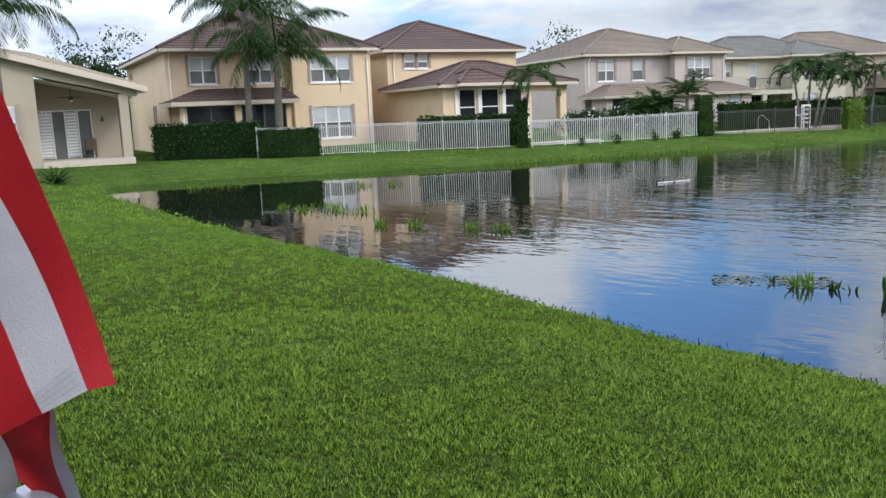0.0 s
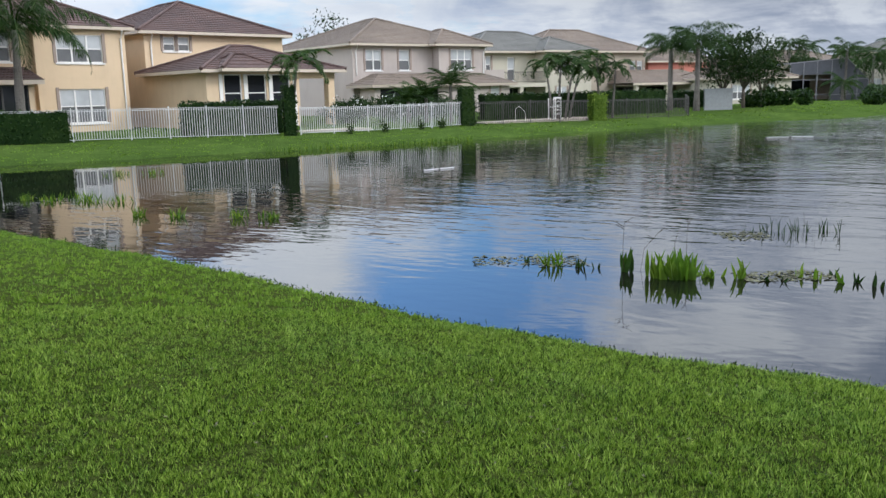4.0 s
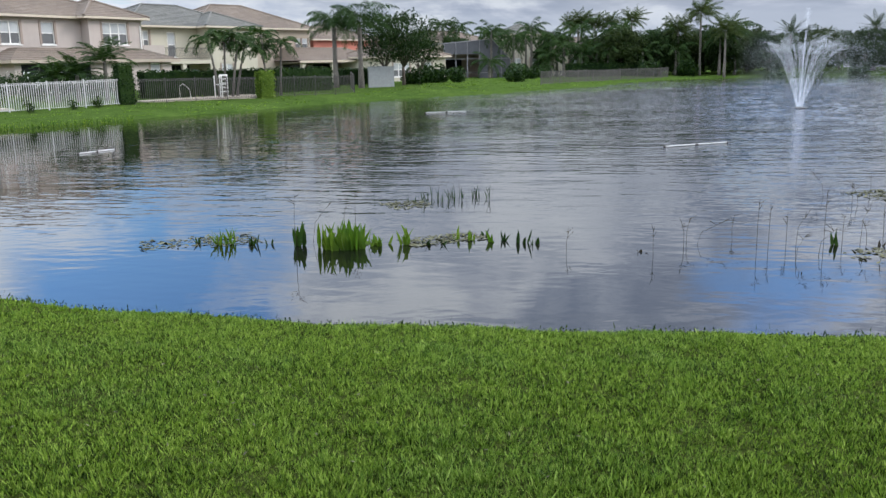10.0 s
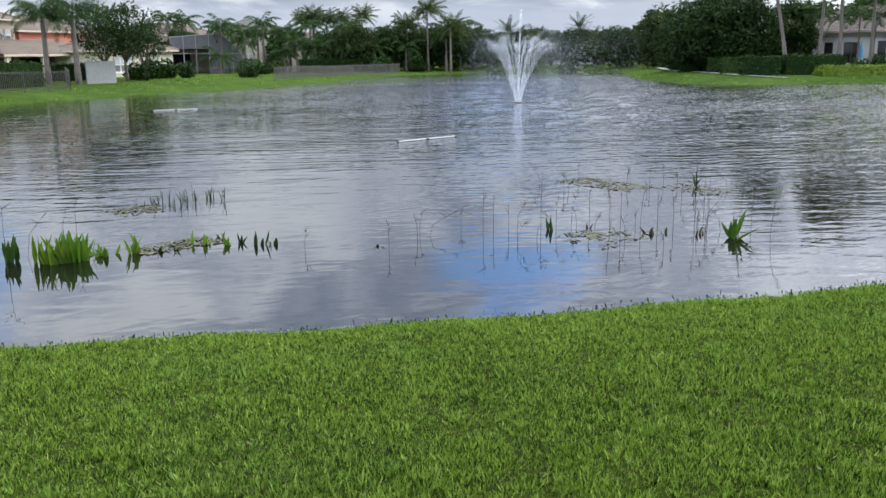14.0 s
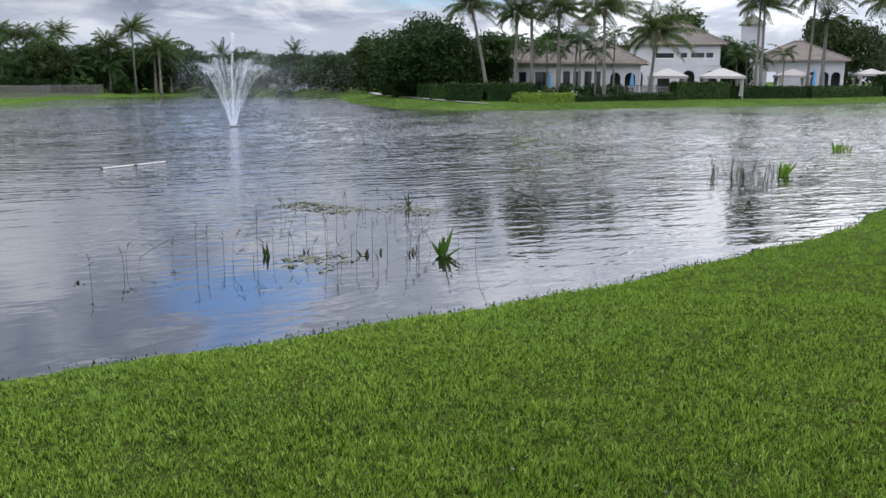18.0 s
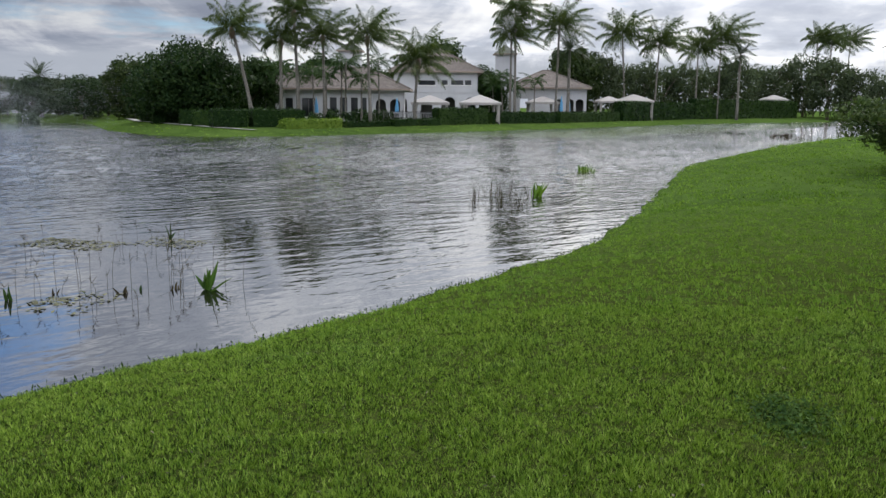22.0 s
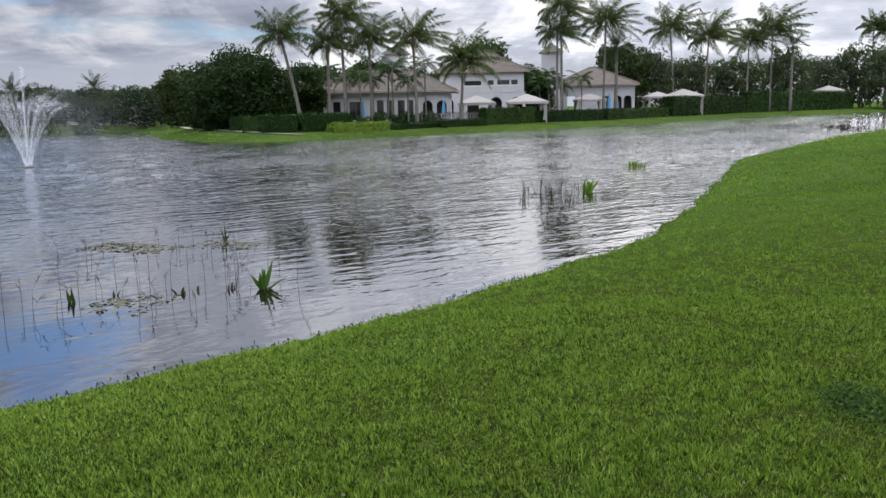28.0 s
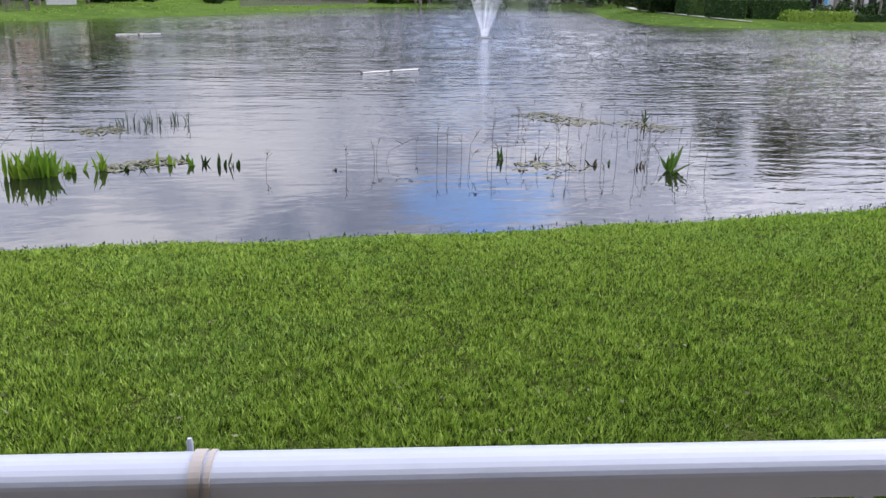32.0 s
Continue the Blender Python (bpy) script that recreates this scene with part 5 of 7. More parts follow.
# ---- palms and trees on the clubhouse bank ----
CP = "coconut palms by the clubhouse"
for i, (x, y, zt, lx, ly, s) in enumerate([(70.8, 37.5, 9.2, -0.8, 1.5, 0.92), (73.8, 36.2, 8.5, 0, -0.1, 0.9), (74.6, 34.8, 11.1, -0.2, 0.2, 0.95), (77.3, 33.3, 9.0, 0, 0.1, 0.95), (77.1, 28.5, 8.9, 0, 0.3, 1.0),
                                            (82.6, 25.9, 7.1, 0.1, -0.4, 1.12), (107.3, 20.3, 14.3, 0, 0.2, 1.2), (107.6, 21.0, 11.4, 0, 0, 1.15), (113.2, 16.0, 12.9, 0, -0.2, 1.25), (144, 9.0, 14.2, 0, 0.9, 1.5),
                                            (147, 4.4, 13.0, 0, -0.4, 1.55), (166, -2.4, 13.3, 0, 0, 1.42), (168, -6.4, 15.0, 0, 0, 1.8), (227, -31.1, 19.3, 0, 0.3, 1.5), (227, -34, 18.7, 0.3, 0, 1.45), (246, -41, 20.0, 0, -0.3, 1.6)]):
    palm("coconut_palm", x, y, coco[i % 3], zt, 0.15, "tall wind-swept coconut palm with grey trunk on the clubhouse bank", (lx, ly), CP, s * 1.25, 6 * (i % 5) - 12, shaft=0.9 if i < 6 else 0.0)
for i, (x, y, zt, c) in enumerate([(115, 14.6, 10.1, date[0]), (168, -9.9, 12.4, date[1])]):
    palm("date_palm", x, y, c, zt, 0.22, "stiff grey-green date palm beside the clubhouse", group="date palms", turn=31 * i, size=1.25)
for i, (x, y, zt) in enumerate([(83.6, 33.7, 6.9), (84.9, 30.4, 7.0), (84.2, 37.5, 6.2), (112.0, 18.6, 5.9), (84.0, 36.0, 5.6), (85.0, 39.5, 5.7), (84.4, 32.2, 5.4), (113.5, 23.5, 6.6), (113.0, 24.8, 6.0), (113.2, 22.2, 5.7), (92.5, 41, 6.3), (86, 44, 6.0), (110.5, 22.5, 5.4), (111.0, 21.0, 4.9), (109.8, 23.6, 5.2), (110.8, 24.5, 6.0), (84.2, 41.5, 6.4), (83.8, 43.0, 5.9), (84.6, 34.6, 6.5)]):
    palm("small_palm", x, y, small[i % 2], zt, 0.09, "slender small palm in front of the clubhouse wall", (rng.uniform(-0.3, 0.3), rng.uniform(-0.4, 0.4)), "small palms by the clubhouse", rng.uniform(0.85, 1.15), 61 * i)
oak = tree("oak_tree", 74.0, 45.8, oak_limbs, oak_crown, "large dense dark green oak beside the clubhouse hedge", 1.0, 20)
oak.children[1].matrix_basis = Matrix.Translation((0, 0, 1.7)) @ Matrix.Diagonal((1.05, 1.05, 0.84, 1))
tree("oak_tree", 78.5, 53.0, far_limbs, far_crowns[0], "dark green oak behind the clipped hedges", 0.75, 70)
tree("oak_tree", 84.0, 44.8, far_limbs, far_crowns[1], "leafy green tree behind the clubhouse palms", 0.85, 140)
tree("oak_tree", 128.0, 37.0, far_limbs, far_crowns[1], "rounded green tree rising behind the clubhouse roof", 1.5, 140)
tree("oak_tree", 112.5, 24.8, far_limbs, far_crowns[0], "dark leafy tree between the clubhouse wings", 0.62, 10)

# ---- far belt of trees and palms ----
FB = "far belt of trees"
BELT = [(-21.5, 122, 0.72), (-24.0, 130, 0.8), (-26.2, 134, 0.7), (-30.2, 128, 0.8), (-33.0, 126, 0.7), (-34.6, 116, 0.75), (-35.8, 128, 0.85), (-37.1, 118, 0.8), (-38.5, 122, 0.8),
        (-39.8, 128, 0.85), (-41.0, 121, 0.72), (-42.3, 127, 0.78), (-43.6, 122, 0.7), (-44.9, 130, 0.78), (-46.3, 124, 0.72), (-47.6, 130, 0.75), (-49.0, 124, 0.75), (-50.4, 128, 0.82), (-51.8, 119, 0.86), (-53.2, 126, 0.8),
        (-54.7, 112, 0.9), (-56.2, 116, 0.8), (-63.0, 120, 1.02), (-64.8, 123, 1.0), (-66.6, 121, 1.05), (-68.4, 126, 1.0), (-70.2, 128, 0.98), (-77.0, 132, 1.12), (-75.2, 134, 1.1), (-83.0, 126, 1.12), (-84.6, 122, 1.05),
        (-86.0, 124, 1.0), (-87.4, 119, 1.08), (-88.8, 125, 1.0), (-90.2, 121, 1.05), (-91.6, 127, 1.1), (-93.0, 121, 1.1), (-94.4, 126, 1.0), (-95.8, 122, 1.05), (-97.2, 128, 1.1), (-98.6, 121, 1.0), (-100.0, 124, 1.05),
        (-101.6, 118, 1.0), (-103.2, 122, 1.05), (-105, 118, 1.0), (-107, 122, 1.0), (-110, 118, 1.05), (-113, 122, 1.1), (-117, 116, 1.0), (-121, 112, 1.0)]
for i, (az, d, s) in enumerate(BELT):
    a = radians(az)
    k = min(1.75, 1 + 0.055 * max(0.0, -81.0 - az))
    d, s = d * k, s * (0.4 + 0.6 * k)
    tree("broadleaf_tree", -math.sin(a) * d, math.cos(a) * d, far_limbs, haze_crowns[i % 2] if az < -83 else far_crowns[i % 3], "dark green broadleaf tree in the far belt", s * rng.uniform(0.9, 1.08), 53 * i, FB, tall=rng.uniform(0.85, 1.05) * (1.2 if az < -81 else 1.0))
for i, (x, y, zt) in enumerate([(65.1, 106.8, 7.5), (66.4, 106.0, 7.9), (68.2, 104.8, 7.4), (69.6, 103.9, 7.4), (72.2, 102.1, 8.0), (73.1, 92.7, 6.3), (75.1, 91.0, 8.3), (75.5, 86.8, 5.9)]):
    palm("coconut_palm", x, y, coco[(i + 1) % 3], zt, 0.14, "tall coconut palm above the far trees", (rng.uniform(-0.3, 0.3), 0.2), "far coconut palms", 0.8 if i < 5 else 0.95, 7 * i - 20)
for i, (x, y, zt) in enumerate([(88.1, 88.8, 5.6), (95.0, 81.4, 6.0), (97.4, 70.1, 6.3)]):
    palm("date_palm", x, y, date[i % 2], zt, 0.25, "round-headed date palm above the far trees", group="date palms", turn=40 * i, size=1.0)
for i, (x, y, zt) in enumerate([(54.8, 112.4, 6.4), (57.3, 105.5, 5.4), (52.9, 124.3, 8.2), (54.9, 123.4, 7.8), (61.2, 97.4, 3.6), (67.6, 93.1, 3.4), (59.0, 100.0, 5.2), (64.5, 99.0, 5.0), (55.6, 108.0, 4.8), (70.0, 96.0, 4.6), (72.0, 92.0, 3.6), (49.0, 100, 2.6), (57.5, 99.0, 3.0), (51.0, 103.5, 6.6), (53.0, 101.0, 5.6), (56.5, 102.5, 6.9), (60.0, 103.5, 5.8), (62.5, 100.5, 6.6), (66.0, 97.5, 5.9), (68.5, 99.0, 6.8), (71.0, 94.0, 5.6), (77.0, 89.5, 5.2), (80.0, 90.0, 6.2), (74.5, 95.5, 6.6), (58.5, 97.5, 4.2), (64.0, 95.5, 4.0)]):
    palm("queen_palm", x, y, queen_far[i % 2], zt, 0.16, "drooping queen palm among the far houses", group="far queen palms", size=rng.uniform(0.85, 1.1), turn=33 * i)

# ---- planting along the house gardens ----
for i, (x, y, zt, s) in enumerate([(18.7, 65.4, 5.3, 0.95), (20.6, 64.9, 5.5, 1.0)]):
    palm("queen_palm", x, y, queen[i], zt, 0.19, "feathery queen palm at the garden edge", group="garden queen palms", size=s * 0.95, turn=80 * i)
for i, (x, y, s) in enumerate([(23.3, 67.0, 0.75), (25.4, 68.2, 0.8), (27.6, 70.0, 0.6)]):
    ob = thing("broadleaf_tree", at(x, y, ground_at(x, y), 90 * i), "open-branched dark leafy tree at the end of the fences", "tree", "garden trees")
    part("trunk", open_limbs, M["bark"], ob, at=Matrix.Diagonal((s, s, s, 1)))
    part("crown", open_crowns[i % 2], M["oak"], ob, at=Matrix.Translation((0, 0, 2.2 * s)) @ Matrix.Diagonal((s, s, s, 1)))
for i, (x, y, zt, lx) in enumerate([(8.15, 54.6, 4.1, -0.5), (8.5, 54.8, 4.3, 0.2), (8.9, 54.6, 4.1, 0.6), (11.6, 57.0, 4.5, -0.2), (12.6, 57.6, 3.9, 0.2), (11.9, 57.4, 3.6, -0.5), (9.3, 55.4, 3.7, 0.7)]):
    palm("christmas_palm", x, y, xmas[i % 3], zt, 0.07, "slim dark-crowned palm of a multi-stemmed clump by the fence", (lx, 0.1), "clumped slim palms", 1.0, 57 * i)
palm("christmas_palm", -6.85, 44.3, xmas[0], 4.2, 0.08, "short dark palm standing over the vine-covered post", (0.45, -0.2), group="clumped slim palms", size=1.15)
palm("queen_palm", -21.1, 41.9, queen[0], 8.1, 0.17, "tall queen palm with drooping fronds behind the hedge", (0.15, -0.05), "house queen palms", 1.3, 40)
palm("queen_palm", -19.6, 42.3, queen[1], 5.9, 0.17, "queen palm with swollen trunk and arching fronds", (0.1, 0.1), "house queen palms", 1.3, 100, 0.05)
palm("queen_palm", -18.3, 21.0, queen[1], 5.9, 0.15, "queen palm leaning over the low porch house", group="house queen palms", size=0.8, turn=200)
for i, (x, y, s, t_) in enumerate([(-37.6, 55.5, 1.0, 1.12), (-41.0, 54.5, 0.95, 1.1)]):
    tree("thin_tree", x, y, thin_limbs, thin_crown, "thin airy tree behind the porch house", s * 1.1, 30 * i, "airy trees", tall=t_)
tree("oak_tree", -39.2, 53.6, far_limbs, far_crowns[0], "dark dense tree behind the porch house", 0.82, 40)
tree("thin_tree", -10.0, 92, thin_limbs, thin_crown, "airy treetop above the tan roofs", 1.45, 10, "airy trees")
tree("thin_tree", 33.0, 108, thin_limbs, thin_crown, "airy treetop behind the tan house", 1.25, 10, "airy trees")

hedge(-24.6, 38.4, -19.6, 40.0, 0.9, 2.0, "dense dark green clipped hedge against the fence corner", density=90, leaf=0.085, base=0.45)
hedge(-19.35, 39.22, -16.5, 40.30, 0.34, 1.55, "leafy hedge grown through the white fence", density=110, leaf=0.08, base=0.5)
hedge(-12.2, 43.4, -7.6, 45.6, 1.0, 1.75, "long low clipped hedge behind the white fence", density=70, base=0.5)
hedge(-7.2, 43.9, -6.6, 44.15, 0.55, 2.6, "vine-covered fence post, dark green", density=120, leaf=0.08, base=0.4)
hedge(2.0, 49.85, 2.8, 50.3, 0.6, 2.3, "vine-covered end post between the two fences", density=120, leaf=0.08, base=0.4)
hedge(10.6, 55.0, 11.6, 55.6, 0.6, 1.75, "bright yellow-green shrub clipped square by the dark fence", "lime", 0.09, 120, base=0.4)
hedge(3.6, 54.6, 17.5, 63.0, 0.7, 1.75, "long clipped hedge behind the dark fence", density=50, base=0.55)
hedge(20.5, 70.5, 24.0, 72.0, 0.8, 1.6, "clipped hedge beside the patio", density=50, base=0.55)
hedge(58.0, 96.0, 68.0, 93.0, 1.0, 1.5, "clipped hedge before the small ivory house", density=40, leaf=0.16, base=0.6)
oleander = bush_mesh("flowering_bush", 3.6, 2.2, 2600, 0.10, "hedge", 14)
for i, (x, y, s) in enumerate([(-5.4, 52.8, 0.8), (-4.2, 53.6, 0.85), (-2.2, 54.6, 0.9), (-0.4, 55.6, 0.95), (1.2, 56.2, 0.8)]):
    bush("flowering_bush", x, y, oleander, "tall dark bush with scattered white flowers behind the fence", s, 100 * i, "flowering bushes", 0.6)
fl = leaf_quads(np.stack([rng.uniform(-6, 0.6, 110), np.zeros(110), rng.uniform(1.5, 2.5, 110)], 1), 0.07)
fl[:, :, 1] += (53.0 + (fl[:, :1, 0] + 4.2) * 0.5 - 0.9 + rng.uniform(-0.2, 0.2, (110, 1)))
tagged(new("white_blossoms", soup("white_blossoms", fl, 4, M["flower"])), "small white blossoms scattered over the dark bushes", "blossom", kind="stuff")
for i, (x, y, zt, s) in enumerate([(0.1, 52.6, 2.2, 0.85), (1.6, 52.6, 2.9, 0.9), (-1.0, 52.6, 2.0, 0.8)]):
    palm("feather_palm", x, y, areca, zt, 0.12, "bushy feather palm arching over the white fence", group="feather palms", size=s, turn=50 * i)
fill = bush_mesh("garden_bush", 2.0, 1.3, 900, 0.13, "hedge", 8)
for i, (x, y, s) in enumerate([(44.0, 84.0, 1.5), (46.5, 88, 1.6), (49, 91, 1.5), (51.5, 93.0, 1.3), (42, 80, 1.2), (54, 95, 1.3), (29.5, 73.5, 1.4), (32, 76.2, 1.5), (35, 78.7, 1.3), (26.5, 69.5, 1.2), (79, 82, 1.8), (84, 80, 1.7), (88.5, 77.5, 1.6), (72, 90, 1.8), (66, 90, 1.6)]):
    bush("garden_bush", x, y, fill, "rounded dark green garden bush", s, 77 * i, "garden bushes", category="bush")
spiky = soup("grass_clump", np.concatenate([frond(1.1, 1.2 - 0.8 * rng.uniform(0, 1), 1.3, 0.06, 0.03, 8, 0.2, rng.uniform(0, 6.28)) for _ in range(90)]), 4, M["palm"])
bush("grass_clump", -23.6, 29.6, spiky, "arching clump of ornamental grass by the porch house", 1.3)

# clipped hedges, planting and path before the clubhouse
HB = "clipped hedge blocks"
for (a, b, c, d, wd, ht, mt) in [((64.2), 38.0, 66.3, 35.9, 1.6, 1.45, "hedge"), (66.6, 35.6, 70.2, 32.4, 1.4, 1.5, "hedge"), (66.3, 41.0, 67.4, 39.2, 1.4, 1.3, "hedge"), (69.0, 44.0, 70.0, 42.4, 1.3, 1.3, "hedge"), (72, 49.0, 75, 45.5, 1.3, 1.2, "hedge"),
                                 (67.2, 32.9, 72.8, 30.0, 1.2, 0.75, "lime"), (73.4, 29.8, 84.5, 26.2, 1.0, 0.5, "hedge"), (79, 54, 84, 58, 1.2, 1.2, "hedge")]:
    hedge(a, b, c, d, wd, ht, "bright clipped green hedge block by the path" if mt == "hedge" else "low yellow-green clipped border hedge", mt, 0.13, 45, group=HB)
hedge(79.5, 27.2, 86.5, 24.6, 1.0, 0.7, "dark low hedge along the terrace", density=40, leaf=0.13)
hedge(87.0, 24.9, 96.0, 21.6, 1.0, 1.7, "dark green hedge beside the cabanas", density=45, leaf=0.13)
hedge(97.0, 21.3, 110, 15.9, 1.0, 1.3, "low reddish-green hedge along the pool fence", density=40, leaf=0.14)
hedge(111, 15.5, 130, 9.3, 1.2, 1.3, "mixed hedge along the far pool fence", density=35, leaf=0.15)
hedge(131, 9.0, 160, -1.5, 1.6, 2.9, "long dark clipped hedge along the far bank", density=16, leaf=0.26, base=0.5)
hedge(160.5, -1.7, 205, -24, 1.6, 3.7, "long dark clipped hedge along the far bank", density=12, leaf=0.3, base=0.5)
for i, (x, y, s) in enumerate([(74.0, 33.0, 0.9), (76.2, 32.0, 1.0), (78.4, 31.0, 1.0), (80.5, 30.0, 0.9), (82.5, 29, 1.0), (72.2, 34.6, 0.9), (86.0, 30.5, 1.1), (85.5, 33.0, 1.2), (84.8, 36.0, 1.2), (84.0, 40.0, 1.2), (83.5, 43.0, 1.2)]):
    bush("terrace_bush", x, y, fill, "dark leafy shrub under the clubhouse windows", s, 91 * i, "terrace shrubs")

# shrubs and palms at the edge of the near lawn

def arching_shrub(name, reach, height, stems, leaves, size, mat):
    """Foliage of a shrub with arching, overhanging branches, open at the foot."""
    out = []
    for i in range(stems):
        a = i * 2.399 + rng.uniform(-0.3, 0.3)
        far_, top = reach * rng.uniform(0.35, 1.0), height * rng.uniform(0.55, 1.0)
        for j in range(9):
            t = (j + 1) / 9
            c = np.array([math.cos(a) * far_ * t, math.sin(a) * far_ * t, 0.1 * height + top * (1.55 * t - 0.75 * t * t)])
            k = (0.16 + 0.10 * math.sin(math.pi * t)) * reach * rng.uniform(0.7, 1.2)
            d = unit(leaves)
            p = c + d * np.array([k, k, k * 0.8]) * rng.uniform(0.2, 1, (leaves, 1)) ** 0.5
            p[:, 2] = np.maximum(p[:, 2], 0.05)
            out.append(leaf_quads(p, size, d))
    return soup(name, np.concatenate(out), 4, M[mat])


shrub = arching_shrub("shrub", 2.2, 2.3, 22, 46, 0.085, "shrub")
twigs = Mesh()
for i in range(22):
    a = i * 2.399
    f_ = rng.uniform(0.8, 2.3)
    twigs.tube([(0, 0, -0.1), (math.cos(a) * f_ * 0.4, math.sin(a) * f_ * 0.4, 1.3), (math.cos(a) * f_, math.sin(a) * f_, 1.9 + rng.uniform(-0.5, 0.3))], [0.04, 0.028, 0.006], 5)
for i, (x, y, s) in enumerate([(28.8, -6.85, 1.0), (24.8, -7.4, 0.88), (24.0, -8.7, 0.92), (27.0, -9.4, 1.2), (29.8, -9.0, 1.1), (21.5, -9.4, 1.0)]):
    ob = thing("shrub", at(x, y, ground_at(x, y), 80 * i), "spreading wild shrub with twiggy arching branches on the lawn edge", "shrub", "lawn-edge shrubs")
    part("foliage", shrub, M["shrub"], ob, at=Matrix.Diagonal((s, s, s, 1)))
    part("branches", twigs.data("branches", M["bark"]), M["bark"], ob, at=Matrix.Diagonal((s, s, s, 1)))
for i, (x, y, zt, s) in enumerate([(20.6, -7.2, 2.3, 1.0), (19.3, -6.7, 1.7, 0.9), (30.2, -8.6, 3.9, 1.05), (30.8, -10.0, 4.4, 1.1), (25.5, -10.5, 3.4, 1.1), (22.0, -8.2, 2.8, 1.0)]):
    palm("areca_palm", x, y, areca, zt, 0.08, "clumping areca palm behind the shrubs", group="areca palms", size=s, turn=67 * i)
palm("queen_palm", 19.9, -7.9, queen[0], 4.0, 0.16, "queen palm whose fronds hang over the lawn edge", (-0.1, 0.2), "lawn-edge queen palms", 0.95, 15)
palm("queen_palm", 18.0, -7.8, queen[1], 6.2, 0.16, "queen palm behind the lawn-edge shrubs", (0, 0.4), "lawn-edge queen palms", 1.0, 75)
for x, y in ((33, -17), (30, -20), (38, -19), (26, -17), (44, -24), (52, -30), (62, -36)):
    tree("broadleaf_tree", x, y, far_limbs, far_crowns[int(x) % 3], "leafy tree behind the lawn-edge shrubs", 0.75, x * 9, "lawn-edge trees")


def fan_leaf(reach, blades, fold):
    out = []
    for i in range(blades):
        a = radians(-115 + 230 * i / (blades - 1))
        d = np.array([math.cos(a), math.sin(a) * 0.9, 0.0])
        side = np.array([-d[1], d[0], 0])
        l_ = reach * (0.8 + 0.2 * math.cos(a * 0.7))
        wd = reach * 0.055
        p0, p1, p2 = d * 0.05, d * l_ * 0.55 + np.array([0, 0, 0.02]), d * l_ + np.array([0, 0, -fold * l_])
        mid = np.array([0, 0, 0.02 * (1 if i % 2 else -1)])
        out += [[p0 - side * wd * 0.2, p0 + side * wd * 0.2, p1 + side * wd + mid, p1 - side * wd + mid], [p1 - side * wd + mid, p1 + side * wd + mid, p2 + side * 0.004, p2 - side * 0.004]]
    return np.array(out)


fan_leaves = []
for i in range(34):
    a, e = rng.uniform(0, 6.28), rng.uniform(-0.5, 1.1)
    reach_ = rng.uniform(0.9, 1.3)
    m_ = pose(0, 0, 0, 0, 0, math.degrees(a)) @ pose(0, 0, 0, 0, -math.degrees(e), 0) @ Matrix.Translation((reach_, 0, 0)) @ pose(0, 0, 0, 0, 35, 0)
    q = fan_leaf(0.95, 21, 0.35)
    r3 = np.array(m_.to_3x3())
    fan_leaves.append(q @ r3.T + np.array(m_.translation))
    stem = np.array([[0, 0, 0], [0, 0, 0.02], list(m_.translation), list(m_.translation)])
    fan_leaves.append(stem[None])
fan_crown = soup("crown", np.concatenate(fan_leaves), 4, M["palm"])
palm("fan_palm", 9.2, -5.0, fan_crown, 2.8, 0.14, "broad fan palm with yellowing lower leaves at the lawn edge", group="fan palms", size=0.85, turn=30)
palm("fan_palm", 10.9, -6.6, fan_crown, 3.8, 0.14, "broad fan palm standing behind another", group="fan palms", size=1.0, turn=140)

# ---- fences ----


def fence(name, pts, height, gap, mat, label, group, post_gap=2.0, picket=0.018, joined=False, post=0.05):
    """A picket fence along points: posts, two rails a bay, and pickets."""
    ob = thing(name, Matrix.Translation((pts[0][0], pts[0][1], 0)), label, "fence", group)
    pm = Mesh().box(-picket / 2, picket / 2, -picket / 2, picket / 2, 0.12, height - 0.06).data("picket", mat)
    sm = Mesh().box(-post / 2, post / 2, -post / 2, post / 2, -0.4, height + 0.04).box(-post * 0.62, post * 0.62, -post * 0.62, post * 0.62, height + 0.04, height + 0.06).data("post", mat)
    o = Vector((pts[0][0], pts[0][1], 0))
    for (ax, ay), (bx, by) in zip(pts, pts[1:]):
        a, b = Vector((ax, ay, 0)), Vector((bx, by, 0))
        length, turn = (b - a).length, math.degrees(math.atan2(by - ay, bx - ax))
        bays = max(1, round(length / post_gap))
        for k in range(bays):
            p, q = a.lerp(b, k / bays), a.lerp(b, (k + 1) / bays)
            p.z, q.z = ground_at(p.x, p.y), ground_at(q.x, q.y)
            part("post", sm, mat, ob, at=Matrix.Translation(p - o) @ pose(0, 0, 0, 0, 0, turn))
            for z in (0.1, height - 0.1, height - 0.03):
                part("rail", Mesh().tube([p - o + Vector((0, 0, z)), q - o + Vector((0, 0, z))], 0.018, 4), mat, ob)
            n = int((q - p).length / gap)
            many = Mesh()
            for j in range(1, n):
                r = p.lerp(q, j / n) - o
                if joined:
                    many.box(r.x - picket / 2, r.x + picket / 2, r.y - picket / 2, r.y + picket / 2, r.z + 0.12, r.z + height - 0.06)
                else:
                    part("picket", pm, mat, ob, at=Matrix.Translation(r) @ pose(0, 0, 0, 0, 0, turn))
            if joined:
                tagged(part("picket_infill", many, mat, ob), kind="stuff")
    return ob


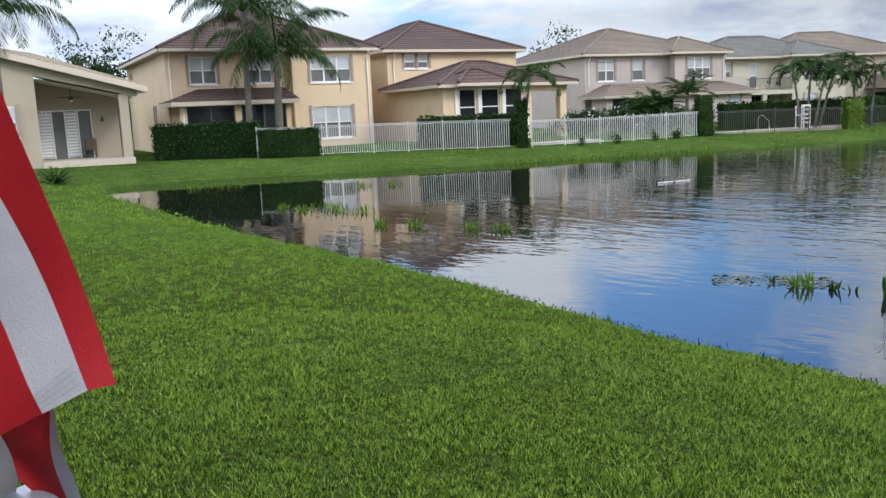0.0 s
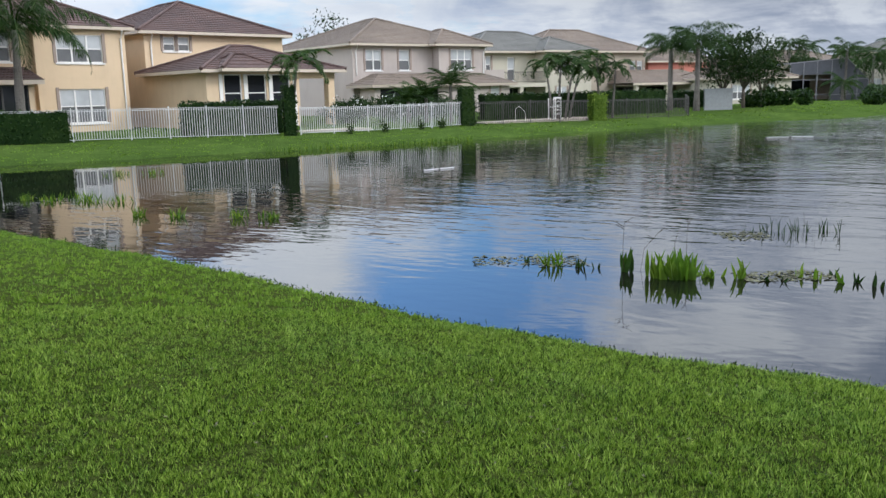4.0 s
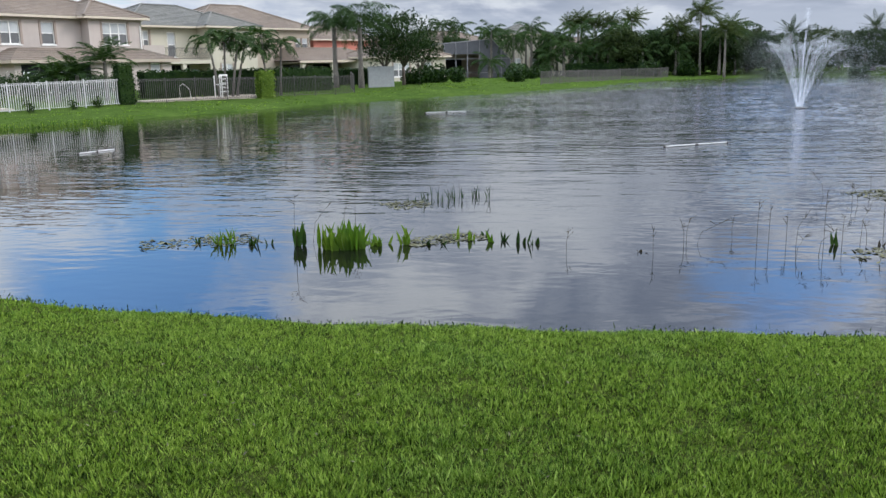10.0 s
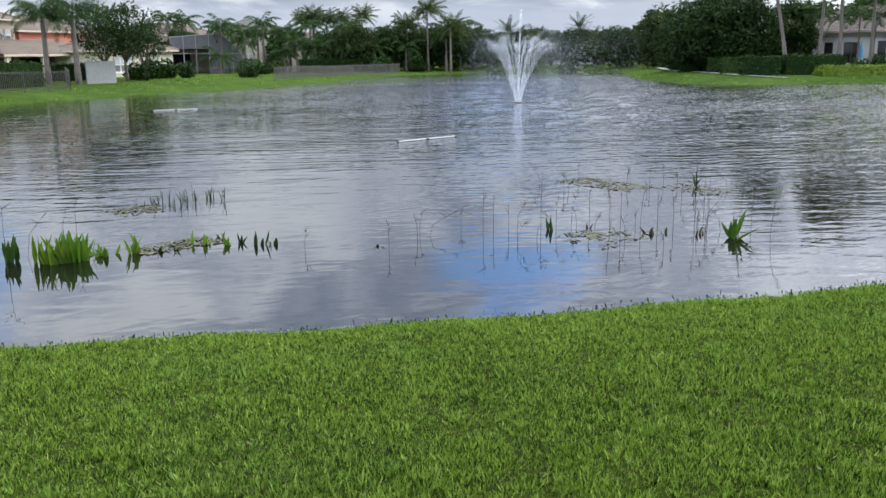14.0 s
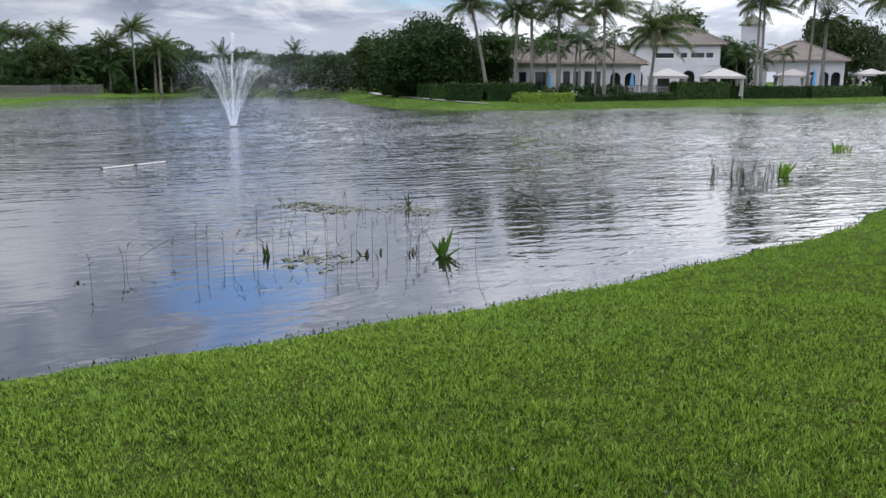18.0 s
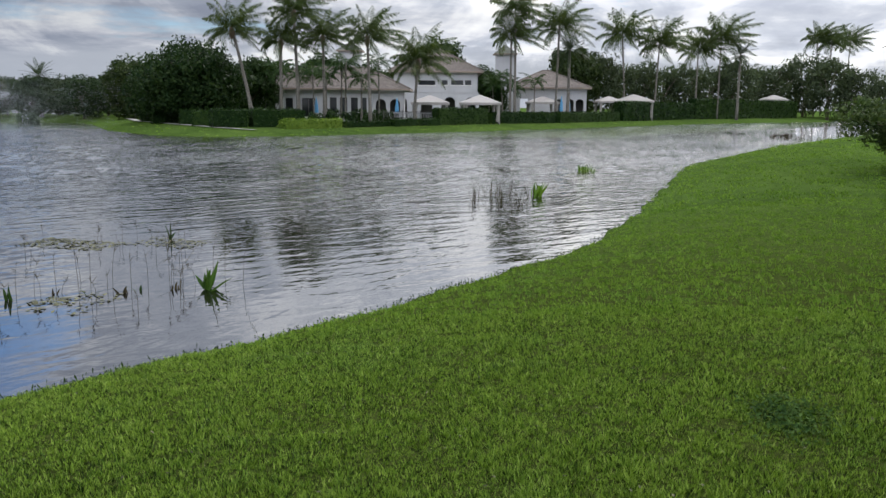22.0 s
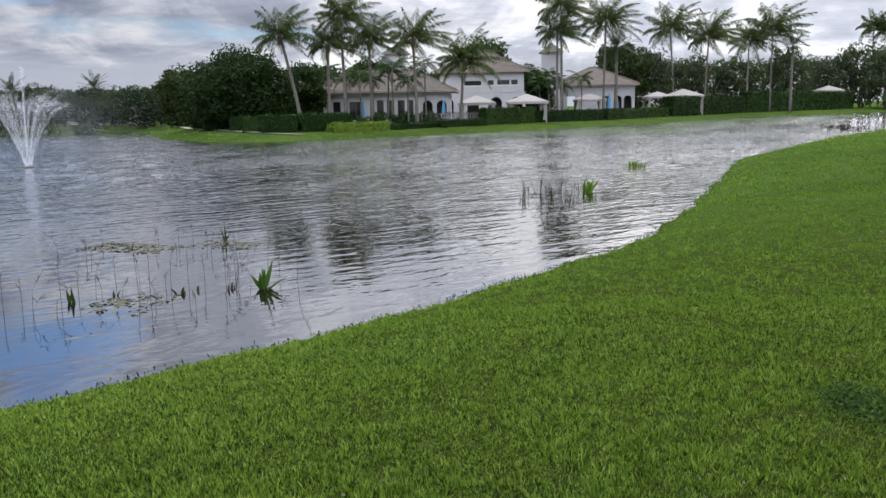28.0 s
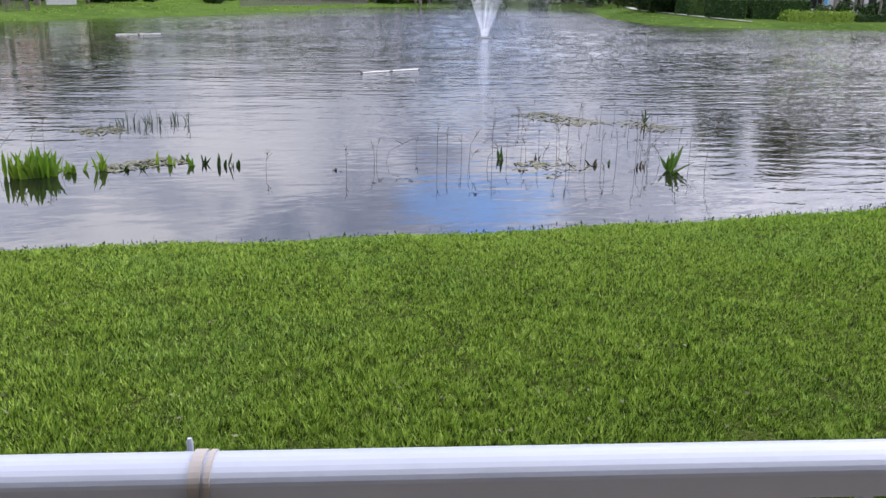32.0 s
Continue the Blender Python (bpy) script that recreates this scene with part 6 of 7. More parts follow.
fence("fence", [(-19.4, 39.2), (-16.4, 40.35), (-14.0, 41.25), (-7.4, 43.75)], 1.5, 0.115, M["fence_white"], "white aluminium picket fence on the lawn edge", "garden fences", picket=0.026)
fence("fence", [(-6.4, 44.3), (-4.8, 45.35), (2.1, 49.7)], 1.4, 0.115, M["fence_white"], "white aluminium picket fence enclosing a patio garden", "garden fences", picket=0.026)
fence("fence", [(2.9, 50.25), (6.4, 52.25), (10.4, 54.6)], 1.35, 0.13, M["bronze"], "dark bronze picket fence round a pool deck", "garden fences", picket=0.024)
fence("fence", [(11.7, 55.9), (18.4, 59.7)], 1.3, 0.13, M["bronze"], "dark bronze picket fence beside the palms", "garden fences", picket=0.024)
fence("fence", [(18.4, 59.7), (19.6, 64.5)], 1.3, 0.13, M["bronze"], "dark fence turning back to the houses", "garden fences", picket=0.024, joined=True)
fence("fence", [(40.0, 70.8), (47, 75.5), (56.7, 82.2), (66.8, 86.6)], 1.25, 0.16, M["timber"], "long dark fence by the far lawn", "garden fences", picket=0.035, joined=True)
fence("fence", [(81.0, 28.6), (97.2, 21.9), (111, 16.6), (130, 10.2)], 1.3, 0.2, M["bronze"], "dark pool fence before the clubhouse terrace", "garden fences", picket=0.03, joined=True, post_gap=3.0)
utility = thing("utility_box", at(21.4, 65.4, ground_at(21.4, 65.4), 20), "grey painted screen wall beside the palms", "screen wall")
part("panel", Mesh().box(0, 2.6, 0, 0.12, -0.2, 1.55).box(-0.04, 2.64, -0.03, 0.15, 1.55, 1.62), M["screen_wall"], utility)
deck = tagged(new("pool_deck", Mesh().box(0, 9.5, 0, 4.5, -0.3, 0.06).data("pool_deck", M["deck"])), "pale paved pool deck behind the dark fence", "pool deck", kind="structure")
deck.matrix_world = at(3.6, 51.2, 0.62, 30)
deck = tagged(new("patio", Mesh().box(0, 15, 0, 2.6, -0.3, 0.06).data("patio", M["deck"])), "pale paved patio behind the white fence", "patio", kind="structure")
deck.matrix_world = at(-16.6, 41.2, 0.60, 24)
chair = thing("tall_pool_chair", at(8.0, 53.5, 0.68, 30), "white slatted high pool chair on the deck", "pool chair")
for x in (0, 0.55):
    for y in (0, 0.5):
        part("leg", Mesh().box(x, x + 0.06, y, y + 0.06, 0, 1.3), M["white"], chair)
for z in (0.3, 0.55, 0.8, 1.05, 1.28):
    part("slat", Mesh().box(0.0, 0.61, -0.03, 0.0, z, z + 0.09), M["white"], chair)
part("seat", Mesh().box(0, 0.61, 0, 0.56, 0.75, 0.79), M["white"], chair)
hr = tagged(new("pool_handrail", Mesh().tube([(0, 0, 0), (0, 0, 0.75), (0.25, 0, 0.9), (0.7, 0, 0.55), (0.75, 0, 0)], 0.025, 6).data("pool_handrail", M["white"])), "bent white handrail at the pool steps", "handrail")
hr.matrix_world = at(5.6, 53.0, 0.66, 30)
pc = thing("porch_chair", at(-28.0, 37.5, 1.0, 30), "dark metal porch chair with sling seat", "chair")
for x in (0, 0.5):
    for y in (0, 0.5):
        part("leg", Mesh().tube([(x, y, 0), (x, y, 0.42 if y == 0 else 0.95)], 0.02, 6), M["bronze"], pc)
part("seat", Mesh().box(0, 0.5, 0, 0.5, 0.40, 0.43), M["shaft"], pc)
part("backrest", Mesh().box(0, 0.5, 0.48, 0.51, 0.45, 0.95), M["shaft"], pc)
rose = bush_mesh("rose_bush", 0.7, 0.75, 260, 0.05, "tree2", 6)
for i, (x, y) in enumerate([(-3.9, 45.5), (-2.2, 46.6), (-0.3, 47.8), (0.9, 48.6)]):
    bush("rose_bush", x, y, rose, "small leafy rose bush at the foot of the fence", 0.9 + 0.15 * (i % 2), 70 * i, "rose bushes")

# ---- cabanas, terrace and path by the clubhouse ----


def cabana(x, y, size, tall):
    ob = thing("cabana", at(x, y, ground_at(x, y), -70), "cream canvas poolside cabana on four posts", "cabana", "poolside cabanas")
    s = size / 2
    for a in (-s, s):
        for b in (-s, s):
            part("post", Mesh().box(a - 0.06, a + 0.06, b - 0.06, b + 0.06, -0.2, tall), M["canvas"], ob)
            part("drape", Mesh().tube([(a * 0.9, b * 0.9, 0.15), (a * 0.93, b * 0.93, tall * 0.5), (a * 0.86, b * 0.86, tall)], [0.22, 0.13, 0.26], 7), M["canvas"], ob)
    o = s + 0.2
    roof = Mesh()
    for k in range(4):
        a, b = [(-o, -o), (o, -o), (o, o), (-o, o)][k], [(o, -o), (o, o), (-o, o), (-o, -o)][k]
        roof.quad((*a, tall), (*b, tall), (b[0] * 0.3, b[1] * 0.3, tall + size * 0.16), (a[0] * 0.3, a[1] * 0.3, tall + size * 0.16))
        roof.quad((a[0] * 0.3, a[1] * 0.3, tall + size * 0.16), (b[0] * 0.3, b[1] * 0.3, tall + size * 0.16), (0, 0, tall + size * 0.22))
    cn = part("canopy", roof, M["canvas"], ob)
    v = Mesh()
    for k in range(4):
        a, b = [(-o, -o), (o, -o), (o, o), (-o, o)][k], [(o, -o), (o, o), (-o, o), (-o, -o)][k]
        v.quad((*a, tall - 0.28), (*b, tall - 0.28), (*b, tall), (*a, tall))
    part("valance", v, M["canvas"], cn)
    return ob


for x, y, s, t_ in [(90.3, 26.5, 3.6, 2.2), (98.5, 22.8, 4.1, 2.3), (114.7, 18.0, 3.5, 2.45), (133.7, 10.8, 3.4, 2.8), (142, 7.5, 4.8, 2.95), (205, -6.0, 3.4, 3.5), (204.8, -11.6, 5.0, 3.7), (204.2, -19.6, 4.5, 3.9)]:
    cabana(x, y, s, t_)
tr = thing("terrace_balustrade", at(88.2, 31.5, 0.75, -74), "white terrace balustrade before the clubhouse arches", "balustrade")
part("top_rail", Mesh().box(0, 8.0, -0.08, 0.08, 0.95, 1.08), M["clubwhite"], tr)
part("base_rail", Mesh().box(0, 8.0, -0.08, 0.08, -0.3, 0.12), M["clubwhite"], tr)
bm_ = Mesh().tube([(0, 0, 0.12), (0, 0, 0.35), (0, 0, 0.95)], [0.05, 0.085, 0.045], 7).data("baluster", M["clubwhite"])
for i in range(33):
    part("baluster", bm_, M["clubwhite"], tr, at=Matrix.Translation((0.12 + i * 0.242, 0, 0)))
for x, y, s in [(86.6, 38.3, 1.0), (90.3, 30.3, 1.0), (120.5, 15.2, 1.4), (119.0, 16.0, 1.3)]:
    um = thing("closed_umbrella", at(x, y, 0.8), "closed blue patio umbrella", "umbrella", "closed umbrellas")
    part("canopy", Mesh().tube([(0, 0, 0.9 * s), (0, 0, 1.6 * s), (0, 0, 2.6 * s)], [0.26, 0.2, 0.03], 8), M["blue_cloth"], um)
    part("pole", Mesh().tube([(0, 0, -0.2), (0, 0, 2.7 * s)], 0.025, 6), M["white"], um)
lounge = Mesh().box(-0.3, 0.3, -0.9, 0.4, 0.28, 0.34).box(-0.3, -0.25, -0.9, 0.4, 0, 0.28).box(0.25, 0.3, -0.9, 0.4, 0, 0.28).quad((-0.3, 0.4, 0.34), (0.3, 0.4, 0.34), (0.3, 0.85, 0.8), (-0.3, 0.85, 0.8)).data("pool_lounger", M["bronze"])
for i, (x, y) in enumerate([(90.5, 28.8), (91.8, 24.6), (92.6, 23.2), (88.4, 29.6)]):
    ob = tagged(new("pool_lounger", lounge), "dark metal pool lounger on the terrace", "lounger", "pool loungers")
    ob.matrix_world = at(x, y, 0.78, 20 * i)
pm = Mesh()
path_pts = [(92, 66), (80, 56), (71, 46.5), (66.0, 40.4), (63.6, 36.6), (64.0, 33.8)]
for a, b in zip(path_pts, path_pts[1:]):
    d = (Vector((*b, 0)) - Vector((*a, 0))).normalized().cross(Vector((0, 0, 1))) * 0.45
    za, zb = ground_at(*a) + 0.06, ground_at(*b) + 0.06
    pm.quad((a[0] - d.x, a[1] - d.y, za), (a[0] + d.x, a[1] + d.y, za), (b[0] + d.x, b[1] + d.y, zb), (b[0] - d.x, b[1] - d.y, zb))
tagged(new("pavement", pm.data("pavement", M["path"])), "narrow concrete path along the grass bank", "path", kind="structure")

# ---- the lake's fountain and floating things ----
fx, fy = 32.3, 31.8
ft = thing("fountain", at(fx, fy, 0), "floating fountain throwing a white spray and tall jet", "fountain")
part("float", Mesh().tube([(0, 0, -0.1), (0, 0, 0.03), (0, 0, 0.06)], [0.36, 0.36, 0.2], 18), M["bronze"], ft)
m_, n_ = material("spray_droplets")
b1 = n_.add("ShaderNodeBsdfDiffuse", {0: c4((0.80, 0.83, 0.88))})
b2 = n_.add("ShaderNodeBsdfTranslucent", {0: c4((0.80, 0.83, 0.88))})
b3 = n_.add("ShaderNodeMixShader", {0: 0.5, 1: b1.outputs[0], 2: b2.outputs[0]})
n_.tree.links.new(b3.outputs[0], n_.add("ShaderNodeOutputMaterial").inputs[0])
M["spray"] = m_
drops = []
# a ring of arching streams that break into beads, higher in the middle ranks
for rank, (jets, reach, high, share) in enumerate([(22, 3.3, 3.0, 1300), (14, 2.3, 3.2, 800)]):
    for k in range(jets):
        a = 2 * math.pi * (k + 0.5 * rank) / jets + rng.normal(0, 0.03)
        go, top_ = reach * rng.uniform(0.85, 1.12), high * rng.uniform(0.9, 1.1)
        n = share
        t = np.where(rng.uniform(0, 1, n) < 0.72, rng.uniform(0.0, 0.5, n) ** 1.1 * 1.0, rng.uniform(0.35, 0.95, n))
        loose = 0.03 + 0.22 * t ** 1.8
        r = 0.12 + go * t + rng.normal(0, 1, n) * loose
        z = 0.1 + 4 * top_ * t * (1 - t) + rng.normal(0, 1, n) * loose * 0.8
        aa = a + rng.normal(0, 1, n) * loose / (0.4 + r) * 0.9
        p = np.stack([np.cos(aa) * r, np.sin(aa) * r, np.maximum(z, 0.02)], 1) + WIND * (0.55 * t ** 2)[:, None]
        drops.append(leaf_quads(p, 0.0105, None))
n = 1100
t = rng.uniform(0, 1, n) ** 0.8
p = np.stack([rng.normal(0, 1, n) * (0.015 + 0.05 * t ** 3) + 0.03 * t, rng.normal(0, 1, n) * (0.015 + 0.05 * t ** 3) - 0.12 * t ** 2, 0.1 + 4.6 * t], 1)
drops.append(leaf_quads(p, 0.020, None))
# drifting mist carried down the wind
n = 42000
a_ = rng.uniform(0, 6.28, n)
r_ = 0.5 + 2.7 * np.sqrt(rng.uniform(0, 1, n))
lift_ = rng.uniform(0.0, 1.0, n)
drift = rng.uniform(0, 1, n) ** 1.7 * 4.6
p = np.stack([np.cos(a_) * r_, np.sin(a_) * r_, 0.5 + 0.3 * r_ + lift_ * (1.4 + 0.35 * np.minimum(r_, 2.6))], 1) + WIND * drift[:, None]
drops.append(leaf_quads(p, 0.0062, None))
tagged(part("spray", soup("spray", np.concatenate(drops), 4, M["spray"]), M["spray"], ft, "white spray of fine droplets"), kind="stuff")
ring = Mesh()
rs = [(4.7, 0.0), (4.92, 0.008), (5.0, 0.012), (5.1, 0.006), (5.25, 0.0)]
for i in range(48):
    a, b = 2 * math.pi * i / 48, 2 * math.pi * (i + 1) / 48
    for (r0, z0), (r1, z1) in zip(rs, rs[1:]):
        ring.quad((math.cos(a) * r0, math.sin(a) * r0, z0 + 0.003), (math.cos(a) * r1, math.sin(a) * r1, z1 + 0.003), (math.cos(b) * r1, math.sin(b) * r1, z1 + 0.003), (math.cos(b) * r0, math.sin(b) * r0, z0 + 0.003))
part("wave_ring", ring, M["water"], ft, smooth=True)
for x0, y0, x1, y1 in [(15.2, 19.9, 17.5, 19.95), (16.2, 40.6, 18.4, 40.3), (-0.15, 27.6, 0.9, 28.5)]:
    fp = thing("floating_pipe", at((x0 + x1) / 2, (y0 + y1) / 2, 0.025), "white plastic pipe floating on the lake", "floating pipe", "floating pipes")
    d = Vector((x1 - x0, y1 - y0, 0)) / 2
    part("pipe", Mesh().tube([-d, d], 0.019, 8), M["pipe"], fp)
    part("joint", Mesh().tube([-d * 0.05, d * 0.05], 0.030, 8), M["bronze"], fp)
    part("end_cap", Mesh().tube([d * 0.97, d * 1.02], 0.026, 8), M["bronze"], fp)
    part("end_cap", Mesh().tube([-d * 0.97, -d * 1.02], 0.026, 8), M["bronze"], fp)

# ---- water plants ----


def blade_leaf(p, way, side, length, width, bend):
    """One lance-shaped leaf: three quads up a bending midrib."""
    out, prof = [], [(0.0, 0.35), (0.35, 1.0), (0.7, 0.75), (1.0, 0.04)]
    for (t0, w0), (t1, w1) in zip(prof, prof[1:]):
        a = p + way * length * t0 + bend * t0 ** 2
        b = p + way * length * t1 + bend * t1 ** 2
        out.append([a - side * width * w0, a + side * width * w0, b + side * width * w1, b - side * width * w1])
    return out


def leaf_clump(n, spread, length, width, lean=0.25):
    out = []
    for _ in range(n):
        a = rng.uniform(0, 6.28)
        r = spread * rng.uniform(0, 1) ** 0.6
        p = np.array([math.cos(a) * r, math.sin(a) * r * 0.6, -0.05])
        way = np.array([rng.normal(0, lean), rng.normal(0, lean), 1.0])
        way /= np.linalg.norm(way)
        th = rng.uniform(0, 3.14)
        out += blade_leaf(p, way, np.array([math.cos(th), math.sin(th), 0.0]), length * rng.uniform(0.55, 1.15), width * rng.uniform(0.7, 1.2), np.array([rng.normal(0, 0.05), rng.normal(0, 0.05), 0]))
    return np.array(out)


WP = "lake-edge water plants"


def water_plant(name, x, y, quads, mat, label, turn=0.0, cat="water plant", kind=""):
    """Plants whose leaves can be told apart get a part for each leaf, three quads long."""
    if not kind:
        x, y = x * 1.03, y * 1.03
    if kind:
        ob = new(name, soup(name, quads, 4, M[mat]))
        ob.matrix_world = at(x, y, 0.0, turn)
        return tagged(ob, label, cat, WP, kind=kind)
    ob = thing(name, at(x, y, 0.0, turn), label, cat, WP)
    for i in range(0, len(quads), 3):
        mb = Mesh()
        for q in quads[i:i + 3]:
            mb.quad(*[tuple(float(c) for c in p) for p in q])
        part("leaf", mb.weld(), M[mat], ob)
    return ob


water_plant("pickerelweed", 3.05, 10.8, leaf_clump(74, 0.34, 0.40, 0.034, 0.13), "reed", "dense bright green clump of broad-leaved water plants", -15)
water_plant("pickerelweed", 2.55, 11.2, leaf_clump(8, 0.10, 0.38, 0.036, 0.10), "hedge2", "tall green leaves beside the large clump")
water_plant("pickerelweed", 3.55, 10.75, leaf_clump(12, 0.22, 0.24, 0.035, 0.3), "reed", "short yellow-green water leaves")
water_plant("pickerelweed", 3.85, 10.6, leaf_clump(7, 0.07, 0.34, 0.035, 0.1), "reed", "narrow upright tuft of water leaves")
water_plant("pickerelweed", 1.65, 11.8, leaf_clump(22, 0.2, 0.28, 0.02, 0.25), "reed", "small green tuft in open water")
water_plant("pickerelweed", 10.1, 5.95, leaf_clump(13, 0.13, 0.40, 0.036, 0.42), "hedge2", "dark green broad-leaved plant leaning apart", 20)
water_plant("pickerelweed", 23.8, 3.7, leaf_clump(26, 0.3, 0.45, 0.03, 0.3), "reed", "yellow-green tuft near the curving shore")
water_plant("pickerelweed", 33.3, 3.3, leaf_clump(26, 0.55, 0.42, 0.04, 0.35), "reed", "pale tuft with floating leaves near the shore")
for i, (x, y, s) in enumerate([(2.0, 11.6, 0.2), (2.2, 11.45, 0.16), (1.35, 12.05, 0.16), (4.1, 10.45, 0.16), (4.35, 10.4, 0.14), (4.62, 10.62, 0.26), (4.75, 10.45, 0.2), (4.95, 10.25, 0.24), (5.28, 9.98, 0.25), (5.15, 10.25, 0.18), (5.4, 9.85, 0.14), (5.05, 10.6, 0.16)]):
    water_plant("water_shoot", x, y, leaf_clump(4 if i % 3 else 6, 0.08, s, 0.022, 0.2), "reed" if i in (5, 6, 7) else "hedge", "small pointed leaf shoots standing in water", 40 * i)
for i, (x, y, s) in enumerate([(8.75, 7.95, 0.26), (9.2, 7.65, 0.14), (9.3, 7.2, 0.2), (9.55, 6.85, 0.18), (9.75, 6.7, 0.2), (9.95, 6.35, 0.16), (13.7, 8.86, 0.34), (6.3, 8.75, 0.1)]):
    water_plant("water_shoot", x, y, leaf_clump(4, 0.08, s, 0.022, 0.3), "dull" if i % 2 else "hedge", "dark pointed leaf shoots standing in water", 33 * i)
for i, (x, y) in enumerate([(-17.2, 29.6), (-16.2, 29.9), (-9.6, 22.0), (-8.6, 21.6), (-7.8, 21.3), (-9.0, 22.4), (-10.4, 29.0), (-9.3, 29.3), (-5.4, 18.3), (-3.3, 17.6), (-4.0, 17.9), (-10.4, 22.2), (-6.3, 18.6)]):
    water_plant("water_grass", x, y, leaf_clump(34, 0.6 if i < 8 else 0.22, 0.26, 0.014, 0.3), "reed", "sparse bright green water grass near the cove", 40 * i, kind="stuff")
bank = np.concatenate([leaf_clump(9, 0.3, 0.3, 0.02, 0.3) + np.array([x, y, 0.02]) for x, y in [(-7 + 0.28 * i, 39.55 + 0.16 * i - 0.25 + rng.uniform(-0.3, 0.1)) for i in range(34)]])
tagged(new("shore_grass", soup("shore_grass", bank, 4, M["reed"])), "pale green grasses along the far water's edge", "shore grass", kind="stuff")
spikes = np.concatenate([leaf_clump(2, 0.03, rng.uniform(0.15, 0.35), 0.008, 0.1) + np.array([x, y, 0]) for x, y in zip(rng.uniform(5.4, 6.8, 40), rng.uniform(13.9, 14.7, 40))])
water_plant("rush_patch", 0, 0, spikes, "hedge", "thin dark rushes in open water", cat="rushes", kind="stuff")
spikes = np.concatenate([leaf_clump(2, 0.05, rng.uniform(0.25, 0.6), 0.008, 0.1) + np.array([x, y, 0]) for x, y in zip(rng.uniform(21.5, 25, 50), rng.uniform(3.6, 5.4, 50))])
water_plant("rush_patch", 0, 0, spikes, "dull", "thin brown rushes near the curving shore", cat="rushes", kind="stuff")
spikes = np.concatenate([leaf_clump(5, 0.3, 0.5, 0.02, 0.2) + np.array([x, y, 0]) for x, y in zip(rng.uniform(76, 88, 30), rng.uniform(-10, -8, 30))])
water_plant("rush_patch", 0, 0, spikes, "dull", "brown rushes far along the shore", cat="rushes", kind="stuff")


def stalk(x, y, height, lean, kink):
    mb = Mesh()
    p = [Vector((0, 0, -0.1)), Vector((lean * 0.3, lean * 0.1, height * 0.45)), Vector((lean + kink * 0.3, lean * 0.2, height * 0.85)), Vector((lean + kink, 0, height * (0.95 if abs(kink) < 0.15 else 0.75)))]
    mb.tube(p, [0.0032, 0.0028, 0.0022, 0.0012], 4)
    for j in range(4):
        t = rng.uniform(0.3, 0.95)
        b = p[1].lerp(p[2], t)
        mb.tube([b, b + Vector((rng.uniform(-0.12, 0.12), rng.uniform(-0.05, 0.05), rng.uniform(0, 0.1)))], [0.004, 0.002], 3)
    ob = new("dead_stalk", mb.data("dead_stalk", M["dull"]))
    ob.matrix_world = at(x, y, 0, rng.uniform(-40, 40))
    tagged(ob, "thin bare brown stalk standing in the water", "stalk", "bare water stalks")


for x, y, hgt, ln, kk in [(2.5, 11.1, 0.95, -0.05, 0.2), (2.75, 11.3, 0.7, 0.3, 0.3), (3.3, 11.6, 0.75, 0.0, 0.0), (3.5, 11.7, 0.8, 0.05, 0.05), (6.39, 8.6, 0.42, 0.0, 0.0), (7.1, 8.9, 0.45, -0.1, 0.25), (7.2, 8.8, 0.4, 0.15, 0.1),
                           (7.95, 8.5, 0.78, 0.02, 0.05), (8.05, 8.4, 0.62, 0.05, 0.0), (8.25, 8.3, 0.5, 0.0, 0.0), (7.6, 7.5, 0.4, 0.1, 0.02), (8.8, 8.2, 0.85, 0.0, 0.02), (8.9, 8.0, 0.6, 0.1, 0.25), (9.1, 7.9, 0.7, 0.3, 0.35), (9.4, 7.8, 0.6, 0.0, 0.3),
                           (9.35, 7.4, 0.85, 0.02, 0.0), (9.45, 7.3, 0.8, 0.1, 0.0), (9.5, 7.0, 0.75, 0.15, 0.1), (9.9, 7.0, 0.6, 0.0, 0.0), (10.2, 6.6, 0.85, 0.0, 0.05), (10.3, 6.5, 0.6, 0.2, 0.1), (10.5, 6.1, 0.9, 0.25, 0.1), (10.6, 5.7, 1.0, 0.3, 0.1),
                           (10.4, 6.3, 0.5, -0.2, -0.2), (11.0, 6.2, 0.7, 0.1, 0.0), (12.0, 7.6, 0.6, 0.1, 0.2), (12.6, 8.2, 0.6, 0.2, 0.4), (13.0, 9.4, 0.5, 0.1, 0.3), (13.3, 8.6, 0.7, 0.0, 0.1), (12.9, 11.0, 0.35, 0.0, 0.1), (5.5, 9.2, 0.35, 0.0, 0.0)]:
    stalk(x * 1.03, y * 1.03, hgt * 0.92, ln + rng.normal(0, 0.09), kk + rng.normal(0, 0.12))
for x0, x1, y0, y1, n in [(8.9, 11.2, 6.1, 8.2, 12), (11.8, 14.4, 8.2, 11.3, 12), (7.2, 8.6, 7.8, 9.2, 4), (22.6, 25.6, 4.0, 5.7, 10)]:
    for i in range(n):
        stalk(rng.uniform(x0, x1), rng.uniform(y0, y1), rng.uniform(0.15, 0.65), rng.normal(0, 0.22), rng.normal(0, 0.28))
mats = []
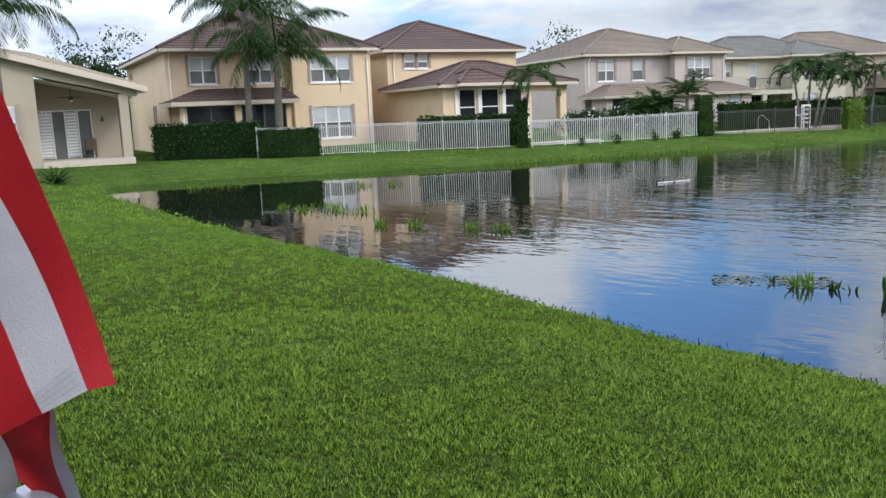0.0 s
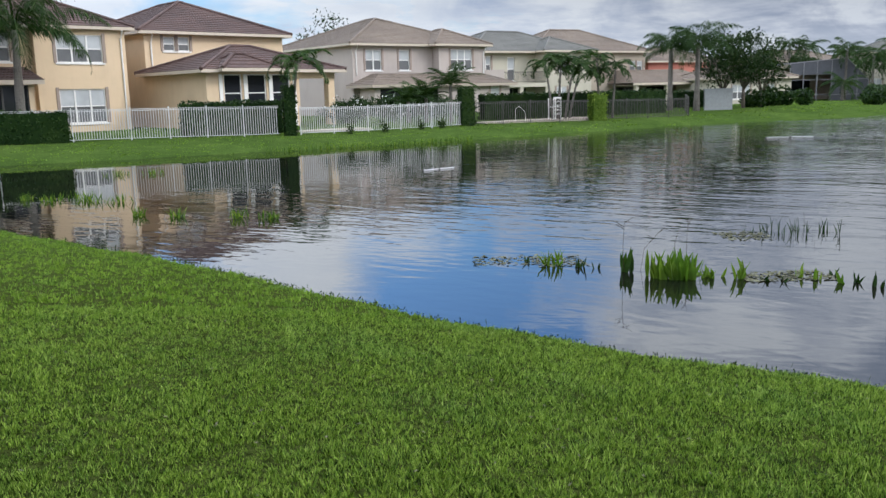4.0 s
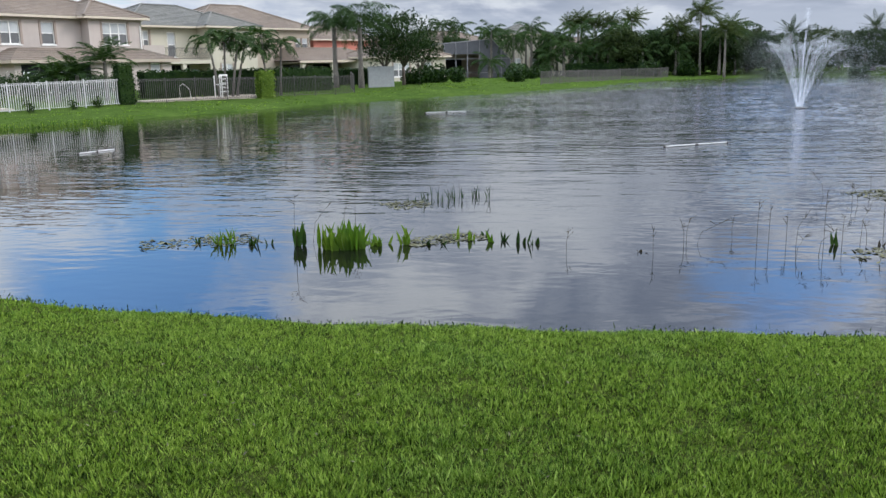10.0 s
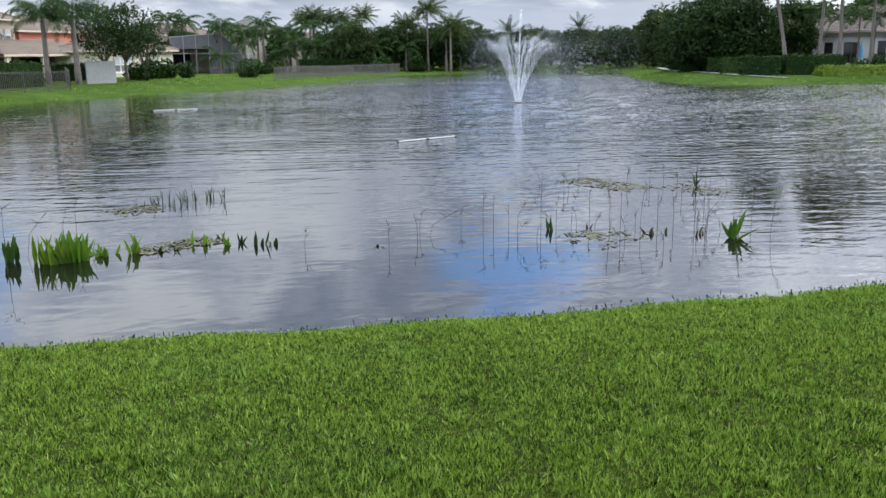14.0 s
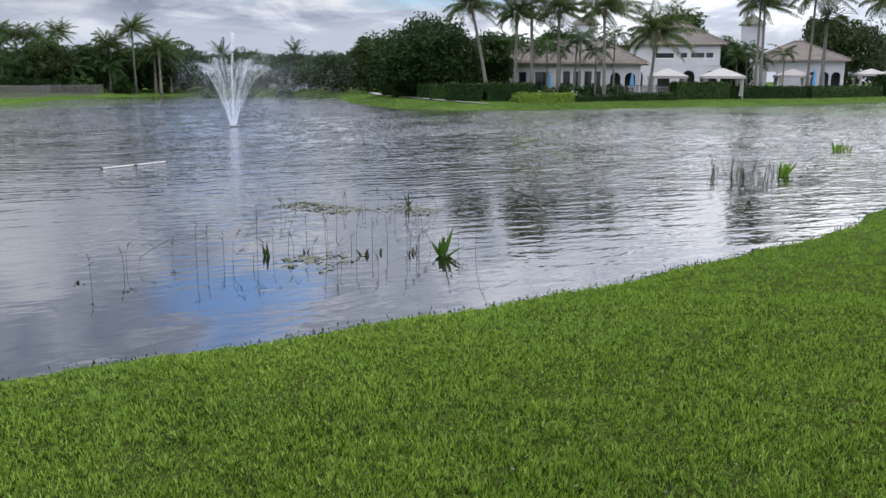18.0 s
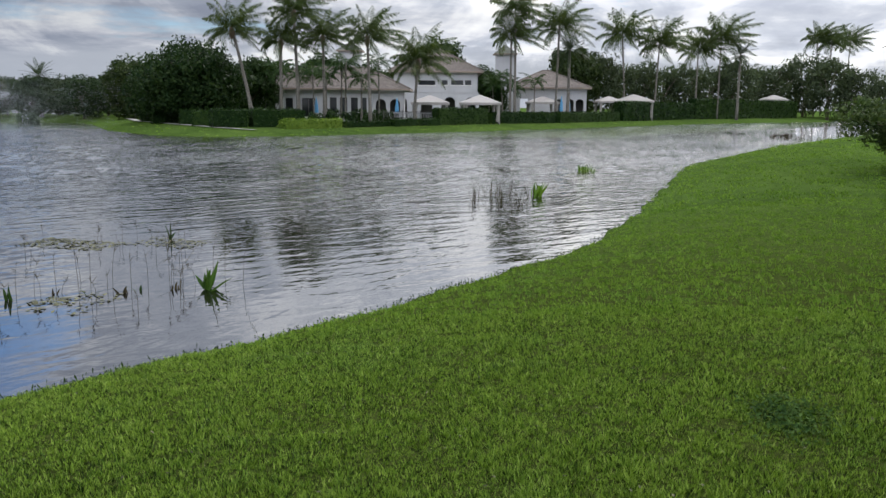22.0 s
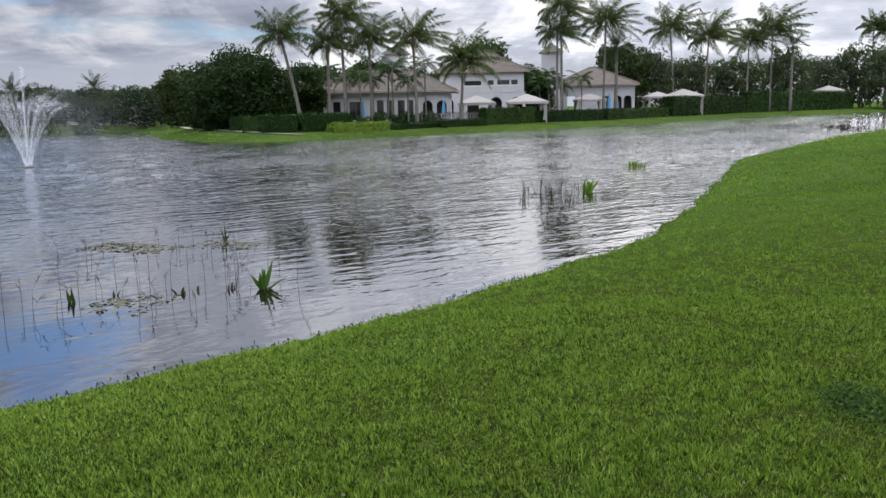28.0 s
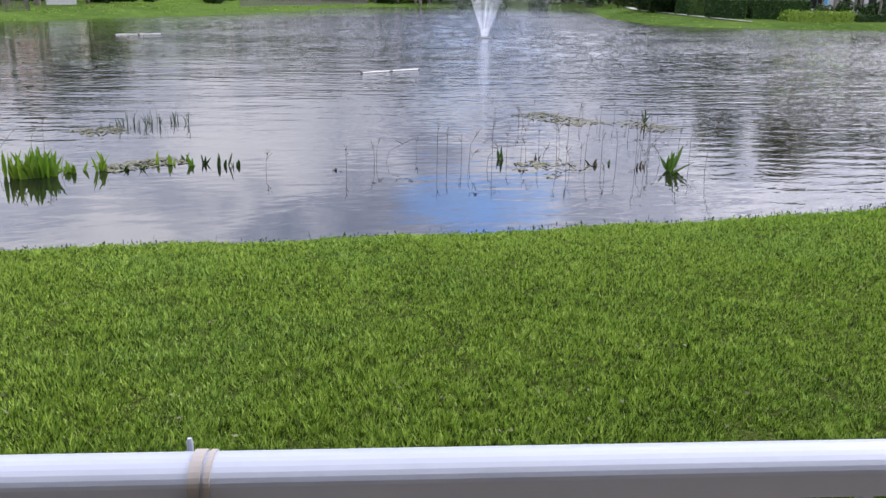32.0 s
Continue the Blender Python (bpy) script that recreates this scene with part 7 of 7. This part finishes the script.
for x0, x1, y0, y1, n in [(4.0, 5.2, 10.7, 11.3, 320), (1.5, 2.2, 12.0, 12.8, 160), (0.6, 1.6, 12.2, 12.9, 150), (4.8, 5.6, 13.7, 14.5, 220), (12.6, 13.5, 9.6, 11.4, 520), (13.3, 14.2, 8.2, 9.6, 260), (8.6, 9.8, 6.9, 7.8, 90), (8.9, 9.4, 7.4, 7.9, 80), (31, 36, 3.0, 4.0, 300)]:
    c = np.stack([rng.uniform(x0, x1, n), rng.uniform(y0, y1, n), rng.uniform(0.004, 0.015, n)], 1)
    q = leaf_quads(c, 0.045, np.tile([0, 0, 4.0], (n, 1)))
    mats.append(q)
tagged(new("floating_weed", soup("floating_weed", np.concatenate(mats), 4, M["mat"])), "thin drifts of brownish floating weed", "floating weed", kind="stuff")

# ---- the near railing, the flag and the patio behind the camera ----
R0, RD = Vector((-0.062, 0.532, 0)), Vector((0.785, -0.619, 0)).normalized()
rt = thing("patio_railing", Matrix.Translation((R0.x, R0.y, 0)) @ pose(0, 0, 0, 0, 0, math.degrees(math.atan2(RD.y, RD.x))), "white aluminium patio railing with broad smooth top rail", "railing")
ZT = 1.878


def rail_bar(x0, x1, width, high, z):
    """A bar with a crowned, rounded top, along x."""
    prof = [(-width / 2, 0), (-width / 2, high * 0.5)] + [(-width / 2 * math.cos(math.pi * i / 12), high * (0.62 + 0.38 * math.sin(math.pi * i / 12))) for i in range(13)] + [(width / 2, high * 0.5), (width / 2, 0)]
    mb = Mesh()
    n = len(prof)
    mb.v = [(x, p, z + q) for x in (x0, x1) for p, q in prof]
    mb.f = [(i, (i + 1) % n, n + (i + 1) % n, n + i) for i in range(n)] + [tuple(range(n)), tuple(range(2 * n - 1, n - 1, -1))]
    return mb


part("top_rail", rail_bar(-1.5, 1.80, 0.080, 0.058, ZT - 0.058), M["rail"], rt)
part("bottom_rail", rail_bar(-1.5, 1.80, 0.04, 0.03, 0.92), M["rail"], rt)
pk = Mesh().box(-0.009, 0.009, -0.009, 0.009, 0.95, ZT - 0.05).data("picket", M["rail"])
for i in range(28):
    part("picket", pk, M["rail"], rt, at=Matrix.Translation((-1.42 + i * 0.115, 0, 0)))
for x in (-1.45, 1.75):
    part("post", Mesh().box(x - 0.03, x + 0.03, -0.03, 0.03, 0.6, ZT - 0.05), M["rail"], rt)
part("joint_band", rail_bar(0.258, 0.274, 0.086, 0.061, ZT - 0.058), M["canvas"], rt, "creamy plastic joint band")
part("joint_band", rail_bar(0.279, 0.287, 0.085, 0.0605, ZT - 0.058), M["canvas"], rt, "creamy plastic joint band")
part("clamp", Mesh().tube([(0.262, -0.046, ZT - 0.045), (0.262, -0.05, ZT - 0.11)], [0.02, 0.014], 8).tube([(0.305, -0.046, ZT - 0.05), (0.305, -0.046, ZT - 0.1)], 0.012, 8), M["bronze"], rt, "dark metal clamp under the rail")
part("peg", Mesh().tube([(0.245, 0.046, ZT - 0.08), (0.245, 0.046, ZT - 0.002), (0.245, 0.046, ZT + 0.004)], [0.005, 0.005, 0.003], 8), M["rail"], rt, "small white plastic peg")
FLAGROWS = 40


def cloth_strip(inner, outer, mat, label):
    """A stripe of cloth between two edge curves, with soft folds."""
    mb = Mesh()
    for i in range(FLAGROWS + 1):
        t = i / FLAGROWS
        a, b = inner(t), outer(t)
        for j in range(7):
            mb.v.append(tuple(a.lerp(b, j / 6)))
    for i in range(FLAGROWS):
        for j in range(6):
            k = i * 7 + j
            mb.f.append((k, k + 1, k + 8, k + 7))
    return part("stripe", mb, mat, flag, label, True)


M["flag_red"] = plain("red_flag_nylon", (0.34, 0.006, 0.012), 0.55, 25.0, 0.12, 0.12)
M["flag_white"] = plain("white_flag_nylon", (0.44, 0.44, 0.47), 0.55, 25.0, 0.05, 0.12)
flag = thing("flag", at(-1.066, 1.22, 2.0, 0), "red and white striped nylon flag hanging by the railing", "flag")


def edge(top, bottom, bow, wave=0.0, shift=0.0):
    top, bottom = Vector(top), Vector(bottom)
    return lambda t: top.lerp(bottom, t) + Vector((bow * math.sin(math.pi * t), wave * math.sin(9 * t + shift), 0))


e1 = edge((-0.30, 0.28, 1.20), (0.055, 0.202, 0.081), -0.016, 0.012)
e2 = edge((-0.37, 0.23, 0.90), (0.017, 0.192, 0.076), 0.004, 0.012, 1.0)
e3 = edge((-0.36, 0.18, 0.60), (-0.049, 0.170, 0.044), 0.006, 0.012, 2.0)
e4 = edge((-0.42, 0.13, 0.42), (-0.136, 0.141, 0.003), 0.006, 0.012, 3.0)
e5 = edge((-0.50, 0.13, 0.30), (-0.235, 0.131, -0.03), 0.006, 0.012, 4.0)
cloth_strip(e2, e1, M["flag_red"], "red stripe")
cloth_strip(e3, e2, M["flag_white"], "white stripe")
cloth_strip(e4, e3, M["flag_red"], "red stripe")
cloth_strip(e5, e4, M["flag_white"], "white stripe")
f1 = edge((-0.075, 0.205, 0.10), (-0.085, 0.235, -0.19), -0.01, 0.006)
f2 = edge((-0.070, 0.195, 0.10), (-0.045, 0.225, -0.20), 0.0, 0.006, 1.0)
f3 = edge((-0.17, 0.20, 0.10), (-0.165, 0.22, -0.10), -0.02, 0.006, 1.0)
f4 = edge((-0.32, 0.20, 0.10), (-0.21, 0.22, -0.24), -0.02, 0.006, 1.0)
cloth_strip(f1, f2, M["flag_white"], "white stripe")
cloth_strip(f3, f1, M["flag_red"], "red stripe")
cloth_strip(f4, f3, M["flag_white"], "white stripe")
hem = Mesh()
for k in range(4):
    hem.tube([e3(0.985 - 0.012 * k) + Vector((0.004, -0.004, 0)), e2(0.985 - 0.012 * k) + Vector((-0.004, -0.004, 0))], 0.0009, 4)
part("hem_stitching", hem, M["grey_plastic"], flag, "rows of hem stitching")
part("flagpole", Mesh().tube([(-1.0, -0.75, 0.1), (-0.20, 0.38, 1.42)], 0.014, 8), M["white"], flag)

own = thing("own_house", at(-2.6, -2.6, 0, -38), "pale stucco wall of the house behind the patio", "house")
part("wall", Mesh().box(-5, 7, -0.25, 0, 0.2, 3.6), M["cream2"], own)
# unseen roof, added to cut the sky light on railing and flag
part("patio_roof", Mesh().box(-5, 7, 0, 3.75, 3.6, 3.8), M["white"], own)
part("side_wall", Mesh().box(-0.25, 0, 0, 2.9, 0.2, 3.6), M["cream2"], own)
slab = tagged(new("patio_floor", Mesh().box(0, 7.0, -4.0, -0.02, -0.3, 0.07).data("patio_floor", M["deck"])), "pale paved patio floor behind the railing", "patio", kind="structure")
slab.matrix_world = Matrix.Translation((R0.x, R0.y, 0.80)) @ pose(0, 0, 0, 0, 0, math.degrees(math.atan2(RD.y, RD.x))) @ Matrix.Translation((-1.6, 0, 0))

# ---- grass ----


def lumps(x, y, cell, seed):
    """Smooth random values from 0 to 1, uneven at the size of a cell."""
    table = np.random.default_rng(seed).uniform(0, 1, (256, 256))
    u, v = x / cell, y / cell
    i, j = np.floor(u).astype(int), np.floor(v).astype(int)
    fu, fv = u - i, v - j
    fu, fv = fu * fu * (3 - 2 * fu), fv * fv * (3 - 2 * fv)
    pick = lambda a, b: table[a % 256, b % 256]
    return (pick(i, j) * (1 - fu) + pick(i + 1, j) * fu) * (1 - fv) + (pick(i, j + 1) * (1 - fu) + pick(i + 1, j + 1) * fu) * fv


def grass(name, count, r0, r1, power, height, width, label, az0=48.0, az1=-118.0, lean=0.4, tuft=10, spread=0.018, mat="blade", clumpy=0.0):
    """Pointed blades in small tufts over the lawn, thinner with distance."""
    m = count // tuft
    t = rng.uniform(0, 1, m)
    r = (r0 ** (2 - power) + t * (r1 ** (2 - power) - r0 ** (2 - power))) ** (1 / (2 - power))
    a = np.radians(rng.uniform(az1, az0, m))
    cx, cy = -np.sin(a) * r, np.cos(a) * r
    d, z = shore_distance(cx, cy), ground_height(cx, cy)
    # nothing grows on the patio side of the railing
    side = (cx - R0.x) * -RD.y + (cy - R0.y) * RD.x
    keep = (d > 0.05) & (z > 0.02) & (side > 0.08)
    cx, cy, z = cx[keep], cy[keep], z[keep]
    # the sward stands in uneven drifts, with low trodden hollows between
    wave = 0.90 + 0.16 * np.sin(cx * 3.1 + 1.3 * np.sin(cy * 2.3)) * np.sin(cy * 2.7 + 1.1 * np.sin(cx * 1.9)) + 0.10 * np.sin(cx * 9.7 + 2 * np.sin(cy * 4.1)) * np.sin(cy * 8.3 + cx) + clumpy * (lumps(cx, cy, 0.085, 3) + 0.8 * lumps(cx, cy, 0.21, 4) - 0.9)
    size = rng.uniform(0.6, 1.2, len(cx)) * wave
    lie = rng.uniform(0, 2 * np.pi, len(cx))
    k = np.repeat(np.arange(len(cx)), tuft)
    n = len(k)
    ph, off = rng.uniform(0, 2 * np.pi, n), np.abs(rng.normal(0, spread, n))
    h = height * rng.uniform(0.45, 1.15, n) * size[k]
    w_ = width * rng.uniform(0.6, 1.3, n)
    ln = lean * h * (0.2 + 0.5 * off / spread + rng.uniform(0, 0.5, n))
    th = rng.uniform(0, 2 * np.pi, n)
    base = np.stack([cx[k] + np.cos(ph) * off, cy[k] + np.sin(ph) * off, z[k] - 0.012], 1)
    sd = np.stack([np.cos(th), np.sin(th), np.zeros(n)], 1) * w_[:, None]
    go = ph + rng.normal(0, 0.8, n)
    tip = np.stack([np.cos(go) * ln + np.cos(lie[k]) * h * 0.15, np.sin(go) * ln + np.sin(lie[k]) * h * 0.15, h + 0.012], 1)
    q = np.stack([base - sd, base + sd, base + tip], 1)
    ob = new(name, soup(name, q, 3, M[mat]))
    return tagged(ob, label, "grass", kind="stuff")


grass("grass", 980000, 1.9, 9.0, 1.0, 0.036, 0.0056, "short thick green lawn grass, freshly mown", lean=0.8, tuft=8, spread=0.017, clumpy=0.75)
grass("grass", 420000, 8.5, 21.0, 1.2, 0.042, 0.0095, "short green lawn grass towards the lake", lean=0.7, spread=0.035, clumpy=0.6, mat="blade_far")
grass("grass", 160000, 20.0, 50.0, 1.3, 0.060, 0.028, "mown green grass of the banks", spread=0.2, mat="blade_far")
grass("grass", 60000, 48.0, 130.0, 1.5, 0.09, 0.07, "mown green grass of the far banks", spread=0.6, mat="blade_far")
# low weeds where the lawn meets the water
k = rng.integers(0, len(SHORE), 5200)
p = SHORE[k] + (np.roll(SHORE, -1, 0)[k] - SHORE[k]) * rng.uniform(0, 1, (5200, 1)) + rng.normal(0, 0.10, (5200, 2))
ok = (np.hypot(p[:, 0], p[:, 1]) < 48) & (p[:, 1] < 26) & (shore_distance(p[:, 0], p[:, 1]) > -0.03)
p = p[ok]
extra = np.stack([p[:, 0], p[:, 1], np.maximum(ground_height(p[:, 0], p[:, 1]), 0.0)], 1)
out = []
for q in np.repeat(extra, 3, 0):
    hh = rng.uniform(0.012, 0.036) + 0.06 * rng.uniform(0, 1) ** 8
    way_ = np.array([rng.normal(0, 0.3), rng.normal(0, 0.3), 1.0])
    th = rng.uniform(0, 3.14)
    s_ = np.array([math.cos(th), math.sin(th), 0]) * rng.uniform(0.005, 0.011)
    c_ = q + np.array([rng.normal(0, 0.05), rng.normal(0, 0.05), 0])
    out.append([c_, c_ + way_ * hh * 0.6 - s_, c_ + way_ * hh, c_ + way_ * hh * 0.6 + s_])
tagged(new("shore_weeds", soup("shore_weeds", np.array(out), 4, M["tree2"])), "fringe of small dark weeds at the waterline", "weeds", kind="stuff")
# broad-leaved weed patch and scattered straw in the lawn
n = 900
c = np.stack([5.47 + rng.normal(0, 0.22, n), -0.85 + rng.normal(0, 0.13, n), np.zeros(n)], 1)
c[:, 2] = ground_height(c[:, 0], c[:, 1]) + rng.uniform(0.015, 0.055, n)
tagged(new("clover_patch", soup("clover_patch", leaf_quads(c, 0.018, np.tile([0, 0, 1.0], (n, 1))), 4, M["weed"])), "dark patch of broad-leaved weed in the lawn", "weeds", kind="stuff")
n = 900
r_, a_ = rng.uniform(2.5, 12, n), np.radians(rng.uniform(-110, 42, n))
c = np.stack([-np.sin(a_) * r_, np.cos(a_) * r_, np.zeros(n)], 1)
dd = shore_distance(c[:, 0], c[:, 1])
c = c[dd > 0.3]
c[:, 2] = ground_height(c[:, 0], c[:, 1]) + 0.05
tagged(new("straw", soup("straw", leaf_quads(c, 0.014, np.tile([0, 0, 2.0], (len(c), 1))), 4, M["mat"])), "dry straw-coloured bits lying in the grass", "straw", kind="stuff")
